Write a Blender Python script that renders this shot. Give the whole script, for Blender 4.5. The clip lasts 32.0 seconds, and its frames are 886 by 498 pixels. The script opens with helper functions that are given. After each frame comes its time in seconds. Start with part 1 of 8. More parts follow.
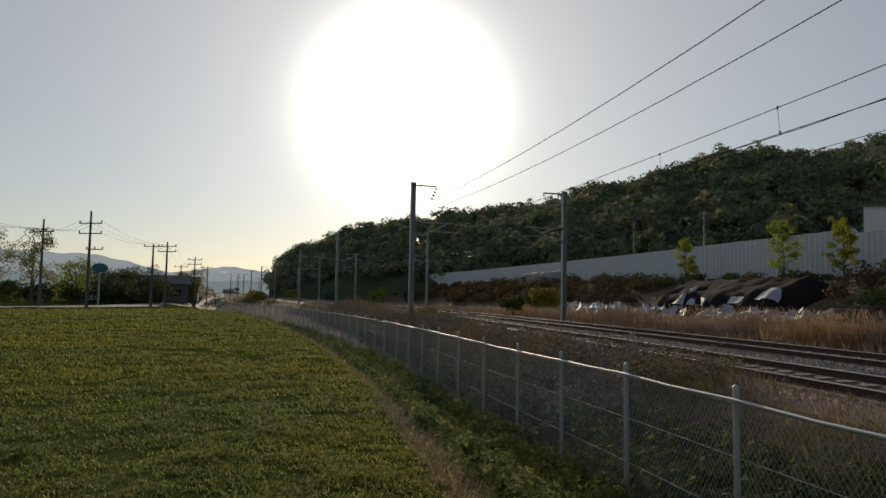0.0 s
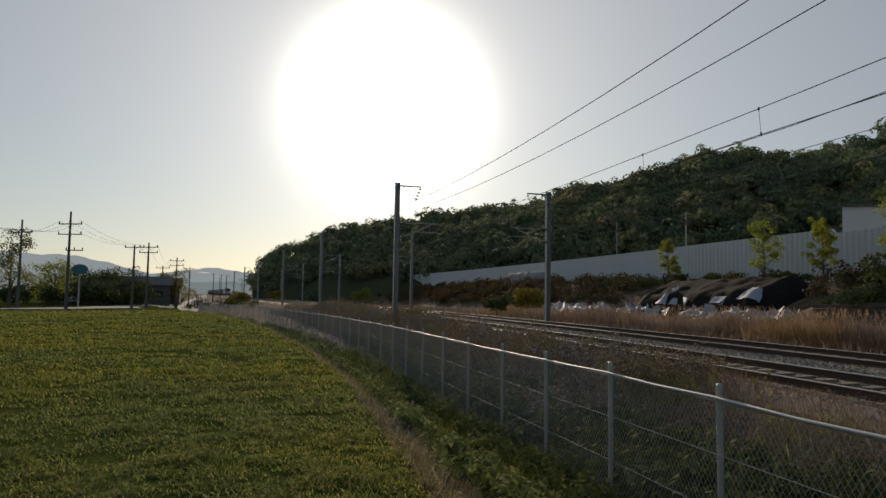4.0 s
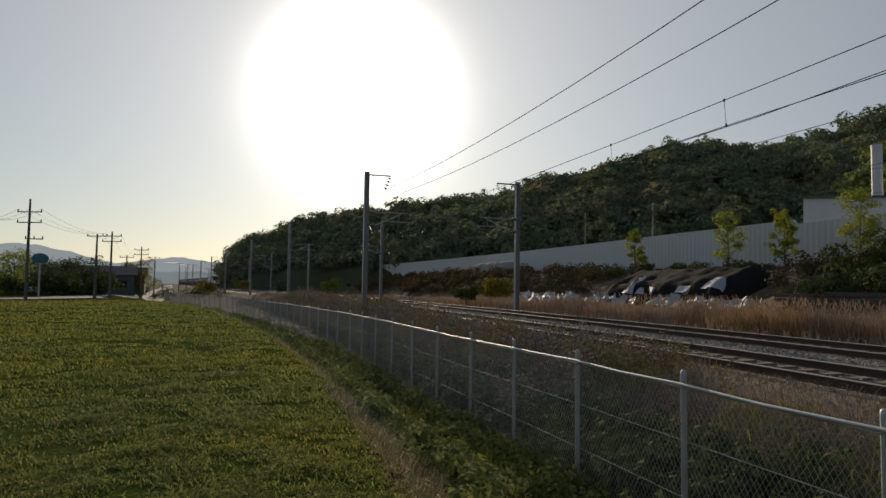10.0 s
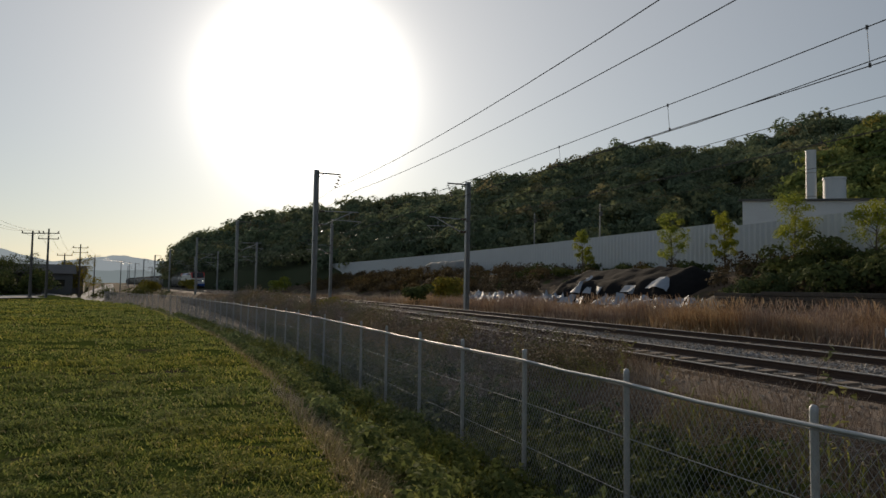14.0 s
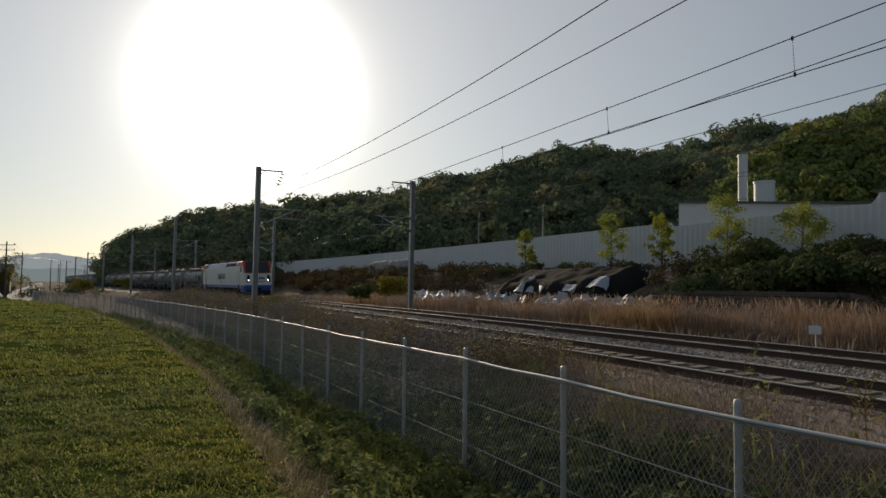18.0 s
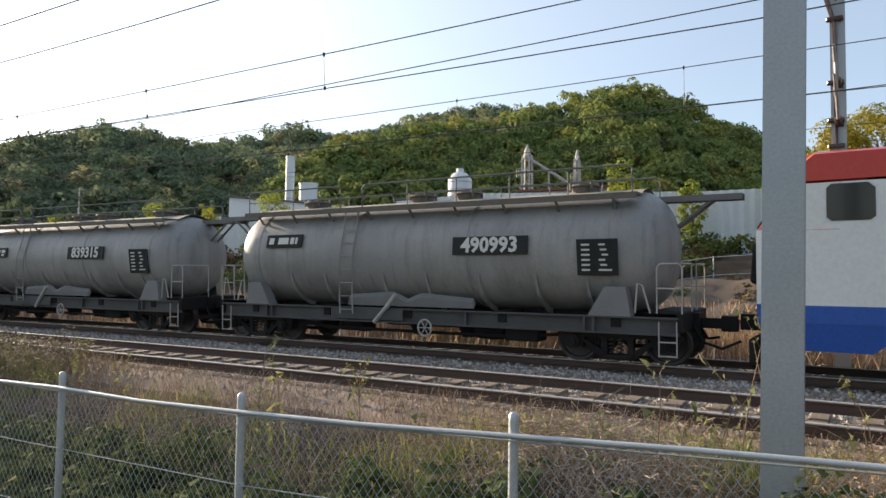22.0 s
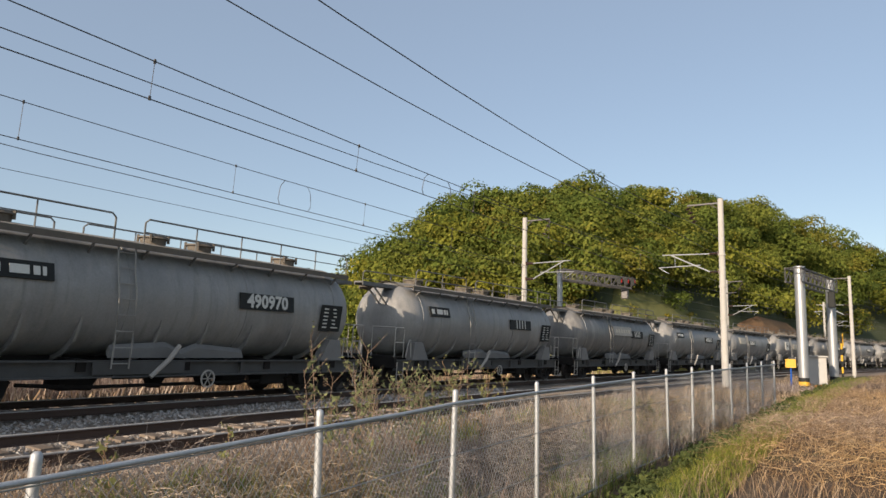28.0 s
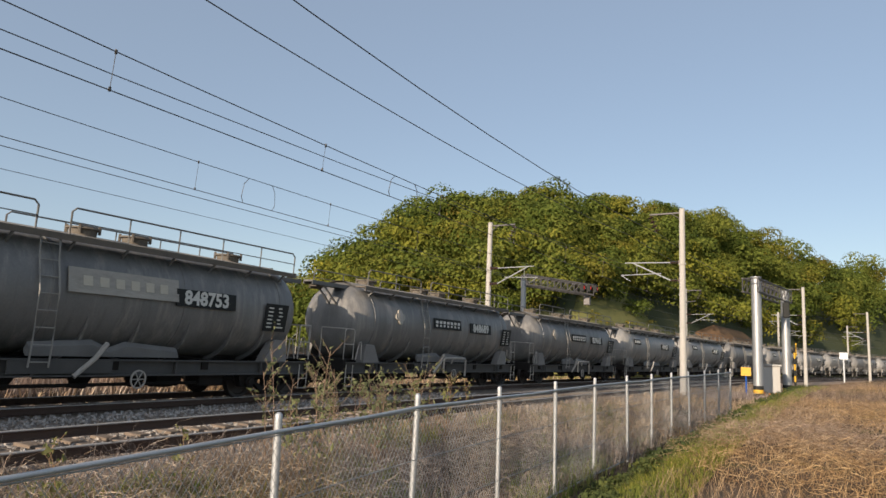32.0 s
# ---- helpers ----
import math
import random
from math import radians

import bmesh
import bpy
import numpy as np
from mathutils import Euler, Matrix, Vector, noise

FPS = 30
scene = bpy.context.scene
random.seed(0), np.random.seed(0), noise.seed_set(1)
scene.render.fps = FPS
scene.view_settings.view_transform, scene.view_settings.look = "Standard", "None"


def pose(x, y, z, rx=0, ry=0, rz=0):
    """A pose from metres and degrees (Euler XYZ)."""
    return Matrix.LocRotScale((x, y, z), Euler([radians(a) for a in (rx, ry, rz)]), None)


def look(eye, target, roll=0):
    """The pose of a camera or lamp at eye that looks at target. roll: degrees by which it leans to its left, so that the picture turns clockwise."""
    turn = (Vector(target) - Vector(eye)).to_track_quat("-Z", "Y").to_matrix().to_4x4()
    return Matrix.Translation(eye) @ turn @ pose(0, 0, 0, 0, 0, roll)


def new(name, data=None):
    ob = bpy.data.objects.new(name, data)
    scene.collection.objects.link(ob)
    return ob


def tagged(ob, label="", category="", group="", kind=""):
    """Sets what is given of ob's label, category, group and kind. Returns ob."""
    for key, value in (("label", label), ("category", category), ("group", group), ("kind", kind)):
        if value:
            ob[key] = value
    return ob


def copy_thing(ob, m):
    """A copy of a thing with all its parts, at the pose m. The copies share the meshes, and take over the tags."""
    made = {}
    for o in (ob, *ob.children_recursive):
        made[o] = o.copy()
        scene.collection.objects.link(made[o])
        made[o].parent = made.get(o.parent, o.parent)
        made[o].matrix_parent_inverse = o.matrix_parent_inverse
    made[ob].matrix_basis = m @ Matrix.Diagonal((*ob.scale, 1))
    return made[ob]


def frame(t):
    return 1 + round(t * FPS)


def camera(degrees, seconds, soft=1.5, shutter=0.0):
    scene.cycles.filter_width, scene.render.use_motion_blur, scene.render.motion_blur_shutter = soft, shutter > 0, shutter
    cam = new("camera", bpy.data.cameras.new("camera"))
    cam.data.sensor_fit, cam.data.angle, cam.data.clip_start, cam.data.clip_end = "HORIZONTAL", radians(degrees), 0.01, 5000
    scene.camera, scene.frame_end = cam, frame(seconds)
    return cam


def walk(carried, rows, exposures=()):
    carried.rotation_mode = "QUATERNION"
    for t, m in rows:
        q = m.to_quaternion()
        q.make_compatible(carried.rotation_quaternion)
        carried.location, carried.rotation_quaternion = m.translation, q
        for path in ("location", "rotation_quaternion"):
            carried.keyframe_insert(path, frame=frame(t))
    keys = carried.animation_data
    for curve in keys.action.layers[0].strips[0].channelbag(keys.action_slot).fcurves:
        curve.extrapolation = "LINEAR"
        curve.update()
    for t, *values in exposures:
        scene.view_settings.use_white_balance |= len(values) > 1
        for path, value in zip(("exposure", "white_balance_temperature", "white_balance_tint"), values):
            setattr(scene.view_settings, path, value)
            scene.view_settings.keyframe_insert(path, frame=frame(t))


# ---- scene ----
cam = camera(65.83, 32.0, soft=1.5)
# seconds, place, turn from straight across the line (degrees, clockwise), tilt up, lean
CAM_ROWS = [
    (0.0, -0.141, -0.208, 1.407, -78.000, 3.920, 1.146),
    (0.5, -0.155, -0.206, 1.420, -77.617, 3.915, 1.086),
    (1.0, -0.167, -0.203, 1.408, -77.609, 3.935, 1.090),
    (1.5, -0.164, -0.208, 1.406, -77.266, 3.958, 1.045),
    (2.0, -0.164, -0.211, 1.407, -77.103, 4.005, 1.013),
    (2.5, -0.164, -0.208, 1.405, -77.154, 4.038, 0.972),
    (3.0, -0.165, -0.202, 1.405, -77.217, 4.018, 1.025),
    (3.5, -0.166, -0.207, 1.401, -76.954, 4.015, 1.006),
    (5.5, -0.179, -0.204, 1.388, -76.393, 3.964, 0.956),
    (6.0, -0.185, -0.202, 1.381, -76.365, 3.986, 0.972),
    (6.5, -0.183, -0.197, 1.384, -76.249, 3.911, 0.944),
    (7.0, -0.182, -0.202, 1.382, -75.920, 3.893, 0.992),
    (7.5, -0.184, -0.198, 1.383, -75.700, 3.871, 1.001),
    (8.0, -0.184, -0.199, 1.378, -75.428, 3.881, 0.975),
    (8.5, -0.182, -0.198, 1.388, -75.188, 3.802, 0.964),
    (9.0, -0.185, -0.195, 1.383, -74.964, 3.669, 0.949),
    (9.5, -0.186, -0.192, 1.378, -74.692, 3.297, 0.973),
    (10.0, -0.197, -0.183, 1.380, -74.136, 3.192, 0.952),
    (10.5, -0.191, -0.185, 1.371, -73.689, 3.185, 0.933),
    (11.0, -0.193, -0.179, 1.372, -73.428, 3.179, 0.907),
    (11.5, -0.191, -0.178, 1.374, -73.089, 3.162, 0.944),
    (12.0, -0.183, -0.180, 1.380, -72.561, 3.156, 0.937),
    (12.5, -0.155, -0.190, 1.388, -71.475, 3.188, 0.986),
    (13.0, -0.176, -0.171, 1.387, -70.305, 3.222, 0.966),
    (13.5, -0.187, -0.162, 1.393, -70.018, 3.210, 0.966),
    (15.5, -0.158, -0.178, 1.393, -69.964, 3.181, 1.015),
    (16.0, -0.146, -0.181, 1.391, -69.166, 3.149, 1.050),
    (16.5, -0.138, -0.182, 1.396, -68.147, 3.127, 1.029),
    (17.0, -0.116, -0.180, 1.399, -66.843, 3.145, 1.038),
    (17.5, -0.140, -0.148, 1.396, -65.472, 3.157, 1.074),
    (18.0, -0.149, -0.132, 1.393, -65.395, 3.199, 0.995),
    (18.5, -0.134, -0.135, 1.396, -65.801, 3.235, 0.974),
    (19.0, -0.078, -0.165, 1.397, -65.822, 3.290, 1.077),
    (19.5, -0.034, -0.186, 1.396, -63.480, 3.309, 1.155),
    (20.0, -0.065, -0.138, 1.385, -59.171, 3.355, 1.121),
    (20.5, -0.102, -0.094, 1.374, -53.194, 3.404, 1.120),
    (21.0, -0.104, -0.030, 1.392, -45.515, 3.378, 1.137),
    (21.5, -0.081, 0.043, 1.401, -37.263, 3.375, 0.884),
    (22.0, -0.021, 0.148, 1.419, -29.084, 3.296, 0.952),
    (22.5, 0.040, 0.231, 1.419, -18.895, 3.231, 0.936),
    (23.0, 0.116, 0.302, 1.413, -5.881, 3.142, 1.093),
    (23.5, 0.184, 0.275, 1.440, 9.713, 3.514, 1.145),
    (24.0, 0.228, 0.326, 1.450, 22.468, 4.900, 1.002),
    (24.5, 0.264, 0.399, 1.435, 31.881, 5.474, 1.255),
    (25.0, 0.310, 0.440, 1.436, 40.098, 5.622, 1.328),
    (25.5, 0.364, 0.416, 1.440, 47.689, 5.883, 1.395),
    (26.0, 0.410, 0.425, 1.446, 54.030, 6.641, 1.462),
    (26.5, 0.406, 0.400, 1.437, 58.989, 7.646, 1.422),
    (28.5, 0.436, 0.387, 1.407, 61.629, 8.086, 1.676),
    (29.0, 0.438, 0.395, 1.414, 62.119, 8.114, 1.846),
    (29.5, 0.462, 0.406, 1.418, 63.577, 8.150, 1.990),
    (30.0, 0.456, 0.392, 1.415, 64.269, 8.221, 1.988),
    (30.5, 0.455, 0.387, 1.412, 64.078, 8.289, 2.073),
    (31.0, 0.470, 0.403, 1.405, 63.864, 8.385, 2.174),
    (31.5, 0.470, 0.410, 1.406, 63.774, 8.425, 2.315),
    (32.0, 0.491, 0.431, 1.411, 64.459, 8.453, 2.498),
]


def cam_pose(x, y, z, yaw, tilt, lean):
    a, b = radians(yaw), radians(tilt)
    way = Vector((math.sin(a) * math.cos(b), math.cos(a) * math.cos(b), math.sin(b)))
    return look((x, y, z), Vector((x, y, z)) + way, lean)


EXPOSURE = [(0, -0.74, 6950, 11), (16.0, -0.7, 6950, 11), (17.0, -0.45, 6920, 11), (18, -0.68, 6950, 11), (20, -0.62, 6920, 11), (20.5, -0.56, 6900, 11), (21.3, -0.3, 6800, 11), (22.0, 1.0, 6700, 12), (22.6, 1.02, 6700, 13), (24, 0.97, 6650, 14), (25, 0.85, 6700, 12), (26, 0.66, 6700, 11), (28.5, 0.44, 6650, 12), (32, 0.38, 6650, 12)]
walk(cam, [(r[0], cam_pose(*r[1:])) for r in CAM_ROWS], exposures=EXPOSURE)

# ---- light: low hazy sun beside the line, ahead of the first view ----
SUN_AZ, SUN_EL = -81.6, 15.6      # clockwise from +y; degrees up
world = bpy.data.worlds.new("world")
scene.world = world
world.use_nodes = True
wn = world.node_tree
sky = wn.nodes.new("ShaderNodeTexSky")
sky.sky_type = "NISHITA"
sky.sun_disc = False
sky.sun_elevation = radians(SUN_EL)
sky.sun_rotation = radians(SUN_AZ)
sky.altitude = 100
sky.air_density = 1.0
sky.dust_density = 0.15
sky.ozone_density = 1.5
wn.nodes["Background"].inputs["Strength"].default_value = 0.062
wn.links.new(sky.outputs["Color"], wn.nodes["Background"].inputs["Color"])
# even pale haze over the whole sky
haze = wn.nodes.new("ShaderNodeBackground")
haze.inputs["Color"].default_value = (0.80, 0.96, 1.18, 1)
haze.inputs["Strength"].default_value = 0.187
both = wn.nodes.new("ShaderNodeAddShader")
wn.links.new(wn.nodes["Background"].outputs[0], both.inputs[0])
wn.links.new(haze.outputs[0], both.inputs[1])
sun = new("sun", bpy.data.lights.new("sun", "SUN"))
sun.data.energy, sun.data.angle, sun.data.color = 4.6, radians(0.8), (1.0, 0.84, 0.65)
sa, se = radians(SUN_AZ), radians(SUN_EL)
SUN_WAY = Vector((math.sin(sa) * math.cos(se), math.cos(sa) * math.cos(se), math.sin(se)))
sun.matrix_world = look(SUN_WAY * 300, (0, 0, 0))
# the sun's aureole in the haze: a tight bright core and a wide faint glow
toward = wn.nodes.new("ShaderNodeVectorMath")
toward.operation = "DOT_PRODUCT"
toward.inputs[1].default_value = SUN_WAY
wn.links.new(wn.nodes.new("ShaderNodeTexCoord").outputs["Generated"], toward.inputs[0])
half = wn.nodes.new("ShaderNodeMath")
half.operation = "MULTIPLY_ADD"
half.inputs[1].default_value, half.inputs[2].default_value = 0.5, 0.5
wn.links.new(toward.outputs["Value"], half.inputs[0])
last = both
for power, amount, tone in ((520, 9.0, (1.0, 0.97, 0.9, 1)), (70, 0.42, (1.0, 0.95, 0.86, 1)), (7.0, 0.52, (1.0, 0.93, 0.82, 1))):
    p_ = wn.nodes.new("ShaderNodeMath")
    p_.operation, p_.inputs[1].default_value = "POWER", power
    wn.links.new(half.outputs[0], p_.inputs[0])
    s_ = wn.nodes.new("ShaderNodeMath")
    s_.operation, s_.inputs[1].default_value = "MULTIPLY", amount
    wn.links.new(p_.outputs[0], s_.inputs[0])
    g_ = wn.nodes.new("ShaderNodeBackground")
    g_.inputs["Color"].default_value = tone
    wn.links.new(s_.outputs[0], g_.inputs["Strength"])
    a_ = wn.nodes.new("ShaderNodeAddShader")
    wn.links.new(last.outputs[0], a_.inputs[0])
    wn.links.new(g_.outputs[0], a_.inputs[1])
    last = a_
wn.links.new(last.outputs[0], wn.nodes["World Output"].inputs["Surface"])

# ---- the line: two arcs that meet at S0, straight beyond; (s, q) = along and across, q = 14.9 on the far track ----
S0, QF, QN = -18.0, 14.9, 10.0
R_RIGHT, R_LEFT = 418.0, 680.0
END_RIGHT, END_LEFT = 300.0, -103.3


def line_at(s, q):
    """World x, y and heading (radians, anticlockwise) of the point at s along and q across."""
    r, e = (R_RIGHT, END_RIGHT) if s >= S0 else (R_LEFT, END_LEFT)
    sc = min(s, e) if s >= S0 else max(s, e)
    th = (sc - S0) / r
    rad = r - QF + q
    x, y = S0 + rad * math.sin(th), QF - r + rad * math.cos(th)
    return x + (s - sc) * math.cos(th), y - (s - sc) * math.sin(th), -th


def P(s, q, z=0.0):
    x, y, _ = line_at(s, q)
    return Vector((x, y, z))


def at_line(s, q, z=0.0, turn=0.0):
    x, y, h = line_at(s, q)
    return Matrix.Translation((x, y, z)) @ Matrix.Rotation(h + radians(turn), 4, "Z")


def to_line(x, y):
    """(s, q) of a world point."""
    r, e = (R_RIGHT, END_RIGHT) if x >= S0 else (R_LEFT, END_LEFT)
    cy = QF - r
    th = math.atan2(x - S0, y - cy)
    te = (e - S0) / r
    if abs(th) < abs(te) and y > cy:
        return S0 + th * r, math.hypot(x - S0, y - cy) - r + QF
    bx, by = S0 + r * math.sin(te), cy + r * math.cos(te)
    dx, dy = x - bx, y - by
    return e + dx * math.cos(te) - dy * math.sin(te), QF + dx * math.sin(te) + dy * math.cos(te)


# ---- mesh tools ----
def bm_box(bm, c, size, m=None, bevel=0.0):
    """A box with its centre at c; m turns it. Returns its vertices."""
    g = bmesh.ops.create_cube(bm, size=1.0, matrix=(m or Matrix()) @ Matrix.Translation(c) @ Matrix.Diagonal((*size, 1)))
    if bevel:
        bmesh.ops.bevel(bm, geom=list({e for v in g["verts"] for e in v.link_edges}), offset=bevel, segments=1, affect="EDGES")
    return g["verts"]


def bm_rod(bm, a, b, r, n=8, r2=None, caps=True):
    """A round bar from a to b."""
    a, b = Vector(a), Vector(b)
    m = Matrix.Translation((a + b) / 2) @ (b - a).to_track_quat("Z", "Y").to_matrix().to_4x4()
    return bmesh.ops.create_cone(bm, cap_ends=caps, segments=n, radius1=r, radius2=r if r2 is None else r2, depth=(b - a).length, matrix=m)["verts"]


def bm_path(bm, pts, r, n=6):
    """A round bar along a line of points."""
    pts = [Vector(p) for p in pts]
    rings = []
    for i, p in enumerate(pts):
        d = (pts[min(i + 1, len(pts) - 1)] - pts[max(i - 1, 0)]).normalized()
        q = d.to_track_quat("Z", "Y").to_matrix()
        rr = r[i] if isinstance(r, (list, tuple)) else r
        rings.append([bm.verts.new(p + q @ Vector((rr * math.cos(2 * math.pi * k / n), rr * math.sin(2 * math.pi * k / n), 0))) for k in range(n)])
    for a, b in zip(rings, rings[1:]):
        for k in range(n):
            bm.faces.new((a[k], a[(k + 1) % n], b[(k + 1) % n], b[k]))
    if n > 2:
        bm.faces.new(rings[0][::-1])
        bm.faces.new(rings[-1])


def bm_extrude(bm, profile, axis_pts):
    """A closed profile of (u, v) swept along frames (origin, u axis, v axis)."""
    rings = [[bm.verts.new(o + u * p[0] + v * p[1]) for p in profile] for o, u, v in axis_pts]
    n = len(profile)
    for a, b in zip(rings, rings[1:]):
        for k in range(n):
            bm.faces.new((a[k], a[(k + 1) % n], b[(k + 1) % n], b[k]))
    bm.faces.new(rings[0][::-1])
    bm.faces.new(rings[-1])


def bm_lathe(bm, prof, n=24, m=None):
    """A body of revolution about z from (radius, z) pairs."""
    m = m or Matrix()
    rings = []
    for r, z in prof:
        if r < 1e-5:
            rings.append([bm.verts.new(m @ Vector((0, 0, z)))])
        else:
            rings.append([bm.verts.new(m @ Vector((r * math.cos(2 * math.pi * k / n), r * math.sin(2 * math.pi * k / n), z))) for k in range(n)])
    for a, b in zip(rings, rings[1:]):
        for k in range(n):
            va, vb = (a[k % len(a)], a[(k + 1) % n % len(a)]), (b[k % len(b)], b[(k + 1) % n % len(b)])
            f = [va[0]] + ([va[1]] if len(a) > 1 else []) + ([vb[1]] if len(b) > 1 else []) + [vb[0]]
            if len(f) > 2:
                bm.faces.new(f)


def mesh_of(name, bm, mat, smooth=False, angle=None):
    me = bpy.data.meshes.new(name)
    bmesh.ops.recalc_face_normals(bm, faces=bm.faces)
    if smooth:
        for f in bm.faces:
            f.smooth = True
        if angle:
            for e in bm.edges:
                e.smooth = len(e.link_faces) == 2 and e.calc_face_angle(0) < radians(angle)
    bm.to_mesh(me)
    bm.free()
    for m in (mat if isinstance(mat, (list, tuple)) else [mat]):
        me.materials.append(m)
    return me


def part(name, bm, mat, parent=None, label="", smooth=False, angle=None):
    """Links a bmesh as one mesh object under a thing or part."""
    me = bm if isinstance(bm, bpy.types.Mesh) else mesh_of(name, bm, mat, smooth, angle)
    ob = new(name, me)
    if parent:
        ob.parent = parent
    if label:
        ob["label"] = label
    return ob


def thing(name, label, category, group="", m=None, kind=""):
    """An Empty at a thing's base."""
    ob = new(name)
    ob.empty_display_size = 0.1
    if m is not None:
        ob.matrix_world = m
    return tagged(ob, label, category, group, kind)


def grid_mesh(name, xs, ys, fz, mat):
    """A sheet over the grid xs x ys with heights fz(x, y)."""
    vs = [(x, y, fz(x, y)) for y in ys for x in xs]
    n = len(xs)
    fs = [(j * n + i, j * n + i + 1, (j + 1) * n + i + 1, (j + 1) * n + i) for j in range(len(ys) - 1) for i in range(n - 1)]
    me = bpy.data.meshes.new(name)
    me.from_pydata(vs, [], fs)
    for p in me.polygons:
        p.use_smooth = True
    me.materials.append(mat)
    return me


def raw_mesh(name, vs, fs, mat, smooth=False):
    me = bpy.data.meshes.new(name)
    me.from_pydata(vs, [], fs)
    if smooth:
        for p in me.polygons:
            p.use_smooth = True
    for m in (mat if isinstance(mat, (list, tuple)) else [mat]):
        me.materials.append(m)
    return me


def fbm(x, y, z=0.0, o=4):
    return noise.fractal(Vector((x, y, z)), 1.0, 2.0, o)


def smooth01(a, b, x):
    t = min(1.0, max(0.0, (x - a) / (b - a)))
    return t * t * (3 - 2 * t)


# ---- material tools ----
class Mat:
    """A node material: colours varied by noise at two scales, with bump."""

    def __init__(self, name, rough=0.7, metal=0.0):
        self.m = bpy.data.materials.new(name)
        self.m.use_nodes = True
        self.t = self.m.node_tree
        self.b = self.t.nodes["Principled BSDF"]
        self.b.inputs["Roughness"].default_value = rough
        self.b.inputs["Metallic"].default_value = metal
        self.co = self.t.nodes.new("ShaderNodeTexCoord").outputs["Object"]
        self.bump_in = None

    def node(self, kind, **kw):
        n = self.t.nodes.new(kind)
        for k, v in kw.items():
            n.inputs[k.replace("_", " ")].default_value = v
        return n

    def noise(self, scale, detail=4.0, rough=0.55, stretch=None, world=False):
        n = self.node("ShaderNodeTexNoise", Scale=scale, Detail=detail, Roughness=rough)
        src = self.co
        if world:
            src = self.t.nodes.new("ShaderNodeNewGeometry").outputs["Position"]
        if stretch:
            mp = self.t.nodes.new("ShaderNodeMapping")
            mp.inputs["Scale"].default_value = stretch
            self.t.links.new(src, mp.inputs["Vector"])
            src = mp.outputs["Vector"]
        self.t.links.new(src, n.inputs["Vector"])
        return n.outputs["Fac"]

    def ramp(self, fac, stops):
        r = self.t.nodes.new("ShaderNodeValToRGB")
        el = r.color_ramp.elements
        while len(el) < len(stops):
            el.new(0.5)
        for e, (p, c) in zip(el, stops):
            e.position, e.color = p, (*c, 1)
        self.t.links.new(fac, r.inputs["Fac"])
        return r.outputs["Color"]

    def mix(self, fac, a, b, mode="MIX"):
        n = self.t.nodes.new("ShaderNodeMix")
        n.data_type, n.blend_type = "RGBA", mode
        for sock, v in ((n.inputs[0], fac), (n.inputs[6], a), (n.inputs[7], b)):
            if isinstance(v, (int, float)):
                sock.default_value = v
            elif isinstance(v, tuple):
                sock.default_value = (*v, 1)
            else:
                self.t.links.new(v, sock)
        return n.outputs[2]

    def step(self, fac, lo, hi):
        n = self.t.nodes.new("ShaderNodeMapRange")
        n.inputs["From Min"].default_value, n.inputs["From Max"].default_value = lo, hi
        self.t.links.new(fac, n.inputs["Value"])
        return n.outputs["Result"]

    def island(self):
        return self.t.nodes.new("ShaderNodeNewGeometry").outputs["Random Per Island"]

    def each(self):
        return self.t.nodes.new("ShaderNodeObjectInfo").outputs["Random"]

    def color(self, c):
        if isinstance(c, tuple):
            self.b.inputs["Base Color"].default_value = (*c, 1)
        else:
            self.t.links.new(c, self.b.inputs["Base Color"])
        return self

    def rough(self, fac, lo, hi):
        n = self.t.nodes.new("ShaderNodeMapRange")
        n.inputs["To Min"].default_value, n.inputs["To Max"].default_value = lo, hi
        self.t.links.new(fac, n.inputs["Value"])
        self.t.links.new(n.outputs["Result"], self.b.inputs["Roughness"])
        return self

    def bump(self, fac, dist=0.01, strength=0.6):
        n = self.t.nodes.new("ShaderNodeBump")
        n.inputs["Distance"].default_value, n.inputs["Strength"].default_value = dist, strength
        self.t.links.new(fac, n.inputs["Height"])
        if self.bump_in:
            self.t.links.new(self.bump_in, n.inputs["Normal"])
        self.bump_in = n.outputs["Normal"]
        self.t.links.new(self.bump_in, self.b.inputs["Normal"])
        return self

    def leafy(self, amount=0.4):
        """Lets light through thin leaves."""
        tr = self.t.nodes.new("ShaderNodeBsdfTranslucent")
        mx = self.t.nodes.new("ShaderNodeMixShader")
        mx.inputs["Fac"].default_value = amount
        src = self.b.inputs["Base Color"]
        if src.links:
            self.t.links.new(src.links[0].from_socket, tr.inputs["Color"])
        else:
            tr.inputs["Color"].default_value = src.default_value
        out = self.t.nodes["Material Output"]
        self.t.links.new(self.b.outputs[0], mx.inputs[1])
        self.t.links.new(tr.outputs[0], mx.inputs[2])
        self.t.links.new(mx.outputs[0], out.inputs["Surface"])
        return self


def plain(name, c1, c2, scale=3.0, rough=0.7, metal=0.0, grain=40.0, bump=0.004, stretch=None):
    """Two colours mixed by coarse noise, fine grain and a little relief."""
    m = Mat(name, rough, metal)
    a = m.mix(m.noise(scale, 5, stretch=stretch), c1, c2)
    g = m.noise(grain, 3)
    m.color(m.mix(0.25, a, m.ramp(g, [(0.3, (0.3, 0.3, 0.3)), (0.7, (0.7, 0.7, 0.7))]), "OVERLAY"))
    m.rough(g, max(0.05, rough - 0.12), min(1, rough + 0.12))
    if bump:
        m.bump(g, bump)
    return m.m


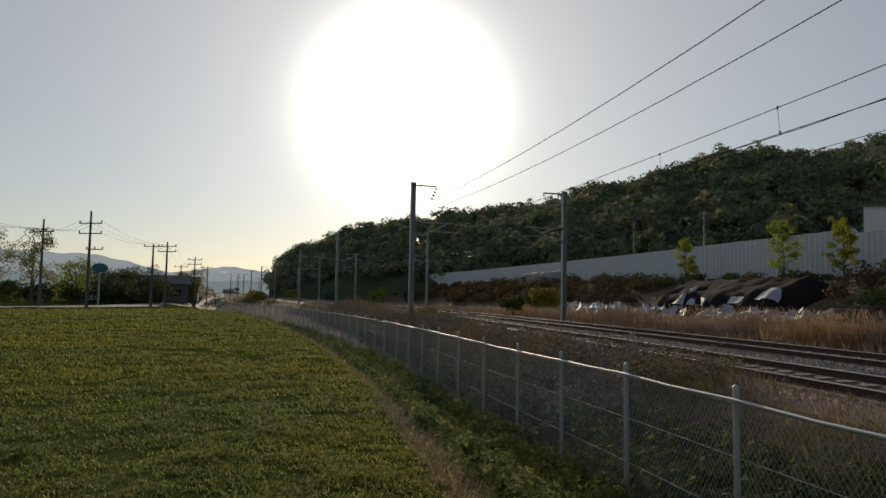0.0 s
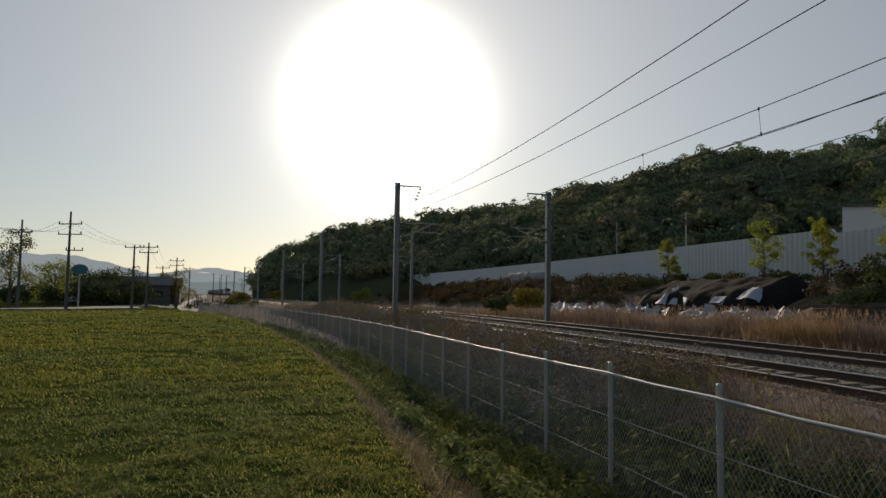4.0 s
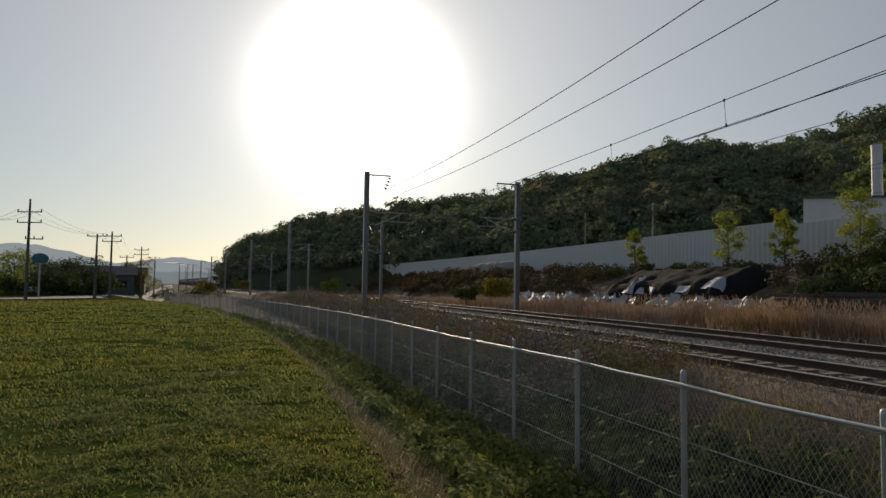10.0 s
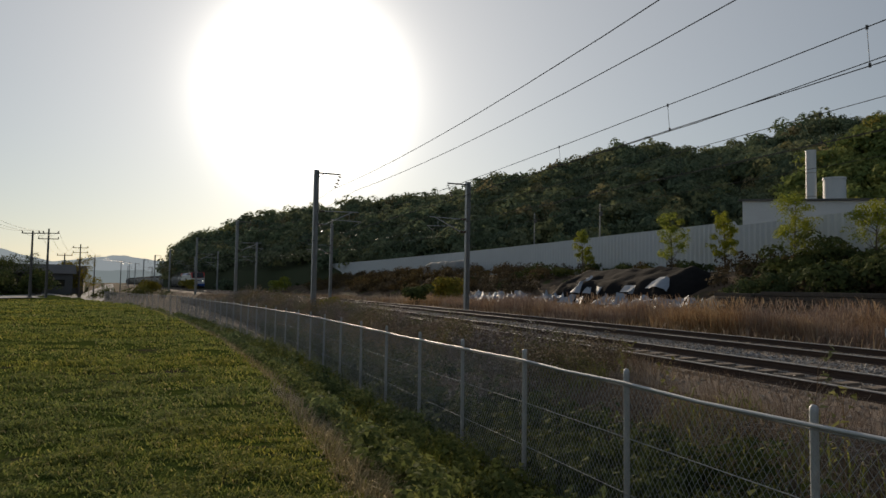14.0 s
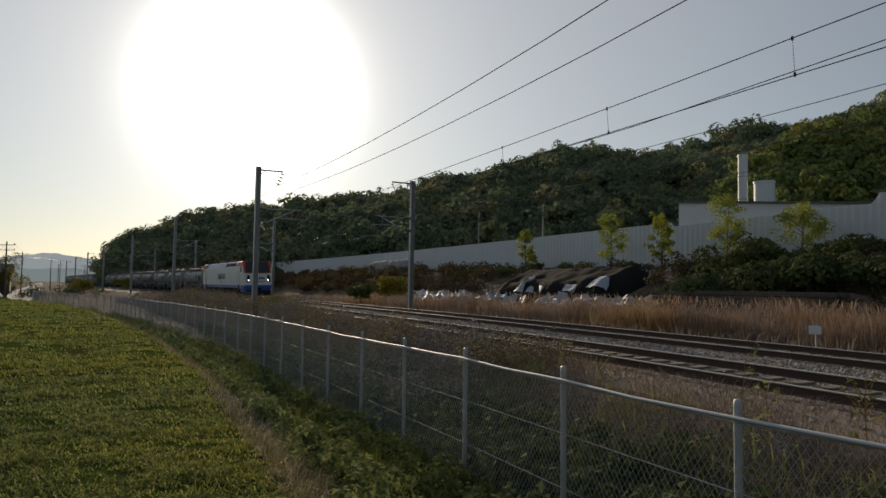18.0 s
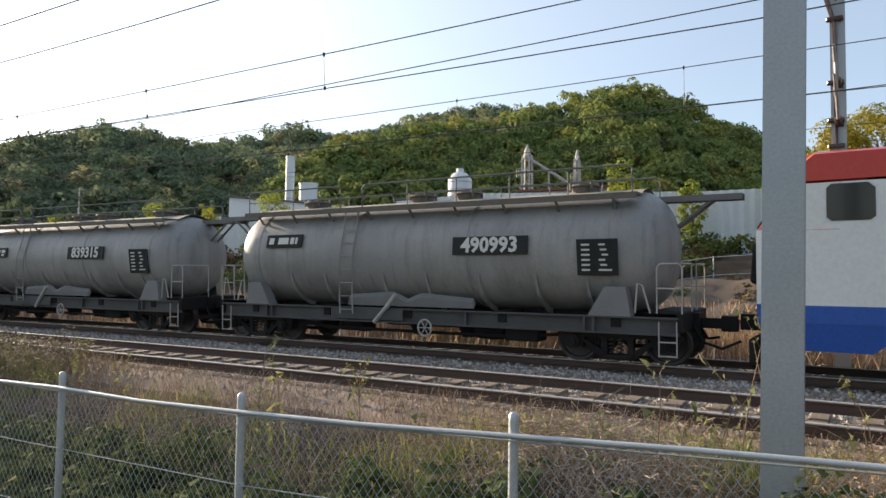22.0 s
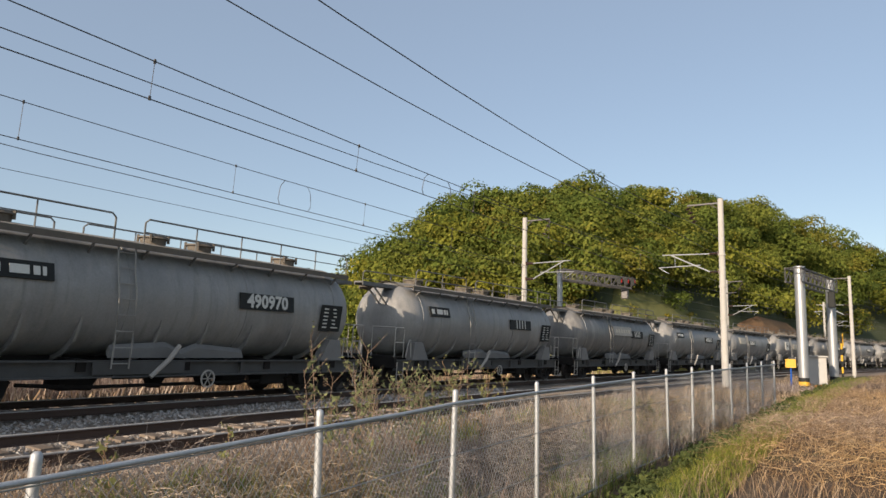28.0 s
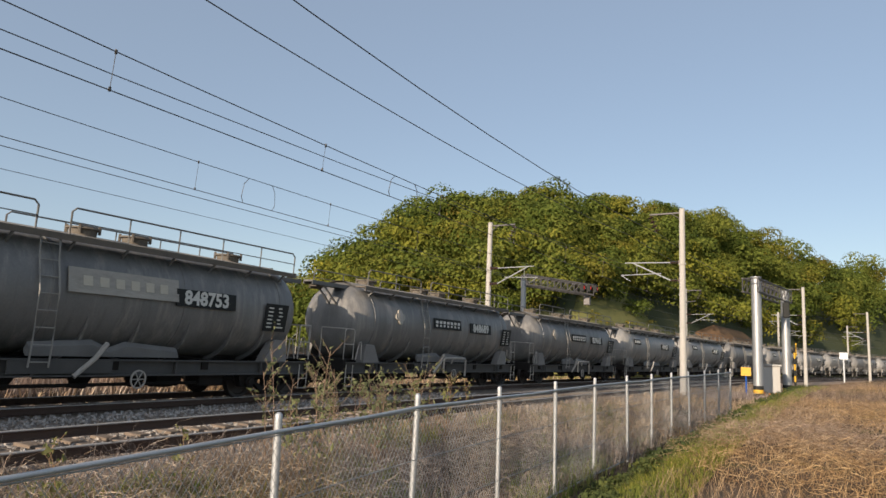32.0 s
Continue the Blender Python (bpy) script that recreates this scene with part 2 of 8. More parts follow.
# ---- materials ----
def grass_mat():
    m = Mat("field_grass", 0.95)
    m.b.inputs["Specular IOR Level"].default_value = 0.0
    a = m.ramp(m.noise(0.5, 6), [(0.35, (0.055, 0.075, 0.018)), (0.55, (0.08, 0.10, 0.022)), (0.72, (0.115, 0.115, 0.035))])
    b = m.mix(m.step(m.noise(7.0, 5), 0.35, 0.65), a, (0.055, 0.075, 0.02))
    dirt = m.step(m.noise(1.3, 6, 0.65), 0.56, 0.68)
    m.color(m.mix(dirt, b, (0.062, 0.05, 0.038)))
    m.bump(m.noise(14, 5), 0.06, 0.9)
    return m.m


def scrub_mat():
    m = Mat("scrub_soil", 0.95)
    m.b.inputs["Specular IOR Level"].default_value = 0.05
    a = m.ramp(m.noise(0.8, 6), [(0.3, (0.06, 0.045, 0.032)), (0.5, (0.11, 0.08, 0.058)), (0.7, (0.16, 0.12, 0.085))])
    g = m.step(m.noise(0.5, 5), 0.55, 0.68)
    m.color(m.mix(g, a, (0.075, 0.09, 0.028)))
    m.bump(m.noise(18, 5), 0.05, 0.9)
    return m.m


def ballast_mat():
    m = Mat("ballast", 0.9)
    m.b.inputs["Specular IOR Level"].default_value = 0.15
    v = m.node("ShaderNodeTexVoronoi", Scale=16.0)
    m.t.links.new(m.co, v.inputs["Vector"])
    c = m.mix(0.5, m.ramp(v.outputs["Color"], [(0.2, (0.13, 0.11, 0.09)), (0.8, (0.33, 0.28, 0.235))]), m.ramp(m.noise(0.9, 4), [(0.3, (0.20, 0.15, 0.11)), (0.7, (0.27, 0.235, 0.20))]))
    m.color(c)
    m.bump(v.outputs["Distance"], 0.05, 1.0)
    return m.m


def stone_mat():
    m = Mat("ballast_stone", 0.85)
    c = m.ramp(m.island(), [(0.0, (0.14, 0.125, 0.115)), (0.35, (0.29, 0.27, 0.25)), (0.7, (0.42, 0.40, 0.375)), (1.0, (0.30, 0.235, 0.19))])
    m.color(m.mix(0.3, c, m.ramp(m.noise(30, 3), [(0.3, (0.2, 0.2, 0.2)), (0.7, (0.8, 0.8, 0.8))]), "OVERLAY"))
    m.bump(m.noise(60, 3), 0.004)
    return m.m


def leaf_mat(name, stops, trans=0.35, each=True, tints=None):
    """Leaf colours by island; tints: colours by the tree they grow on."""
    m = Mat(name, 0.85)
    m.b.inputs["Specular IOR Level"].default_value = 0.05
    c = m.ramp(m.island() if each else m.noise(0.2, 3), stops)
    m.color(m.mix(m.step(m.noise(0.16, 3, world=True), 0.42, 0.6), c, m.mix(1.0, c, (1.25, 1.1, 0.75), "MULTIPLY")))
    if tints:
        at = m.t.nodes.new("ShaderNodeAttribute")
        at.attribute_name = "tint"
        c = m.mix(1.0, c, m.ramp(at.outputs["Fac"], tints), "MULTIPLY")
        m.color(c)
    m.leafy(trans)
    return m.m


M = {}
M["grass"] = grass_mat()
M["scrub"] = scrub_mat()
M["ballast"] = ballast_mat()
M["stone"] = stone_mat()
# pale wear, raised further so the edge glint is in the colour
M["rail_head"] = plain("worn_rail_head_glint", (0.46, 0.44, 0.42), (0.33, 0.30, 0.27), 2, 0.62, 0.25, 60, 0.0005)
# rust brown, darkened so the web's shaded side is in the colour
M["rail"] = plain("rusty_shaded_rail", (0.055, 0.034, 0.025), (0.085, 0.052, 0.038), 4, 0.75, 0.2)
M["sleeper"] = plain("concrete_sleeper", (0.22, 0.175, 0.135), (0.15, 0.115, 0.09), 2, 0.9)
M["galv"] = plain("galvanised_steel", (0.50, 0.51, 0.52), (0.38, 0.39, 0.40), 6, 0.58, 0.6, 80, 0.001)
M["mesh_wire"] = plain("fence_wire", (0.38, 0.39, 0.39), (0.28, 0.29, 0.29), 6, 0.75, 0.1, 80, 0)
M["mast"] = plain("mast_steel", (0.40, 0.41, 0.42), (0.30, 0.305, 0.31), 1.5, 0.5, 0.6, 40, 0.001)
M["mast_dark"] = plain("weathered_mast_steel", (0.16, 0.15, 0.15), (0.10, 0.095, 0.09), 1.5, 0.6, 0.4, 40, 0.001)
M["concrete_pole"] = plain("concrete_pole", (0.46, 0.44, 0.41), (0.36, 0.34, 0.31), 1.2, 0.85)
M["wire"] = plain("overhead_wire", (0.06, 0.055, 0.05), (0.09, 0.08, 0.075), 2, 0.6, 0.5, 20, 0)
M["insul"] = plain("brown_insulator", (0.05, 0.03, 0.025), (0.08, 0.045, 0.035), 5, 0.25)
M["tank"] = None
M["black"] = plain("underframe_black", (0.012, 0.0115, 0.0115), (0.027, 0.024, 0.022), 3, 0.75, 0.1)
M["black"].node_tree.nodes["Principled BSDF"].inputs["Specular IOR Level"].default_value = 0.12
M["forest_floor"] = plain("forest_floor", (0.035, 0.05, 0.018), (0.055, 0.06, 0.022), 0.3, 0.95, 0, 2, 0.05)
M["wheel"] = plain("wheel_steel", (0.03, 0.026, 0.024), (0.055, 0.045, 0.04), 4, 0.55, 0.4)


def tank_mat(name, base):
    m = Mat(name, 0.5, 0.0)
    d = tuple(v * 0.72 for v in base)
    a = m.mix(m.step(m.noise(0.7, 6, 0.6), 0.35, 0.7), base, d)
    run = m.step(m.noise(1.6, 5, 0.65, stretch=(1.6, 1.0, 0.12)), 0.52, 0.75)
    a = m.mix(m.step(m.noise(2.6, 6, 0.7, stretch=(2.2, 1.0, 0.1)), 0.5, 0.72), a, tuple(v * 0.62 for v in base))
    a = m.mix(run, a, (0.30, 0.28, 0.25))
    a = m.mix(m.step(m.noise(0.45, 5, 0.6), 0.55, 0.75), a, tuple(v * 1.35 for v in base))
    rust = m.step(m.noise(2.2, 7, 0.7, stretch=(1, 1, 0.4)), 0.67, 0.78)
    a = m.mix(rust, a, (0.17, 0.115, 0.08))
    m.color(m.mix(0.2, a, m.ramp(m.noise(25, 4), [(0.35, (0.35, 0.35, 0.35)), (0.65, (0.65, 0.65, 0.65))]), "OVERLAY"))
    m.rough(m.noise(5, 4), 0.36, 0.62)
    m.bump(m.noise(3, 3), 0.006, 0.5)
    return m.m


M["tank"] = tank_mat("tank_grey_paint", (0.265, 0.26, 0.252))
M["tank_dark"] = tank_mat("tank_darker_grey", (0.175, 0.172, 0.168))
M["tank_warm"] = tank_mat("tank_buff_paint", (0.34, 0.315, 0.275))
M["tank_top"] = plain("cement_dusted_top", (0.34, 0.30, 0.245), (0.22, 0.185, 0.15), 1.5, 0.9)
M["sill"] = plain("sill_paint", (0.085, 0.084, 0.082), (0.04, 0.039, 0.037), 2, 0.8)
M["sandy"] = plain("sandy_soil", (0.31, 0.235, 0.175), (0.20, 0.145, 0.105), 1.2, 0.95, 0, 14, 0.04)
M["hatch"] = plain("dusty_hatch_steel", (0.16, 0.135, 0.105), (0.085, 0.075, 0.065), 6, 0.8)
M["saddle"] = plain("saddle_grey_paint", (0.215, 0.21, 0.205), (0.14, 0.135, 0.13), 1.5, 0.7)
M["ladder"] = plain("dull_ladder_steel", (0.31, 0.30, 0.28), (0.19, 0.18, 0.165), 4, 0.65)
M["frame_grey"] = plain("frame_grey_paint", (0.17, 0.17, 0.165), (0.11, 0.105, 0.1), 2, 0.75)
M["pale_rail"] = plain("pale_handrail_paint", (0.42, 0.40, 0.37), (0.28, 0.26, 0.23), 3, 0.7)
M["board"] = plain("black_board", (0.02, 0.022, 0.022), (0.035, 0.036, 0.035), 4, 0.6)
M["white_letter"] = plain("white_lettering", (0.62, 0.61, 0.57), (0.5, 0.49, 0.45), 10, 0.7, 0, 30, 0)
M["board"].node_tree.nodes["Principled BSDF"].inputs["Specular IOR Level"].default_value = 0.1
M["cream_board"] = plain("cream_board", (0.50, 0.46, 0.38), (0.42, 0.38, 0.31), 3, 0.7)
M["loco_white"] = plain("loco_white_paint", (0.66, 0.67, 0.66), (0.60, 0.60, 0.58), 0.8, 0.35, 0, 15, 0)
M["loco_blue"] = plain("loco_blue_paint", (0.012, 0.085, 0.36), (0.012, 0.07, 0.30), 0.8, 0.35, 0, 15, 0)
M["loco_red"] = plain("loco_red_paint", (0.52, 0.045, 0.03), (0.45, 0.04, 0.03), 0.8, 0.35, 0, 15, 0)
M["navy"] = plain("navy_sign", (0.012, 0.02, 0.07), (0.016, 0.025, 0.085), 3, 0.5, 0, 20, 0)
M["glass_dark"] = plain("dark_glass", (0.012, 0.014, 0.016), (0.02, 0.022, 0.024), 2, 0.08, 0, 20, 0)
M["sheet"] = plain("white_sheet_metal", (0.63, 0.655, 0.67), (0.54, 0.56, 0.575), 0.6, 0.5, 0.0, 12, 0)
M["roof_dark"] = plain("dark_roof", (0.08, 0.08, 0.08), (0.12, 0.115, 0.11), 1, 0.7)
M["bark"] = plain("bark", (0.09, 0.07, 0.05), (0.15, 0.125, 0.1), 6, 0.9, 0, 30, 0.01)
M["asphalt"] = plain("asphalt", (0.06, 0.06, 0.06), (0.085, 0.082, 0.08), 0.8, 0.85)
M["black_sheet"] = plain("black_plastic_sheet", (0.010, 0.010, 0.011), (0.022, 0.021, 0.021), 2, 0.9, 0, 10, 0.02)
M["black_sheet"].node_tree.nodes["Principled BSDF"].inputs["Specular IOR Level"].default_value = 0.05
M["soil_orange"] = plain("orange_soil", (0.30, 0.16, 0.075), (0.20, 0.12, 0.06), 0.4, 0.95, 0, 3, 0.05)
M["slope_grass"] = plain("yellow_green_slope", (0.20, 0.19, 0.05), (0.13, 0.13, 0.04), 0.25, 0.95, 0, 2, 0.05)
M["blue_sheet"] = plain("pale_blue_tarpaulin", (0.34, 0.39, 0.45), (0.18, 0.22, 0.28), 2, 0.6, 0, 12, 0.01)
M["gravel"] = plain("grey_gravel", (0.34, 0.335, 0.32), (0.26, 0.255, 0.245), 1.0, 0.95, 0, 12, 0.03)
M["earth"] = plain("dark_earth", (0.07, 0.05, 0.035), (0.12, 0.09, 0.065), 2, 0.95, 0, 20, 0.03)
M["yellow"] = plain("yellow_paint", (0.62, 0.36, 0.02), (0.55, 0.32, 0.03), 3, 0.6)
M["red_lamp"] = plain("red_signal_glass", (0.35, 0.02, 0.015), (0.3, 0.015, 0.01), 3, 0.2)
M["roof_rust"] = plain("rusty_red_roof", (0.22, 0.07, 0.05), (0.16, 0.06, 0.045), 1, 0.8)
M["plant_steel"] = plain("plant_steel", (0.42, 0.41, 0.39), (0.33, 0.32, 0.3), 1, 0.6)
M["wood_old"] = plain("weathered_timber", (0.12, 0.10, 0.08), (0.06, 0.05, 0.042), 3, 0.9)
HILL_TINTS = [(0.0, (0.6, 0.7, 0.75)), (0.35, (0.8, 0.92, 0.85)), (0.6, (1.0, 1.0, 0.95)), (0.8, (1.3, 1.2, 0.9)), (0.9, (1.25, 0.95, 0.85)), (1.0, (1.6, 1.4, 0.9))]
# both hills' leaves are raised, the far one's bluer, to hold the haze
M["leaf_hill"] = leaf_mat("hazy_hill_leaves", [(0.0, (0.14, 0.165, 0.11)), (0.5, (0.20, 0.225, 0.14)), (1.0, (0.27, 0.29, 0.18))], 0.36, True, HILL_TINTS)
M["leaf_spur"] = leaf_mat("spur_leaves", [(0.0, (0.165, 0.20, 0.075)), (0.5, (0.23, 0.26, 0.09)), (1.0, (0.31, 0.32, 0.115))], 0.36, True, HILL_TINTS)
M["leaf_spring"] = leaf_mat("spring_leaves", [(0.0, (0.11, 0.125, 0.03)), (0.5, (0.17, 0.165, 0.038)), (1.0, (0.24, 0.20, 0.055))], 0.4)
M["leaf_knoll"] = leaf_mat("knoll_leaves", [(0.0, (0.09, 0.105, 0.026)), (0.5, (0.14, 0.15, 0.035)), (1.0, (0.20, 0.195, 0.05))], 0.25, True, [(0.0, (0.45, 0.58, 0.55)), (0.3, (0.7, 0.85, 0.7)), (0.55, (0.95, 1.0, 0.8)), (0.74, (1.2, 1.15, 0.75)), (0.88, (0.95, 0.78, 0.68)), (1.0, (1.45, 1.3, 0.75))])
M["leaf_yellow"] = leaf_mat("yellow_spring_leaves", [(0.0, (0.17, 0.165, 0.03)), (0.5, (0.26, 0.235, 0.04)), (1.0, (0.34, 0.29, 0.06))], 0.45)
M["leaf_bush"] = leaf_mat("bush_leaves", [(0.0, (0.042, 0.06, 0.028)), (0.6, (0.075, 0.10, 0.043)), (1.0, (0.12, 0.145, 0.06))], 0.25)
M["leaf_ditch"] = leaf_mat("ditch_leaves", [(0.0, (0.07, 0.10, 0.05)), (0.6, (0.13, 0.175, 0.08)), (1.0, (0.23, 0.27, 0.135))], 0.4)
M["leaf_fresh"] = leaf_mat("fresh_leaves", [(0.0, (0.17, 0.22, 0.045)), (1.0, (0.30, 0.34, 0.08))], 0.55)
M["blade"] = leaf_mat("grass_blades", [(0.0, (0.10, 0.145, 0.045)), (0.6, (0.21, 0.25, 0.07)), (0.92, (0.33, 0.335, 0.10)), (1.0, (0.38, 0.33, 0.17))], 0.5)
M["tuft"] = leaf_mat("withered_tufts", [(0.0, (0.15, 0.13, 0.095)), (0.5, (0.27, 0.24, 0.18)), (1.0, (0.43, 0.39, 0.31))], 0.2)
M["dry"] = leaf_mat("dry_stems", [(0.0, (0.13, 0.09, 0.07)), (0.35, (0.235, 0.175, 0.138)), (0.7, (0.33, 0.26, 0.21)), (1.0, (0.48, 0.40, 0.32))], 0.12)
M["twig"] = leaf_mat("grey_twigs", [(0.0, (0.125, 0.10, 0.09)), (0.5, (0.26, 0.215, 0.195)), (1.0, (0.46, 0.40, 0.365))], 0.05)
M["vine"] = leaf_mat("withered_vines", [(0.0, (0.17, 0.125, 0.10)), (0.5, (0.31, 0.245, 0.20)), (1.0, (0.49, 0.41, 0.35))], 0.1)
M["brown_scrub"] = leaf_mat("brown_scrub", [(0.0, (0.05, 0.04, 0.028)), (0.5, (0.10, 0.08, 0.05)), (1.0, (0.17, 0.13, 0.08))], 0.2)
M["weed_mix"] = leaf_mat("weed_mix", [(0.0, (0.08, 0.085, 0.05)), (0.5, (0.14, 0.145, 0.09)), (1.0, (0.25, 0.235, 0.165))], 0.25)
M["reed"] = leaf_mat("dry_reeds", [(0.0, (0.20, 0.135, 0.105)), (0.5, (0.32, 0.235, 0.19)), (1.0, (0.47, 0.385, 0.32))], 0.25)
M["straw"] = leaf_mat("straw_grass", [(0.0, (0.15, 0.10, 0.075)), (0.5, (0.29, 0.21, 0.155)), (1.0, (0.46, 0.365, 0.28))], 0.1)
M["leaf_thin"] = leaf_mat("thin_spring_leaves", [(0.0, (0.14, 0.16, 0.08)), (1.0, (0.26, 0.275, 0.14))], 0.4)
M["orange"] = plain("orange_plastic", (0.6, 0.16, 0.02), (0.5, 0.13, 0.02), 3, 0.6)
M["sign_teal"] = plain("teal_sign", (0.03, 0.16, 0.22), (0.03, 0.13, 0.19), 1, 0.5, 0, 5, 0)
M["road_pale"] = plain("pale_asphalt", (0.20, 0.20, 0.20), (0.26, 0.255, 0.25), 0.3, 0.8, 0, 4, 0)
# backdrop ridges: the air's haze is put in as pale colour and glow
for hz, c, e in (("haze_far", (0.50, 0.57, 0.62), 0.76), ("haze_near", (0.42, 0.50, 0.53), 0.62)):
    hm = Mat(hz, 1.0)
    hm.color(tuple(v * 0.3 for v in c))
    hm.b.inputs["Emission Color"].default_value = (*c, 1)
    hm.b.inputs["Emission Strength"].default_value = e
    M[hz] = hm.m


# ---- ground ----
FENCE_TOP = [(-60, 0.25), (-30, 0.42), (-12, 0.5), (-4, 0.55), (0.9, 0.69), (5.5, 0.83), (10, 0.92), (14.5, 0.98), (24, 1.08), (40, 1.2)]
# the fence line by x: y and top height
FENCE_X = [(-110, -13.0, 0.05), (-80, -5.2, 0.15), (-66, -1.2, 0.25), (-49, 1.05, 0.3), (-38.5, 2.35, 0.36), (-31, 3.1, 0.4), (-25, 3.55, 0.43), (-20, 3.72, 0.46), (-12.53, 3.91, 0.49), (-8.14, 3.91, 0.56), (-3.85, 3.97, 0.56), (-1.71, 4.06, 0.62), (0.49, 4.09, 0.70), (2.69, 4.01, 0.75), (4.91, 3.89, 0.83), (7.13, 3.81, 0.90), (9.33, 3.71, 0.92), (13.72, 3.43, 0.98), (22, 2.7, 1.06), (32, 1.4, 1.2)]


def lut(tab, x):
    return float(np.interp(x, [a for a, _ in tab], [b for _, b in tab]))


def fence_foot(s):
    return lut(FENCE_TOP, s) - 1.8


DITCH = [(-110, -12.0), (-80, -7.5), (-60, -4.0), (-45, -2.2), (-31, -0.6), (-21, 0.42), (-12, 0.9), (-6, 1.1), (0, 0.9), (4, 2.0), (14, 2.4), (40, 2.6)]


def ditch_edge(s):
    """Across the line: where the field breaks off toward the ditch."""
    return lut(DITCH, s)


def ground_z(x, y):
    s, q = to_line(x, y)
    zf = fence_foot(max(-80, min(60, s)))
    right = smooth01(1.0, 9.0, s)
    field = (-0.2 + 0.12 * smooth01(-6, -20, s) * smooth01(2, -8, q)) * (1 - right) + right * (0.05 + 0.35 * smooth01(6, 40, s))
    field -= 0.35 * smooth01(-40, -75, s)
    lo = ditch_edge(s)
    z = field + (zf - field) * smooth01(lo, lo + 1.9, q)
    z += (-0.34 - zf) * smooth01(4.9, 7.6, q)
    z += -0.2 * smooth01(17.6, 19.5, q)
    wallz = lut([(-300, 0.8), (-247, 0.9), (-195, 1.8), (-130, 3.2), (-96, 3.6), (-60, 3.2), (-46, 3.3), (-8, 3.8), (12, 3.8), (30, 2.6), (50, 1.2)], s)
    z += (wallz + 0.3) * smooth01(30, 42, q) * smooth01(-330, -250, s) * (1 - smooth01(40, 70, s))
    amp = 0.05 if q < 4 else 0.09
    z += amp * fbm(x * 0.5, y * 0.5) * (0 if 8 < q < 17 else 1)
    return z


def spaced(a, b, fine_a, fine_b, fine, grow=1.18):
    v = list(np.arange(fine_a, fine_b + 1e-6, fine))
    d, p = fine, fine_b
    while p < b:
        d *= grow
        p += d
        v.append(p)
    d, p = fine, fine_a
    while p > a:
        d *= grow
        p -= d
        v.insert(0, p)
    return v


ground_me = grid_mesh("ground", spaced(-2600, 2600, -40, 40, 0.5), spaced(-1500, 2600, -12, 48, 0.5), ground_z, M["scrub"])
gm = ground_me
gm.materials.append(M["grass"])
for poly in gm.polygons:
    c = poly.center
    s, q = to_line(c.x, c.y)
    if q < min(ditch_edge(s) + 0.5, lut([(0, 1.6), (4, -2.0), (12, -8), (60, -30)], s)) + 0.4 * fbm(c.x, c.y, 7):
        poly.material_index = 1
tagged(new("ground", ground_me), "green spring field and scrubby rail embankment", "ground", kind="structure")

# ballast beds under both tracks
bvs, bfs = [], []
SS = [S0 + i * 2.0 for i in range(-190, 150)]
prof = [(7.6, -0.42), (8.35, -0.24), (9.15, -0.235), (11.8, -0.22), (12.5, -0.30), (13.1, -0.2), (16.8, -0.14), (17.9, -0.5)]
for s in SS:
    for q, z in prof:
        bvs.append(tuple(P(s, q, z)))
n = len(prof)
for i in range(len(SS) - 1):
    for k in range(n - 1):
        bfs.append((i * n + k, (i + 1) * n + k, (i + 1) * n + k + 1, i * n + k + 1))
bed_me = raw_mesh("track_bed", bvs, bfs, [M["ballast"], M["sandy"]], True)
for poly in bed_me.polygons:
    poly.material_index = 1 if poly.index % (n - 1) < 2 else 0
tagged(new("track_bed", bed_me), "crushed stone ballast under two railway tracks", "ballast", kind="structure")

# rails
RAIL = [(-0.062, -0.153), (0.062, -0.153), (0.062, -0.142), (0.012, -0.125), (0.012, -0.045), (0.034, -0.033), (0.034, -0.004), (0.028, 0.0), (-0.028, 0.0), (-0.034, -0.004), (-0.034, -0.033), (-0.012, -0.045), (-0.012, -0.125), (-0.062, -0.142)]
CANT = 0.05


def rail(q, z, name, label):
    t = thing(name, label, "rail", "rails of the line", kind="structure")
    fr, fr2 = [], []
    s = -380.0
    while s <= 290:
        x, y, h = line_at(s, q)
        u = Vector((math.sin(-h), math.cos(-h), 0))
        fr.append((Vector((x, y, z)), u, Vector((0, 0, 1))))
        s += 2.5 if -60 < s < 60 else 6.0
    bm = bmesh.new()
    bm_extrude(bm, RAIL, fr)
    part("web", bm, M["rail"], t)
    # worn head, with a pale band down its edges for the glint
    bm = bmesh.new()
    bm_extrude(bm, [(-0.0352, -0.013), (0.0352, -0.013), (0.0352, 0.0), (0.029, 0.004), (-0.029, 0.004), (-0.0352, 0.0)], fr)
    part("running_surface", bm, M["rail_head"], t, "pale worn running surface with painted glint")


for q0, nm in ((QN, "unused near"), (QF, "busy far")):
    rail(q0 - 0.75, 0.0, "rail", "rusty steel rail of the %s track" % nm)
    rail(q0 + 0.75, CANT, "rail", "rusty steel rail of the %s track" % nm)


# ---- train ----
PITCH, SPEED, TANK_LEN = 13.784, 24.0, 12.1


def train_s(t, k):
    """Where the k-th coupling of the train is at t seconds."""
    return -5.252 + SPEED * (t - 23.0) + PITCH * k + float(np.interp(t, [0, 18, 19, 20, 21, 22, 23, 24, 26, 31, 32], [0, 0.1, 0.35, 0.75, 0.6, 0.22, -0.08, 0.1, 0.12, -0.15, -0.15]))


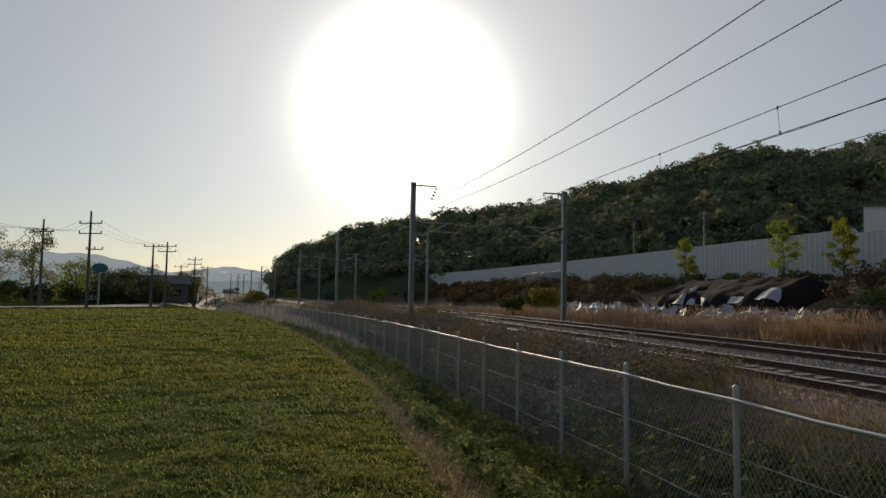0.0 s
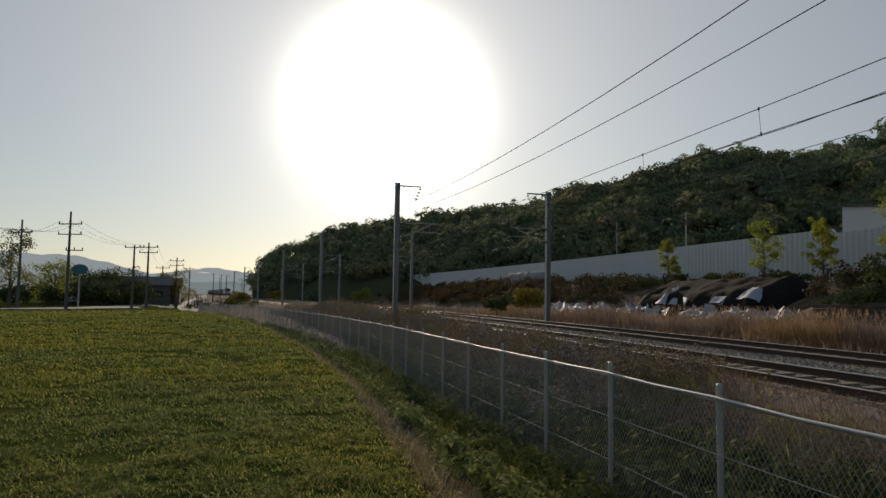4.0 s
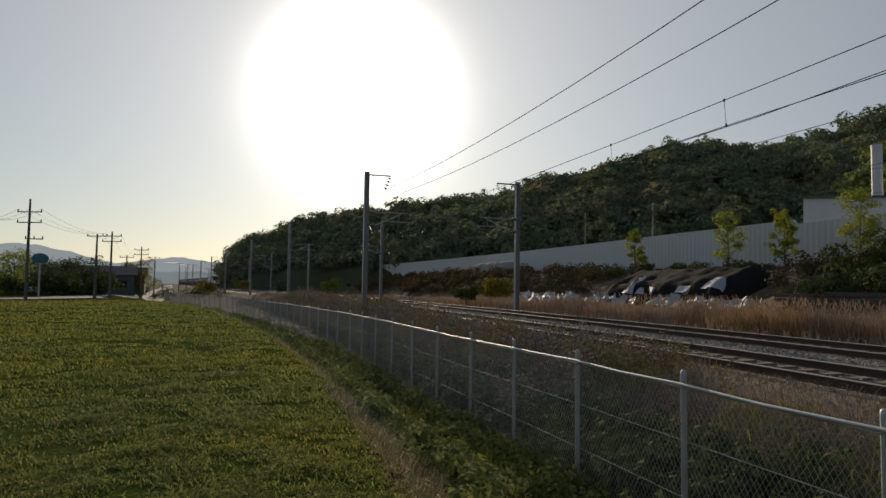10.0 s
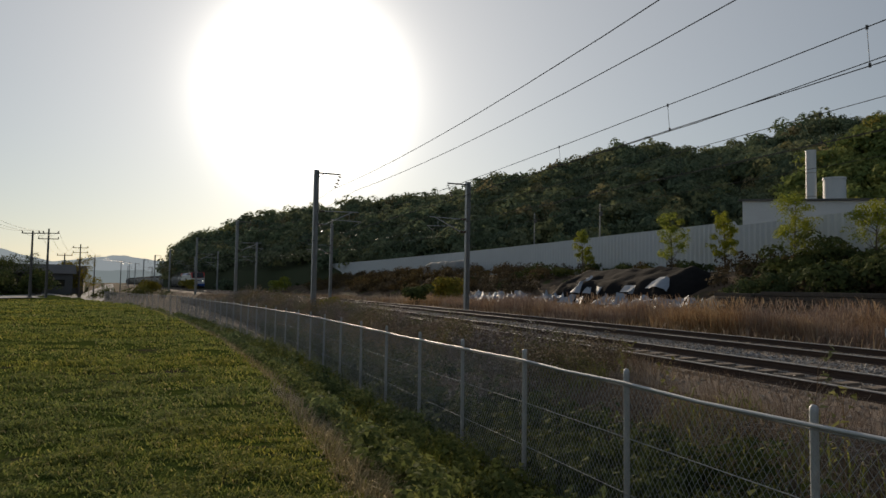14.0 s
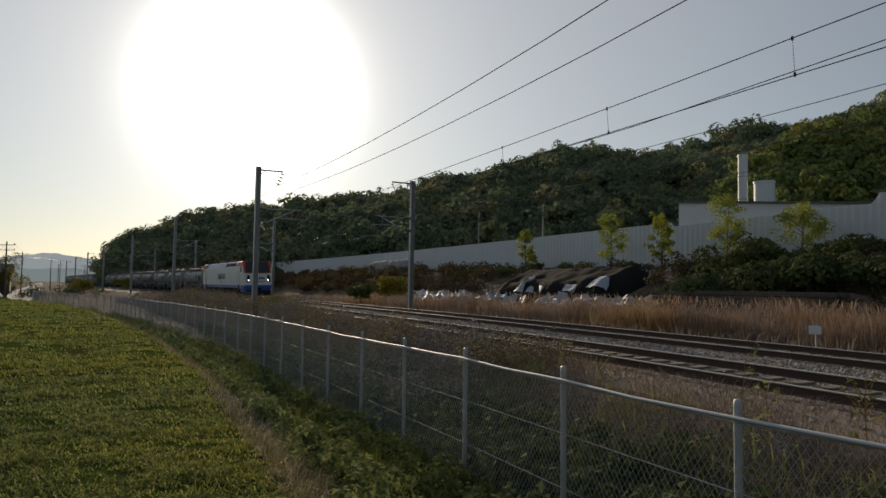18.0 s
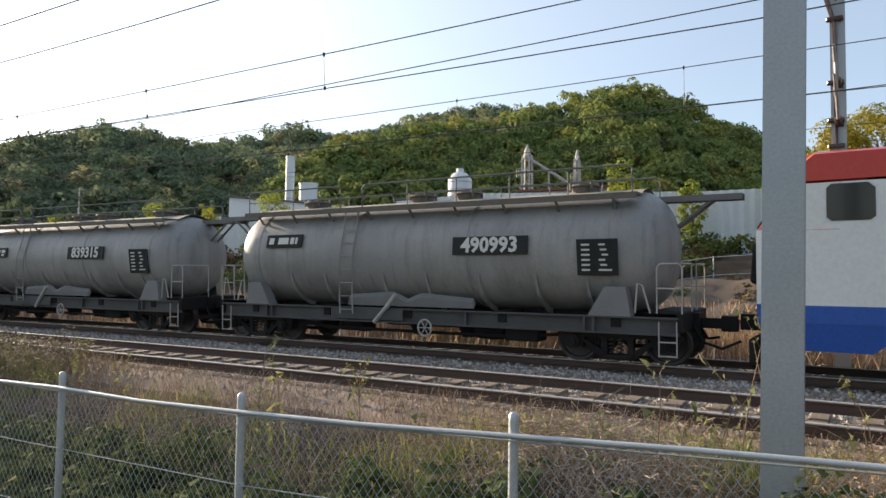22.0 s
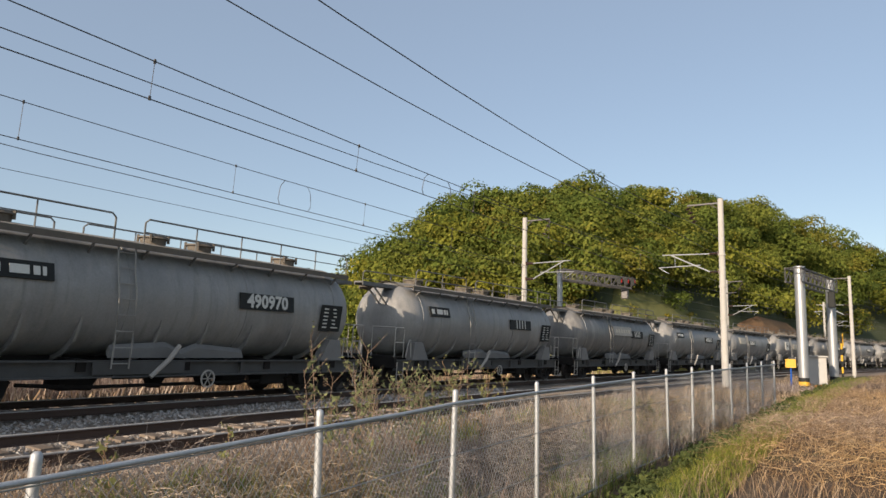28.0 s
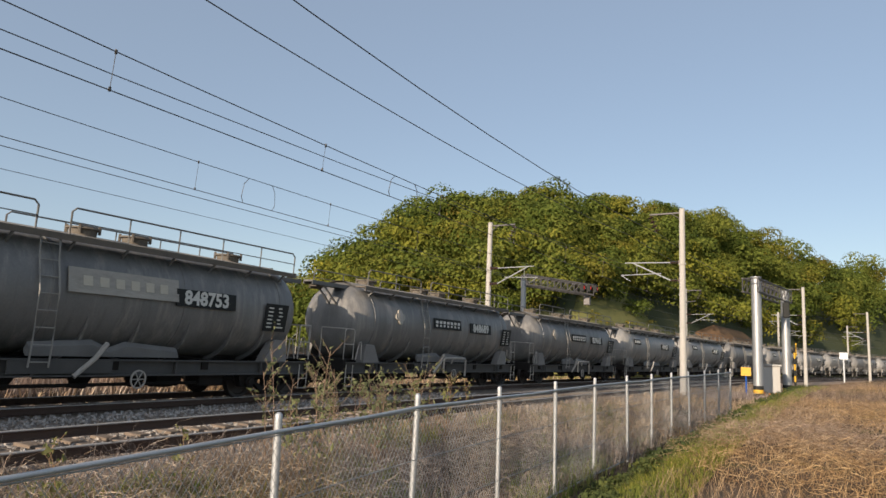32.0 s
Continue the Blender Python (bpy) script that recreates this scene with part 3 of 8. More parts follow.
def text_mesh(s, size, mat, bold=0.0):
    cu = bpy.data.curves.new("txt", "FONT")
    cu.body, cu.size, cu.align_x, cu.align_y, cu.extrude, cu.resolution_u, cu.offset = s, size, "CENTER", "CENTER", 0.003, 2, bold
    ob = bpy.data.objects.new("txt", cu)
    me = bpy.data.meshes.new_from_object(ob)
    bpy.data.objects.remove(ob)
    bpy.data.curves.remove(cu)
    me.materials.clear()
    me.materials.append(mat)
    return me


# boards stand on the near side, facing -y
def on_side(x, y, z, tilt=0.0):
    return Matrix.Translation((x, y, z)) @ Matrix.Rotation(radians(90 + tilt), 4, "X")


def bogie(parent, x, wheels, r, base, mats, name="bogie"):
    b = new(name)
    b.parent = parent
    b.location = (x, 0, 0)
    n = len(wheels)
    w0, w1 = wheels[0], wheels[-1]
    mid = (w0 + w1) / 2
    coil = bmesh.new()
    bm_path(coil, [(0.055 * math.cos(k * 0.9), 0.055 * math.sin(k * 0.9), 0.2 + 0.011 * k) for k in range(28)], 0.014, 5)
    coil_me = mesh_of("spring", coil, mats[1])
    for side in (-1, 1):
        bm = bmesh.new()
        y = side * 1.02

        def slab(pr, t=0.06):
            bm_extrude(bm, pr, [(Vector((0, y - t, 0)), Vector((1, 0, 0)), Vector((0, 0, 1))), (Vector((0, y + t, 0)), Vector((1, 0, 0)), Vector((0, 0, 1)))])
        if n > 2:
            slab([(w0 - 0.4, 0.6), (w0 - 0.2, 0.88), (w1 + 0.2, 0.88), (w1 + 0.4, 0.6), (w1 + 0.3, 0.5), (w0 - 0.3, 0.5)])
            for wx in wheels:
                slab([(wx - 0.24, 0.55), (wx + 0.24, 0.55), (wx + 0.17, 0.28), (wx - 0.17, 0.28)], 0.09)
        else:
            slab([(w0 - 0.36, 0.56), (w0 - 0.22, 0.70), (w1 + 0.22, 0.70), (w1 + 0.36, 0.56), (w1 + 0.3, 0.52), (w0 - 0.3, 0.52)], 0.09)
            slab([(w0 - 0.34, 0.53), (w0 + 0.25, 0.53), (w0 + 0.2, 0.32), (w0 - 0.24, 0.30)], 0.08)
            slab([(w1 + 0.34, 0.53), (w1 - 0.25, 0.53), (w1 - 0.2, 0.32), (w1 + 0.24, 0.30)], 0.08)
            slab([(w0 + 0.12, 0.48), (w0 + 0.24, 0.48), (mid - 0.2, 0.2), (mid - 0.36, 0.12)])
            slab([(w1 - 0.12, 0.48), (w1 - 0.24, 0.48), (mid + 0.2, 0.2), (mid + 0.36, 0.12)])
            slab([(mid - 0.36, 0.12), (mid - 0.3, 0.2), (mid + 0.3, 0.2), (mid + 0.36, 0.12)], 0.11)
            for dx in (-0.27, 0.27):
                slab([(mid + dx - 0.06, 0.18), (mid + dx + 0.06, 0.18), (mid + dx + 0.06, 0.56), (mid + dx - 0.06, 0.56)], 0.07)
        for wx in wheels:
            bm_rod(bm, (wx, y - side * 0.02, r), (wx, y + side * 0.16, r), 0.15, 12)
            bm_rod(bm, (wx, y + side * 0.15, r), (wx, y + side * 0.20, r), 0.09, 8)
        part("side_frame", bm, mats[0], b)
        for dx in ((-0.12, 0.06) if n == 2 else (-0.95, -0.6, 0.6, 0.95)):
            o = part("spring", coil_me, None, b)
            o.location = (mid + dx, y + side * 0.03, 0 if n == 2 else 0.25)
    for wx in wheels:
        bm = bmesh.new()
        for side in (-1, 1):
            m = Matrix.Translation((wx, side * 0.75, r)) @ Matrix.Rotation(radians(90 * side), 4, "X")
            bm_lathe(bm, [(0, -0.02), (0.13, -0.03), (0.15, 0.02), (r * 0.8, 0.0), (r * 0.86, -0.04), (r, -0.055), (r, 0.045), (r + 0.028, 0.05), (r + 0.028, 0.075), (r * 0.86, 0.075), (r * 0.8, 0.03), (0.1, 0.06), (0, 0.06)], 20, m)
        bm_rod(bm, (wx, -0.7, r), (wx, 0.7, r), 0.08, 8)
        part("wheelset", bm, mats[1], b, smooth=True, angle=35)
    bm = bmesh.new()
    bm_box(bm, ((wheels[0] + wheels[-1]) / 2, 0, 0.58), (0.5, 2.1, 0.26))
    part("bolster", bm, mats[0], b)
    return b


TANK_R, TANK_Z = 1.27, 2.24


def shorten(w, f):
    """Draws a vehicle together along its length; wheels and springs stay round."""
    for o in w.children_recursive:
        o.location.x *= f
        if o.data and not o.data.get("short"):
            kind_ = o.name.split(".")[0]
            if kind_ == "wheelset":
                xs = [v.co.x for v in o.data.vertices]
                o.data.transform(Matrix.Translation(((f - 1) * (min(xs) + max(xs)) / 2, 0, 0)))
            elif kind_ != "spring":
                o.data.transform(Matrix.Diagonal((f, 1, 1, 1)))
            o.data["short"] = 1


def side_y(z):
    """How far the tank's side stands out at height z."""
    d = z - TANK_Z
    return -math.sqrt(max(0.05, TANK_R ** 2 - d * d))


def build_wagon(mat_tank):
    w = thing("tank_wagon", "dusty grey cement tank wagon with rooftop walkway", "wagon", "tank wagons of the train")
    L = TANK_LEN / 2
    # tank shell: barrel with dished ends
    bm = bmesh.new()
    prof = [(0.0, -L)]
    for i in range(1, 9):
        a = math.pi / 2 * i / 8
        prof.append((TANK_R * math.sin(a) ** 0.72, -L + 1.0 - 1.0 * math.cos(a) ** 0.9))
    half = prof[1:]
    prof += [(TANK_R, -2.5), (TANK_R, 2.5)] + [(r, -z) for r, z in half[::-1]] + [(0.0, L)]
    m = Matrix.Translation((0, 0, TANK_Z)) @ Matrix.Rotation(radians(90), 4, "Y")
    bm_lathe(bm, prof, 40, m)
    tank = part("tank", bm, mat_tank, w, smooth=True, angle=50)
    # seams and lower stiffening ribs
    for x in (-4.9, -1.62, 1.62, 4.9):
        bm = bmesh.new()
        mm = Matrix.Translation((x, 0, TANK_Z)) @ Matrix.Rotation(radians(90), 4, "Y")
        bm_lathe(bm, [(TANK_R - 0.01, -0.035), (TANK_R + 0.012, -0.03), (TANK_R + 0.012, 0.03), (TANK_R - 0.01, 0.035)], 36, mm)
        part("seam_band", bm, mat_tank, tank, smooth=True, angle=40)
    rib = bmesh.new()
    ring = []
    for k in range(13):
        a = radians(200 + 140 * k / 12)
        e = 0.095 * min(1, k / 2, (12 - k) / 2) + 0.01
        ring.append([(TANK_R - 0.01, a), (TANK_R + e, a)])
    vs = [[[rib.verts.new((dx, r * math.cos(a), TANK_Z + r * math.sin(a))) for r, a in pr] for dx in (-0.03, 0.03)] for pr in ring]
    for a, b in zip(vs, vs[1:]):
        for f in (((a[0][0], a[0][1], b[0][1], b[0][0])), ((a[1][1], a[1][0], b[1][0], b[1][1])), ((a[0][1], a[1][1], b[1][1], b[0][1]))):
            rib.faces.new(f)
    rib_me = mesh_of("stiffener", rib, mat_tank)
    for x in (-3.75, -2.6, -0.75, 0.5, 1.9, 3.3, 4.45):
        part("stiffener", rib_me, None, tank).location.x = x
    # dusty top strip under the walkway
    bm = bmesh.new()
    arc = [(TANK_R + 0.015, radians(62 + 56 * k / 8)) for k in range(9)]
    loop = [[bm.verts.new((x, r * math.cos(a), TANK_Z + r * math.sin(a))) for r, a in arc] for x in (-5.45, 5.45)]
    for k in range(8):
        bm.faces.new((loop[0][k], loop[0][k + 1], loop[1][k + 1], loop[1][k]))
    part("top_dust", bm, M["tank_top"], tank, "pale cement-dusted top")
    # walkways along both shoulders, with brackets
    for side in (-1, 1):
        bm = bmesh.new()
        zz = TANK_Z + 1.10
        bm_box(bm, (-0.0, side * 0.98, zz), (11.0, 0.42, 0.045))
        bm_box(bm, (-0.0, side * 1.18, zz - 0.05), (11.0, 0.03, 0.10))
        part("walkway", bm, M["hatch"], w, "rusty dust-covered walkway")
        bm = bmesh.new()
        bm_rod(bm, (0, side * 1.17, zz - 0.06), (0, side * 0.92, zz - 0.32), 0.03, 5)
        bk = mesh_of("walkway_bracket", bm, M["frame_grey"])
        for i in range(9):
            part("walkway_bracket", bk, None, w).location.x = -5.0 + i * 1.25
        # handrails: two runs with a gap at the ladder
        for x0, x1 in ((-5.35, -2.1), (-1.4, 5.4)):
            bm = bmesh.new()
            top = zz + 0.56
            bm_path(bm, [(x0, side * 1.16, zz), (x0, side * 1.16, top - 0.08), (x0 + 0.09, side * 1.16, top), (x1 - 0.09, side * 1.16, top), (x1, side * 1.16, top - 0.08), (x1, side * 1.16, zz)], 0.021, 6)
            nps = max(2, int((x1 - x0) / 1.15))
            for i in range(1, nps):
                x = x0 + (x1 - x0) * i / nps
                bm_rod(bm, (x, side * 1.16, zz), (x, side * 1.16, top), 0.017, 5)
            bm_path(bm, [(x0, side * 1.16, zz + 0.28), (x1, side * 1.16, zz + 0.28)], 0.012, 5)
            part("handrail", bm, M["frame_grey"], w)
    # filling hatches
    for x in (-3.9, -0.35, 1.0, 4.0):
        bm = bmesh.new()
        bm_lathe(bm, [(0.0, 0.20), (0.34, 0.18), (0.36, 0.14), (0.30, 0.12), (0.28, -0.1)], 16, Matrix.Translation((x, 0, TANK_Z + TANK_R)))
        for a in range(4):
            an = radians(45 + 90 * a)
            bm_rod(bm, (x + 0.34 * math.cos(an), 0.34 * math.sin(an), TANK_Z + TANK_R + 0.05), (x + 0.34 * math.cos(an), 0.34 * math.sin(an), TANK_Z + TANK_R + 0.23), 0.035, 5)
        part("hatch", bm, M["hatch"], w, "dust-covered filling hatch")
    # saddles
    for x in (-5.05, 5.05):
        for side in (-1, 1):
            bm = bmesh.new()
            y0 = side * 1.22
            a = [(x - 0.32, 0.94), (x + 0.32, 0.94), (x + 0.22, 1.52), (x - 0.22, 1.52)]
            if x < 0:
                a[1] = (x + 0.58, 0.94)
            else:
                a[0] = (x - 0.58, 0.94)
            bm_extrude(bm, a, [(Vector((0, y0 - 0.02, 0)), Vector((1, 0, 0)), Vector((0, 0, 1))), (Vector((0, y0 + 0.02 - side * 0.25, 0)), Vector((1, 0, 0)), Vector((0, 0, 1)))])
            part("saddle", bm, M["saddle"], w)
    # underframe
    for side in (-1, 1):
        bm = bmesh.new()
        y = side * 1.25
        for zc, hh in ((0.94, 0.02), (0.63, 0.02)):
            bm_box(bm, (0, y - side * 0.06, zc), (12.6, 0.14, hh * 1.6))
        bm_box(bm, (0, y - side * 0.1, 0.785), (12.6, 0.02, 0.3))
        for x in (-4.6, -4.4, -1.8, 1.6, 4.4, 4.6):
            bm_box(bm, (x, y - side * 0.05, 0.785), (0.05, 0.10, 0.29))
        bm_box(bm, (-1.2, y, 0.8), (2.2, 0.03, 0.24))
        part("sill", bm, M["sill"], w)
    bm = bmesh.new()
    bm_box(bm, (0, 0, 0.85), (13.0, 0.5, 0.3))
    for x in (-5.05, -2.5, 0, 2.5, 5.05):
        bm_box(bm, (x, 0, 0.86), (0.2, 2.4, 0.24))
    part("centre_sill", bm, M["black"], w)
    for e in (-1, 1):
        bm = bmesh.new()
        bm_box(bm, (e * 6.32, 0, 0.86), (0.12, 2.5, 0.34))
        bm_box(bm, (e * 6.0, 0, 1.03), (0.7, 2.3, 0.03))
        part("end_platform", bm, M["black"], w)
        bm = bmesh.new()
        bm_box(bm, (e * 6.7, 0, 0.80), (0.75, 0.16, 0.2))
        bm_box(bm, (e * 7.05, 0.03 * e, 0.80), (0.3, 0.3, 0.3))
        bm_path(bm, [(e * 6.35, 0.4, 0.8), (e * 6.55, 0.42, 0.45), (e * 6.8, 0.3, 0.5)], 0.03, 6)
        part("coupler", bm, M["black"], w)
        for side in (-1, 1):
            bm = bmesh.new()
            y = side * 1.2
            bm_path(bm, [(e * 6.36, y, 0.9), (e * 6.36, y, 1.9), (e * 6.3, y, 1.97), (e * 5.95, y, 1.97), (e * 5.88, y, 1.9), (e * 5.88, y, 1.03)], 0.017, 6)
            bm_path(bm, [(e * 6.36, y, 1.5), (e * 5.88, y, 1.5)], 0.016, 5)
            bm_path(bm, [(e * 6.36, y, 1.97), (e * 6.36, 0.25 * side, 1.97)], 0.02, 5)
            bm_rod(bm, (e * 6.36, 0.25 * side, 1.0), (e * 6.36, 0.25 * side, 1.97), 0.018, 5)
            part("end_handrail", bm, M["pale_rail"], w, "pale end handrail")
            bm = bmesh.new()
            for dx in (-0.2, 0.2):
                bm_box(bm, (e * 6.1 + dx * 0.85, side * 1.27, 0.55), (0.022, 0.022, 0.66))
            for z in (0.24, 0.5):
                bm_box(bm, (e * 6.1, side * 1.27, z), (0.36, 0.05, 0.022))
            part("step", bm, M["pale_rail"], w, "pale hanging step")
            bm = bmesh.new()
            bm_path(bm, [(e * 5.75, side * 1.2, 1.03), (e * 5.6, side * 1.2, 1.55), (e * 5.5, side * 1.2, 1.6), (e * 5.45, side * 1.2, 1.03)], 0.02, 5)
            part("grab_rail", bm, M["pale_rail"], w)
    # a frame over the gap, from the tank's shoulder
    for e in (-1, 1):
        bm = bmesh.new()
        bm_box(bm, (e * 6.25, e * 0.3, TANK_Z + 1.1), (2.1, 0.32, 0.05))
        bm_box(bm, (e * 6.25, e * 0.3 - 0.17, TANK_Z + 1.06), (2.1, 0.03, 0.12))
        bm_box(bm, (e * 6.25, e * 0.3 + 0.17, TANK_Z + 1.06), (2.1, 0.03, 0.12))
        for dy in (-0.14, 0.14):
            bm_rod(bm, (e * 5.9, e * 0.3 + dy, TANK_Z + 0.42), (e * 6.75, e * 0.3 + dy, TANK_Z + 1.05), 0.035, 6)
        part("gangway", bm, M["frame_grey"], w, "steel gangway over the gap")
    # ladder on the near side, following the tank
    for side in (-1, 1):
        bm = bmesh.new()
        xs = (-1.95, -1.55)
        pts = [(0.80, side * 1.33), (1.2, side * 1.36), (2.24, side * 1.36), (2.9, side * 1.18), (3.34, side * 1.12)]
        for x in xs:
            bm_path(bm, [(x, y, z) for z, y in pts], 0.02, 5)
        for i in range(8):
            z = 0.9 + i * 0.32
            y = float(np.interp(z, [p[0] for p in pts], [p[1] for p in pts]))
            bm_rod(bm, (xs[0], y, z), (xs[1], y, z), 0.013, 5)
        part("ladder", bm, M["ladder"], w)
    # hopper skirts and discharge pipes
    for side in (-1, 1):
        bm = bmesh.new()
        bm_extrude(bm, [(-1.9, 1.0), (1.75, 1.0), (1.7, 1.12), (0.3, 1.22), (-0.1, 1.08), (-0.5, 1.24), (-1.85, 1.16)], [(Vector((0, side * 1.1, 0)), Vector((1, 0, 0)), Vector((0, 0, 1))), (Vector((0, side * 1.02, 0.1)), Vector((1, 0, 0)), Vector((0, 0, 1)))])
        part("skirt", bm, M["frame_grey"], w)
    bm = bmesh.new()
    bm_path(bm, [(-0.95, -1.25, 0.62), (-0.55, -1.3, 0.98), (-0.3, -1.28, 1.28)], 0.055, 8)
    part("discharge_pipe", bm, M["pale_rail"], w, "pale slanting discharge pipe")
    bm = bmesh.new()
    bm_lathe(bm, [(0, -0.4), (0.2, -0.36), (0.22, 0), (0.2, 0.36), (0, 0.4)], 14, Matrix.Translation((1.9, -0.5, 0.5)) @ Matrix.Rotation(radians(90), 4, "Y"))
    bm_rod(bm, (-1.2, -0.3, 0.55), (1.5, -0.3, 0.55), 0.06, 6)
    bm_box(bm, (-2.2, -0.3, 0.5), (0.7, 0.6, 0.35))
    part("brake_gear", bm, M["black"], w)
    for x in (-1.9, -0.2, 1.2):
        bm = bmesh.new()
        bm_lathe(bm, [(0.0, 0.95), (0.5, 0.95), (0.2, 0.42), (0.16, 0.3), (0.0, 0.3)], 12, Matrix.Translation((x, -0.35, 0)))
        part("hopper_outlet", bm, M["black"], w, "black conical hopper outlet")
    bm = bmesh.new()
    bm_path(bm, [(-3.6, -0.95, 0.5), (-2.4, -0.95, 0.42), (2.6, -0.95, 0.42), (3.7, -0.95, 0.52)], 0.04, 6)
    part("brake_rod", bm, M["black"], w)
    bm = bmesh.new()
    bm_box(bm, (2.9, -0.8, 0.52), (0.8, 0.5, 0.36), None, 0.03)
    part("valve_box", bm, M["black"], w)
    for e in (-1, 1):
        bm = bmesh.new()
        bm_path(bm, [(e * 6.4, -0.35, 0.78), (e * 6.6, -0.38, 0.45), (e * 6.95, -0.33, 0.34), (e * 7.3, -0.3, 0.5)], 0.03, 6)
        part("brake_hose", bm, M["black"], w, "hanging black brake hose")
    bm = bmesh.new()
    bm_lathe(bm, [(0.17, -0.015), (0.2, -0.015), (0.2, 0.015), (0.17, 0.015), (0.17, -0.015)], 16, Matrix.Translation((0.55, -1.3, 0.55)) @ Matrix.Rotation(radians(90), 4, "X"))
    for k in range(3):
        a = radians(60 * k)
        bm_rod(bm, (0.55 - 0.18 * math.cos(a), -1.3, 0.55 - 0.18 * math.sin(a)), (0.55 + 0.18 * math.cos(a), -1.3, 0.55 + 0.18 * math.sin(a)), 0.012, 5)
    part("hand_wheel", bm, M["pale_rail"], w, "spoked brake hand wheel")
    for x in (-5.05, 5.05):
        bogie(w, x, (-0.87 / 0.93, 0.87 / 0.93), 0.43, 0, (M["black"], M["wheel"]))
    # the wagon is a little shorter than drawn above
    shorten(w, 0.955)
    return w


def board(w, x, z, sx, sz, mat, name, label):
    """A thin board on the near flank of the tank, leaning with the shell."""
    y = side_y(z) - 0.035
    lean = math.degrees(math.asin(max(-1, min(1, (z - TANK_Z) / TANK_R))))
    e = new(name, BOARD_ME[mat.name])
    e.parent = w
    e["label"] = label
    e.matrix_local = on_side(x, y, z, -lean)
    e.scale = (sx, sz, 1)
    return e, on_side(x, y, z, -lean)


BOARD_ME = {}
for key in ("board", "cream_board", "tank_warm", "white_letter"):
    bm = bmesh.new()
    bm_box(bm, (0, 0, 0), (1, 1, 0.03))
    BOARD_ME[M[key].name] = mesh_of("board", bm, M[key])


def mark(w, m, dx, dz, sx, sz, mat, name):
    e = new(name, BOARD_ME[mat.name])
    e.parent = w
    e.matrix_local = m @ Matrix.Translation((dx, dz, 0.008))
    e.scale = (sx, sz, 1)
    return e


def dress(w, number, style):
    """Boards and lettering of one wagon."""
    W, B, C = M["white_letter"], M["board"], M["cream_board"]
    nb, m = board(w, {1: 1.75, 2: 2.5, 5: -0.4}.get(style, 2.14), 2.37, 1.78, 0.39, B, "number_board", "black board with white number")
    t = part("number", text_mesh(number, 0.45, W, 0.014), None, w, "white painted number")
    t.matrix_local = m @ Matrix.Translation((0, 0, 0.018))
    db, m = board(w, {1: 4.3, 2: 4.9}.get(style, 4.5), 2.1, 0.82, 0.72, B, "data_board", "black data board with white lines")
    for i in range(6):
        for x0, ww in ((-0.23, 0.2), (0.1 + 0.03 * (i % 3), 0.15 + 0.16 * (i == 5))):
            mark(w, m, x0, 0.25 - 0.1 * i, ww * 0.85, 0.036, W, "data_line")
    if style == 0:       # dark board with a pale mark
        _, m = board(w, -3.75, 2.58, 1.2, 0.34, B, "name_board", "black board with pale mark")
        for x0, ww in ((-0.42, 0.16), (-0.02, 0.34), (0.28, 0.12), (0.42, 0.07)):
            mark(w, m, x0, 0.0, ww, 0.17, W, "mark")
    elif style == 1:     # square cream board and dark name board
        board(w, -4.55, 2.42, 0.52, 0.52, C, "emblem_board", "square cream emblem board")
        _, m = board(w, -3.35, 2.42, 1.55, 0.34, M["board"], "name_board", "dark name board with pale bars")
        for i in range(5):
            mark(w, m, -0.58 + 0.29 * i, 0.045, 0.2, 0.1, W, "mark")
            mark(w, m, -0.6 + 0.29 * i, -0.075, 0.15, 0.07, W, "mark")
    elif style == 2:     # black name board before the number
        _, m = board(w, -0.15, 2.42, 2.0, 0.38, B, "name_board", "black name board with pale bars")
        for i in range(7):
            mark(w, m, -0.8 + 0.267 * i, 0.05, 0.17, 0.1, W, "mark")
            mark(w, m, -0.82 + 0.267 * i, -0.08, 0.12, 0.08, W, "mark")
        bm = bmesh.new()
        _y = side_y(2.5) - 0.03
        mm = on_side(-3.3, _y, 2.5, -12)
        for dx, dz in ((0.14, 0), (-0.14, 0), (0, 0.14), (0, -0.14)):
            bm_lathe(bm, [(0, 0.02 + 0.001 * dx), (0.12, 0.02), (0.12, -0.03)], 14, mm @ Matrix.Translation((dx, dz, 0)))
        bm_lathe(bm, [(0, 0.035), (0.15, 0.03), (0.15, -0.03)], 16, mm)
        part("emblem", bm, M["tank_warm"], w, "dusty four-lobed emblem")
        bm = bmesh.new()
        bm_path(bm, [(-0.45, -1.42, 0.62), (-0.45, -1.42, 1.1), (-0.38, -1.42, 1.17), (1.1, -1.42, 1.17), (1.17, -1.42, 1.1), (1.17, -1.42, 0.5)], 0.04, 8)
        bm_path(bm, [(0.2, -1.42, 1.17), (0.2, -1.35, 0.95)], 0.03, 6)
        part("side_pipe", bm, M["pale_rail"], w, "pale pipe loop beside the sill")
    elif style == 3:     # white square with a dark shape, cream board
        _, m = board(w, -3.1, 2.35, 1.15, 0.78, W, "emblem_board", "white square board with dark blue emblem")
        for k, (dx, dz, rx, rz, tn) in enumerate(((0.0, 0.0, 0.3, 0.3, B), (0.0, 0.0, 0.27, 0.27, W), (0.03, -0.02, 0.17, 0.12, B), (0.15, 0.08, 0.11, 0.06, B), (-0.1, 0.12, 0.05, 0.09, B))):
            bm = bmesh.new()
            bm_lathe(bm, [(0, 0.018 + 0.002 * k), (1, 0.018 + 0.002 * k), (1, 0.0)], 20, m @ Matrix.Translation((dx, dz, 0)) @ Matrix.Diagonal((rx, rz, 1, 1)))
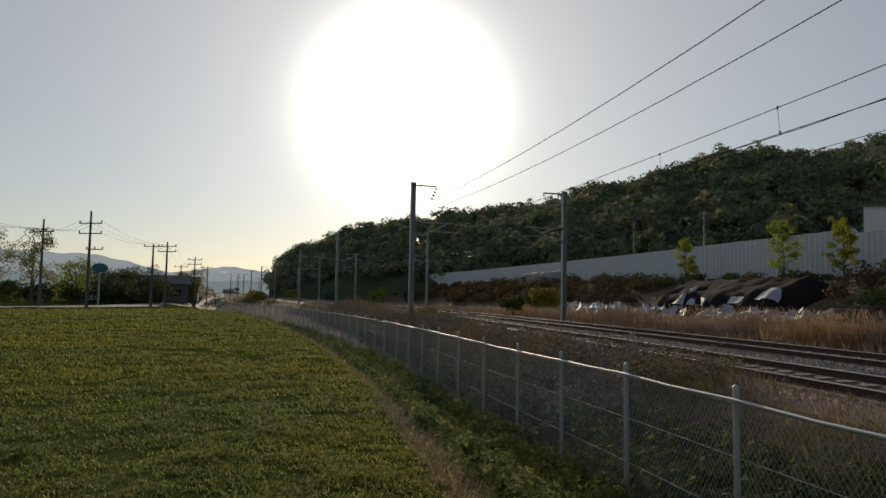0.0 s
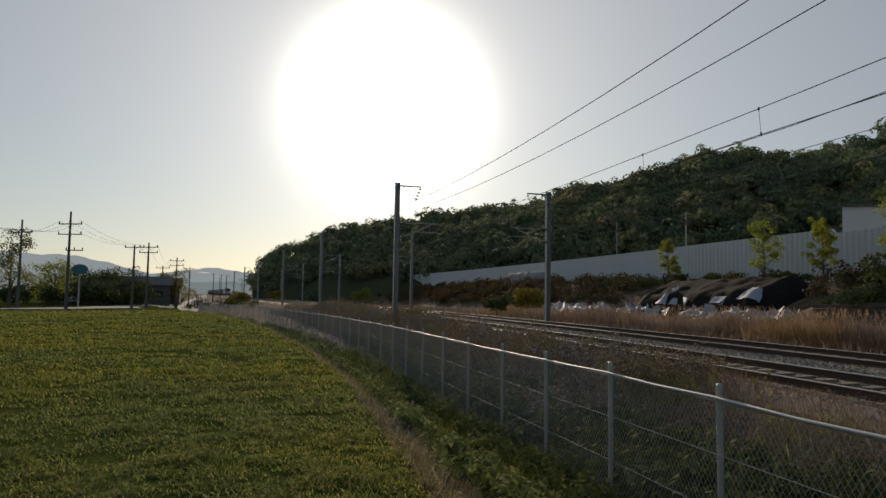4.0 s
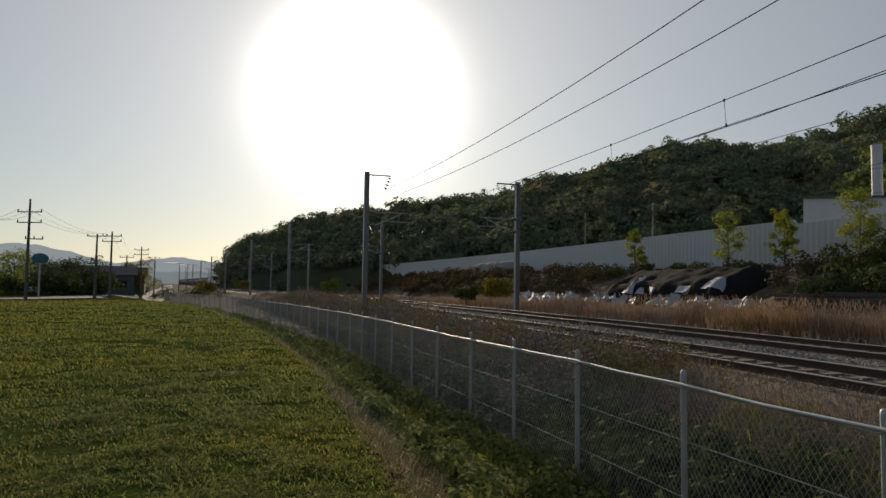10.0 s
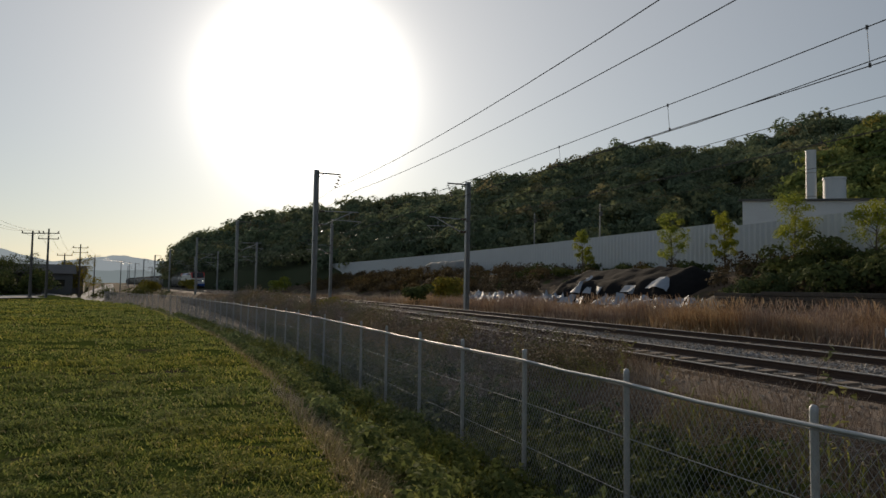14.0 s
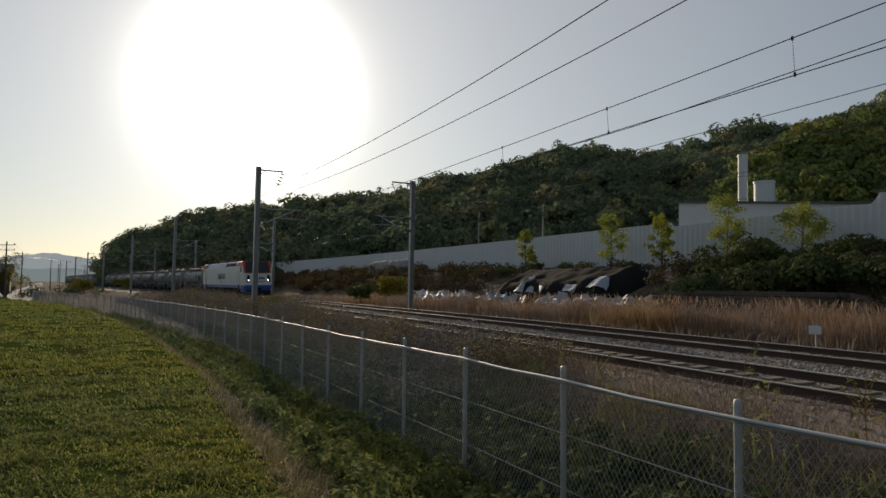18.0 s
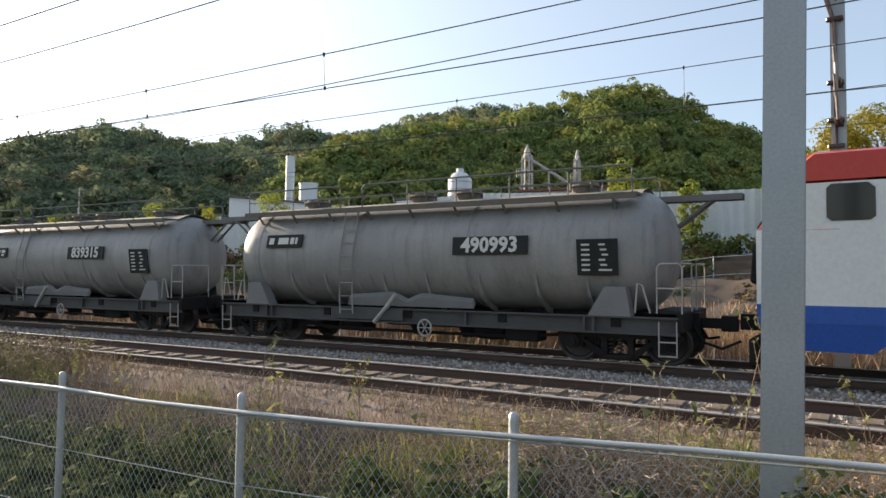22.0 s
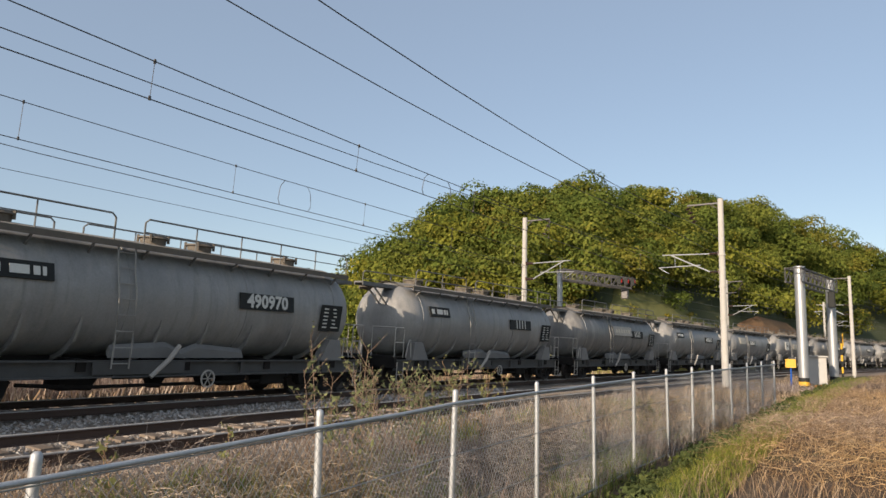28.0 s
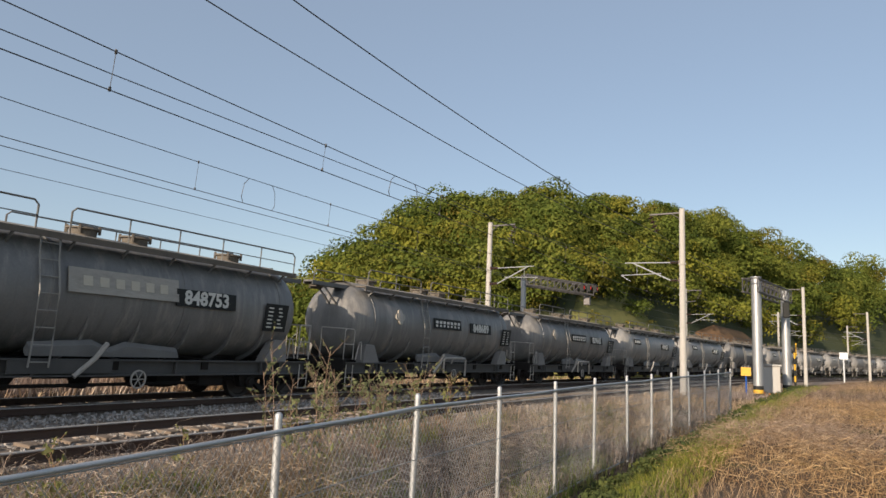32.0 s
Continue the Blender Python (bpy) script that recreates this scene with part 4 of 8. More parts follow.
            part("emblem", bm, tn, w, "dark blue bird-like emblem shape")
        _, m = board(w, 0.05, 2.3, 2.2, 0.52, C, "name_board", "cream name board with faded bars")
        for i in range(4):
            mark(w, m, 0.15 + 0.24 * i, 0, 0.18, 0.24, M["tank_warm"], "mark")
        mark(w, m, -0.55, 0.08, 0.7, 0.07, M["tank_warm"], "mark")
        mark(w, m, -0.55, -0.1, 0.7, 0.07, M["tank_warm"], "mark")
    elif style == 5:     # cream board before the number
        _, m = board(w, -3.0, 2.55, 1.5, 0.5, C, "name_board", "cream name board with faded bars")
        for i in range(4):
            mark(w, m, -0.3 + 0.28 * i, 0, 0.2, 0.22, M["tank_warm"], "mark")
    elif style == 4:     # faded name board
        _, m = board(w, 0.0, 2.5, 2.6, 0.5, M["tank_warm"], "name_board", "faded brown name board")
        for i in range(6):
            mark(w, m, -0.9 + 0.36 * i, 0, 0.2, 0.2, C, "mark")


WAGONS = [("490993", 0), ("839315", 1), ("490798", 0), ("839601", 2), ("847562", 3), ("848063", 5), ("490600", 0), ("", 4), ("", 0),
          ("490970", 0), ("490870", 0), ("839374", 4), ("491087", 0), ("490937", 0), ("839665", 2), ("848689", 2), ("848753", 4),
          ("", 0), ("", 2), ("", 0), ("", 1), ("", 0), ("", 4)]
proto = {0: build_wagon(M["tank"])}
WAGON_OBS = []
for j, (num, style) in enumerate(WAGONS):
    w = proto[0] if j == len(WAGONS) - 1 else copy_thing(proto[0], Matrix())
    WAGON_OBS.append(w)
for j, (num, style) in enumerate(WAGONS):
    dress(WAGON_OBS[j], num if num else "I I I I", style)
    # styles 2 and 4 get the darker grey tank
    if style in (2, 4):
        WAGON_OBS[j]["label"] = "darker grey cement tank wagon with rooftop walkway"
        for o in WAGON_OBS[j].children_recursive:
            if o.name.split(".")[0] in ("tank", "seam_band", "stiffener"):
                o.material_slots[0].link = "OBJECT"
                o.material_slots[0].material = M["tank_dark"]


# ---- electric locomotive ----
LOCO_L = 22.2


def band(bm, x0, x1, z0, z1, y0, y1, n=1):
    """A flank panel on both sides between heights z0 (half width y0) and z1 (y1)."""
    for s in (-1, 1):
        v = [bm.verts.new(p) for p in ((x0, s * y0, z0), (x1, s * y0, z0), (x1, s * y1, z1), (x0, s * y1, z1))]
        bm.faces.new(v)


def solid(bm, pts_low, pts_high):
    """Closes a prism between two rings of equal length."""
    a = [bm.verts.new(p) for p in pts_low]
    b = [bm.verts.new(p) for p in pts_high]
    n = len(a)
    for k in range(n):
        bm.faces.new((a[k], a[(k + 1) % n], b[(k + 1) % n], b[k]))
    bm.faces.new(a[::-1])
    bm.faces.new(b)


def build_loco():
    w = thing("electric_locomotive", "white electric locomotive with red cabs and blue lower band", "locomotive")
    H = LOCO_L / 2
    W, B, R_, K, G = M["loco_white"], M["loco_blue"], M["loco_red"], M["black"], M["glass_dark"]
    zb, zs, zt, zr = 0.96, 1.26, 3.3, 3.86
    nose = [(9.7, 1.5), (10.55, 1.49), (10.95, 1.45), (H, 1.32)]

    def outline(h, inset=0.0, cut=99):
        pts = [(x, y - inset) for x, y in nose if x <= cut]
        right = [(x, -y) for x, y in pts]
        left = [(x, y) for x, y in pts[::-1]]
        ring = right + left
        ring = ring + [(-x, y) for x, y in left[::-1]][0:0]
        back = [(-x, y) for x, y in pts]
        return [Vector((x, y, h)) for x, y in right] + [Vector((x, y, h)) for x, y in left] + [Vector((x, y, h)) for x, y in [(-p[0], p[1]) for p in pts]] + [Vector((-p[0], -p[1], h)) for p in pts[::-1]]

    bm = bmesh.new()
    solid(bm, outline(zs), [p + Vector((0, 0, zt - zs - 0.75)) for p in outline(zs)])
    solid(bm, outline(zs + zt - zs - 0.75, 0, 10.6), outline(zt, 0, 10.6))
    part("body", bm, W, w, "white body sides")
    bm = bmesh.new()
    solid(bm, outline(zb, -0.004), outline(zs, -0.004))
    part("lower_band", bm, B, w, "blue lower band")
    for e in (-1, 1):
        bm = bmesh.new()
        low = [(8.8, -1.5), (10.7, -1.49), (H, -1.34), (H + 0.05, 0), (H, 1.34), (10.7, 1.49), (8.8, 1.5)]
        solid(bm, [Vector((e * (x - 0.15), y * 0.96, 0.5)) for x, y in [(9.5, -1.5)] + low[1:6] + [(9.5, 1.5)]], [Vector((e * x, y, zb)) for x, y in low])
        part("cab_skirt", bm, B, w, "blue cab skirt")
        # raked windscreen block and red brow
        bm = bmesh.new()
        z1 = 2.52
        lo = [(9.8, -1.5), (10.6, -1.49), (10.95, -1.45), (H, -1.32), (H + 0.03, 0), (H, 1.32), (10.95, 1.45), (10.6, 1.49), (9.8, 1.5)]
        hi = [(9.2, -1.32), (9.75, -1.31), (10.05, -1.29), (10.25, -1.2), (10.3, 0), (10.25, 1.2), (10.05, 1.29), (9.75, 1.31), (9.2, 1.32)]
        solid(bm, [Vector((e * x, y, z1)) for x, y in lo], [Vector((e * x, y, zr - 0.04)) for x, y in hi])
        part("cab_head", bm, R_, w, "red raked cab front")
        bm = bmesh.new()

        def fr(u, v, out):
            """A point on the raked front: u across, v up from 0 to 1."""
            z = 2.52 + v * 1.3
            k = v * 1.3 / (zr - 0.04 - 2.52)
            x = (H + 0.02) + k * (10.3 - H - 0.02) + out
            return Vector((e * x, u, z))
        a = [fr(-1.24, 0.05, 0.02), fr(1.24, 0.05, 0.02), fr(1.27, 0.3, 0.02), fr(1.16, 0.93, 0.02), fr(1.05, 0.98, 0.02), fr(-1.05, 0.98, 0.02), fr(-1.16, 0.93, 0.02), fr(-1.27, 0.3, 0.02)]
        b = [v_ - Vector((e * 0.1, 0, 0)) for v_ in a]
        solid(bm, a, b)
        part("windscreen", bm, G, w, "dark raked windscreen")
        for s in (-1, 1):
            bm = bmesh.new()
            v = [(9.28, 2.72), (9.35, 2.66), (9.91, 2.66), (9.98, 2.72), (9.98, 3.2), (9.91, 3.27), (9.38, 3.27), (9.28, 3.18)]
            bm_extrude(bm, v, [(Vector((0, s * 1.512, 0)), Vector((e, 0, 0)), Vector((0, 0, 1))), (Vector((0, s * 1.44, 0)), Vector((e, 0, 0)), Vector((0, 0, 1)))])
            part("cab_window", bm, G, w, "dark rounded cab side window")
            bm = bmesh.new()
            v = [(8.0, 3.34), (10.3, 3.34), (10.66, 3.0), (10.76, 3.08), (10.5, 3.5), (10.15, 3.78), (8.0, 3.78)]
            bm_extrude(bm, v, [(Vector((0, s * 1.50, 0)), Vector((e, 0, 0)), Vector((0, 0, 1))), (Vector((0, s * 1.30, 0.06)), Vector((e, 0, 0)), Vector((0, 0, 1)))])
            part("cab_side_red", bm, R_, w)
            # door with rails
            bm = bmesh.new()
            for x0 in (8.15, 9.05):
                bm_box(bm, (e * x0, s * 1.515, 2.1), (0.025, 0.03, 1.5))
            part("door_rail", bm, M["galv"], w)
            bm = bmesh.new()
            bm_box(bm, (e * 8.6, s * 1.505, 2.15), (0.68, 0.02, 1.7))
            part("cab_door", bm, W, w, "flush white cab door")
            bm = bmesh.new()
            for z in (1.25, 1.05, 0.85):
                bm_box(bm, (e * 8.6, s * 1.46, z), (0.45, 0.14, 0.04))
            bm_box(bm, (e * 8.6, s * 1.5, 1.1), (0.5, 0.02, 0.45))
            part("door_step", bm, K, w)
            # head lamp cluster
            bm = bmesh.new()
            ctr = Vector((e * (H + 0.0), s * 1.08, 1.96))
            bm_box(bm, (0, 0, 0), (0.12, 0.34, 0.74), Matrix.Translation(ctr) @ Matrix.Rotation(radians(-22 * s * e), 4, "Z") @ Matrix.Rotation(radians(10 * s), 4, "X"), 0.05)
            lampbox = part("lamp_housing", bm, K, w, "black slanted lamp housing")
            bm = bmesh.new()
            bm_lathe(bm, [(0, 0.02), (0.07, 0.015), (0.085, 0.0), (0.085, -0.03)], 14, Matrix.Translation(ctr + Vector((e * 0.05, 0, -0.17))) @ Matrix.Rotation(radians(90 * e), 4, "Y"))
            part("headlight", bm, M["lit_lamp"] if e > 0 else M["white_letter"], w, "round lit headlight" if e > 0 else "unlit round lamp")
        bm = bmesh.new()
        bm_box(bm, (e * (H + 0.03), 0, 1.62), (0.06, 1.5, 0.06), None, 0.02)
        part("front_rail", bm, K, w, "black step rail under the lamps")
        bm = bmesh.new()
        for x0, ww in ((-0.56, 0.22), (-0.2, 0.36), (0.12, 0.16), (0.34, 0.16), (0.56, 0.14)):
            bm_box(bm, (e * (H + 0.03), x0, 2.0), (0.02, ww, 0.24))
        part("front_mark", bm, M["navy"], w, "navy emblem bars")
        bm = bmesh.new()
        bm_box(bm, (e * (H + 0.22), 0, 0.85), (0.5, 0.3, 0.3))
        bm_box(bm, (e * (H + 0.08), 0, 0.4), (0.14, 2.6, 0.52), None, 0.05)
        part("coupler", bm, K, w)
        bm = bmesh.new()
        bm_lathe(bm, [(0, 0.04), (0.1, 0.03), (0.13, 0), (0.13, -0.2)], 14, Matrix.Translation((e * 10.2, 0, 3.92)) @ Matrix.Rotation(radians(90 * e), 4, "Y"))
        part("roof_lamp", bm, M["galv"], w)
    # upper slanted band: blue, with dark grilles at the leading half
    bm = bmesh.new()
    band(bm, -8.0, 8.0, zt, 3.78, 1.503, 1.323)
    part("upper_band", bm, B, w, "blue upper band")
    for i, (x0, x1) in enumerate(((2.4, 4.0), (4.12, 5.6), (5.72, 7.3))):
        for s in (-1, 1):
            bm = bmesh.new()
            bm_extrude(bm, [(x0, 0.06), (x1, 0.06), (x1 - 0.1, 0.44), (x0 + 0.12, 0.44)], [(Vector((0, s * 1.52, zt)), Vector((1, 0, 0)), Vector((0, -s * 0.4, 1)).normalized()), (Vector((0, s * 1.44, zt)), Vector((1, 0, 0)), Vector((0, -s * 0.4, 1)).normalized())])
            part("grille", bm, K, w, "black air intake grille")
    bm = bmesh.new()
    solid(bm, [Vector((x, y, 3.74)) for x, y in ((-9.6, -1.31), (9.6, -1.31), (9.6, 1.31), (-9.6, 1.31))], [Vector((x, y, 3.87)) for x, y in ((-9.4, -1.1), (9.4, -1.1), (9.4, 1.1), (-9.4, 1.1))])
    part("roof", bm, M["roof_dark"], w)
    # roof gear
    for x, dx, dy, dz in ((-6.2, 1.2, 1.2, 0.16), (-4.0, 0.9, 1.0, 0.25), (-1.8, 1.5, 1.2, 0.2), (0.6, 1.6, 1.3, 0.14), (3.0, 2.2, 1.4, 0.16), (5.6, 1.4, 1.3, 0.2)):
        bm = bmesh.new()
        bm_box(bm, (x, 0, 3.87 + dz / 2), (dx, dy, dz), None, 0.03)
        part("roof_box", bm, M["black"], w)
    for x in (-5.2, -4.7, -3.2, -0.6, 0.2, 2.0):
        bm = bmesh.new()
        for k in range(5):
            bm_lathe(bm, [(0.03, 0), (0.085, 0.02), (0.03, 0.06)], 10, Matrix.Translation((x, -0.4, 3.9 + 0.06 * k)))
        part("insulator", bm, M["insul"], w)
    bm = bmesh.new()
    bm_path(bm, [(-5.4, -0.4, 4.22), (2.2, -0.4, 4.22)], 0.025, 6)
    part("busbar", bm, M["wire"], w)
    for s in (-1, 1):
        bm = bmesh.new()
        bm_path(bm, [(-6.5, s * 1.05, 4.05), (7.6, s * 1.05, 4.05)], 0.014, 5)
        for i in range(16):
            x = -6.5 + i * 0.94
            bm_rod(bm, (x, s * 1.05, 3.85), (x, s * 1.05, 4.05), 0.012, 5)
        part("roof_rail", bm, M["black"], w)
    for x, up in ((-6.3, 1.28), (6.0, 0.3)):
        bm = bmesh.new()
        for s in (-0.5, 0.5):
            bm_path(bm, [(x - 0.1, s, 4.0), (x - 1.7, s * 0.8, 4.0 + up * 0.6), (x + 0.55, s * 0.7, 4.0 + up)], 0.03, 6)
        bm_path(bm, [(x + 0.4, -0.8, 3.94 + up), (x + 0.4, -0.6, 4.0 + up), (x + 0.4, 0.6, 4.0 + up), (x + 0.4, 0.8, 3.94 + up)], 0.03, 6)
        bm_path(bm, [(x + 0.7, -0.75, 3.94 + up), (x + 0.7, -0.6, 4.0 + up), (x + 0.7, 0.6, 4.0 + up), (x + 0.7, 0.75, 3.94 + up)], 0.03, 6)
        bm_box(bm, (x, 0, 3.98), (1.3, 1.2, 0.06))
        part("pantograph", bm, M["wire"], w, "raised pantograph" if up > 0.5 else "folded pantograph")
    # emblem on the flanks as plain shapes
    for s in (-1,):
        mm = on_side(0.06, s * 1.508, 2.25) @ Matrix.Diagonal((1.09, 1.05, 1, 1))
        shapes = [(-1.5, 0.0, 0.16, 0.62, 0), (-1.2, 0.0, 0.13, 0.62, -28), (0.22, 0.0, 0.15, 0.62, 0), (0.46, 0.0, 0.16, 0.62, 12), (0.9, 0.0, 0.14, 0.62, -16), (1.14, 0.0, 0.14, 0.62, 16), (1.46, 0.0, 0.15, 0.62, 0), (1.76, 0.0, 0.15, 0.62, 0)]
        for x, y, a, b, r in shapes:
            bm = bmesh.new()
            bm_box(bm, (0, 0, 0), (a, b, 0.012), mm @ Matrix.Translation((x, y, 0)) @ Matrix.Rotation(radians(r), 4, "Z"))
            part("emblem_bar", bm, M["navy"], w, "navy emblem shape")
        bm = bmesh.new()
        bm_lathe(bm, [(0, 0.008), (0.42, 0.008), (0.42, -0.006)], 28, mm @ Matrix.Translation((-0.55, -0.02, 0)) @ Matrix.Diagonal((1.1, 0.9, 1, 1)))
        part("emblem_disc", bm, M["navy"], w, "navy emblem disc")
        bm = bmesh.new()
        bm_path(bm, [tuple(mm @ Vector((-0.95, 0.05, 0.012))), tuple(mm @ Vector((-0.55, 0.26, 0.012))), tuple(mm @ Vector((0.0, 0.02, 0.012)))], 0.03, 5)
        part("emblem_swoosh", bm, W, w)
        t = part("number", text_mesh("8528", 0.26, M["frame_grey"], 0.006), None, w, "small grey running number")
        t.matrix_local = on_side(0.1, s * 1.508, 1.6)
    # running gear
    bm = bmesh.new()
    bm_box(bm, (0, 0, 0.62), (5.4, 2.6, 0.72), None, 0.04)
    part("transformer_tank", bm, K, w)
    for x in (-5.8, 5.8):
        bm = bmesh.new()
        bm_box(bm, (x, 0, 0.62), (5.2, 1.3, 0.7), None, 0.04)
        part("bogie_frame", bm, K, w)
    for i in range(9):
        bm = bmesh.new()
        bm_box(bm, (-7.6 + i * 1.9, -1.22, 0.78), (1.3, 0.3, 0.42), None, 0.03)
        part("equipment_box", bm, K, w)
    for x in (-5.8, 5.8):
        bogie(w, x, (-1.9, 0.0, 1.9), 0.52, 0, (K, M["wheel"]))
    shorten(w, 0.985)
    return w


lit = Mat("lit_headlight", 0.3)
lit.color((0.9, 0.9, 0.85))
lit.b.inputs["Emission Color"].default_value = (1, 0.95, 0.85, 1)
lit.b.inputs["Emission Strength"].default_value = 6.0
M["lit_lamp"] = lit.m
LOCO = build_loco()


# ---- fence ----
FENCE = thing("chain_link_fence", "galvanised chain-link fence along the embankment foot", "fence", kind="structure")
FENCE_Y = [(x, y) for x, y, z in FENCE_X]
FENCE_Z = [(x, z) for x, y, z in FENCE_X]


def fence_pt(i, dz=0.0):
    x = 0.49 + (2.175 if i < 0 else 2.205) * i
    return Vector((x, lut(FENCE_Y, x), lut(FENCE_Z, x) + dz))


F0, F1 = -48, 13
bm = bmesh.new()
bm_lathe(bm, [(0.0, 0.055), (0.018, 0.05), (0.03, 0.035), (0.031, 0.0), (0.031, -2.0), (0.0, -2.0)], 12)
post_me = mesh_of("post", bm, M["galv"], True, 50)
for i in range(F0, F1 + 1):
    o = part("post", post_me, None, FENCE)
    p = fence_pt(i)
    o.matrix_local = Matrix.Translation(p) @ Euler((random.gauss(0, 0.008), random.gauss(0, 0.008), random.random() * 6)).to_matrix().to_4x4()
for k, (dz, r, nm) in enumerate(((-0.085, 0.018, "top_rail"), (-0.115, 0.006, "tension_wire"), (-0.62, 0.005, "line_wire"), (-1.16, 0.005, "line_wire"), (-1.7, 0.016, "bottom_rail"))):
    bm = bmesh.new()
    pts = []
    for i in range(F0, F1 + 1):
        pts.append(fence_pt(i, dz))
        if i < F1 and r > 0.01:
            pts.append((fence_pt(i, dz) + fence_pt(i + 1, dz)) / 2 + Vector((0, 0, random.gauss(-0.008, 0.006))))
    off = Vector((0, -0.045, 0)) if r > 0.01 else Vector((0, -0.034, 0))
    bm_path(bm, [p + off for p in pts], r, 8 if r > 0.01 else 4)
    part(nm, bm, M["galv"] if nm == "top_rail" else M["mesh_wire"], FENCE, "long galvanised tube" if r > 0.01 else "", smooth=True)
# woven wire panels: two sets of slanting wires
vs, fs = [], []
HM, WM, GAP, WR = 1.64, 1.0, 0.072, 0.0021


def wire(a, b):
    d = Vector(b) - Vector(a)
    u = d.cross(Vector((0, 1, 0))).normalized() * WR
    v = Vector((0, WR, 0))
    k = len(vs)
    for p in (Vector(a), Vector(b)):
        for an in (90, 210, 330):
            vs.append(tuple(p + u * math.cos(radians(an)) + v * math.sin(radians(an))))
    for j in range(3):
        fs.append((k + j, k + (j + 1) % 3, k + 3 + (j + 1) % 3, k + 3 + j))


NW = 31
for i in range(-NW, NW):
    x0 = i / NW
    for sgn in (1, -1):
        # a wire at about 54 degrees, clipped to the unit width; z runs over the height
        run = HM / 1.35 / 2.2
        a, b = (x0, 0.0), (x0 + run, 1.0)
        t0, t1 = max(0.0, (0 - a[0]) / run), min(1.0, (1 - a[0]) / run)
        if t1 - t0 < 0.01:
            continue
        xa, xb = a[0] + run * t0, a[0] + run * t1
        if sgn < 0:
            xa, xb = 1 - xa, 1 - xb
        wire((xa * 2.2, 0.002 * sgn, -HM + HM * t0), (xb * 2.2, 0.002 * sgn, -HM + HM * t1))
panel_me = raw_mesh("woven_wire", vs, fs, M["mesh_wire"])
for i in range(F0, F1):
    a, b = fence_pt(i, -0.09), fence_pt(i + 1, -0.09)
    d = b - a
    o = part("woven_wire", panel_me, None, FENCE)
    L = math.hypot(d.x, d.y)
    o.matrix_local = Matrix(((d.x / 2.2, -d.y / L, 0, a.x), (d.y / 2.2, d.x / L, 0, a.y - 0.036), (d.z / 2.2, 0, 1, a.z), (0, 0, 0, 1)))

# ---- overhead line masts ----
NEAR_S = [-348, -290, -243, -200, -161, -119, -83, -44, -0.6, 36, 75, 109, 145, 185, 225]
FAR_S = [-352, -294, -247, -204, -165, -124, -81, -44, 0.2, 36, 74, 108, 141, 180, 220]
MASTS = {}


def h_beam(bm, h, w, d, t=0.02, taper=1.0):
    pr = [(-w / 2, -d / 2), (w / 2, -d / 2), (w / 2, -d / 2 + t), (t / 2, -d / 2 + t), (t / 2, d / 2 - t), (w / 2, d / 2 - t), (w / 2, d / 2), (-w / 2, d / 2), (-w / 2, d / 2 - t), (-t / 2, d / 2 - t), (-t / 2, -d / 2 + t), (-w / 2, -d / 2 + t)]
    bm_extrude(bm, pr, [(Vector((0, 0, 0)), Vector((1, 0, 0)), Vector((0, 1, 0))), (Vector((0, 0, h)), Vector((taper, 0, 0)), Vector((0, taper, 0)))])


def insul_string(bm, a, b, r=0.075, n=5):
    a, b = Vector(a), Vector(b)
    q = (b - a).to_track_quat("Z", "Y").to_matrix().to_4x4()
    for k in range(n):
        p = a.lerp(b, (k + 0.5) / n)
        bm_lathe(bm, [(0.02, -0.03), (r, -0.01), (r * 0.9, 0.01), (0.03, 0.035)], 10, Matrix.Translation(p) @ q)
    bm_rod(bm, a, b, 0.016, 5)


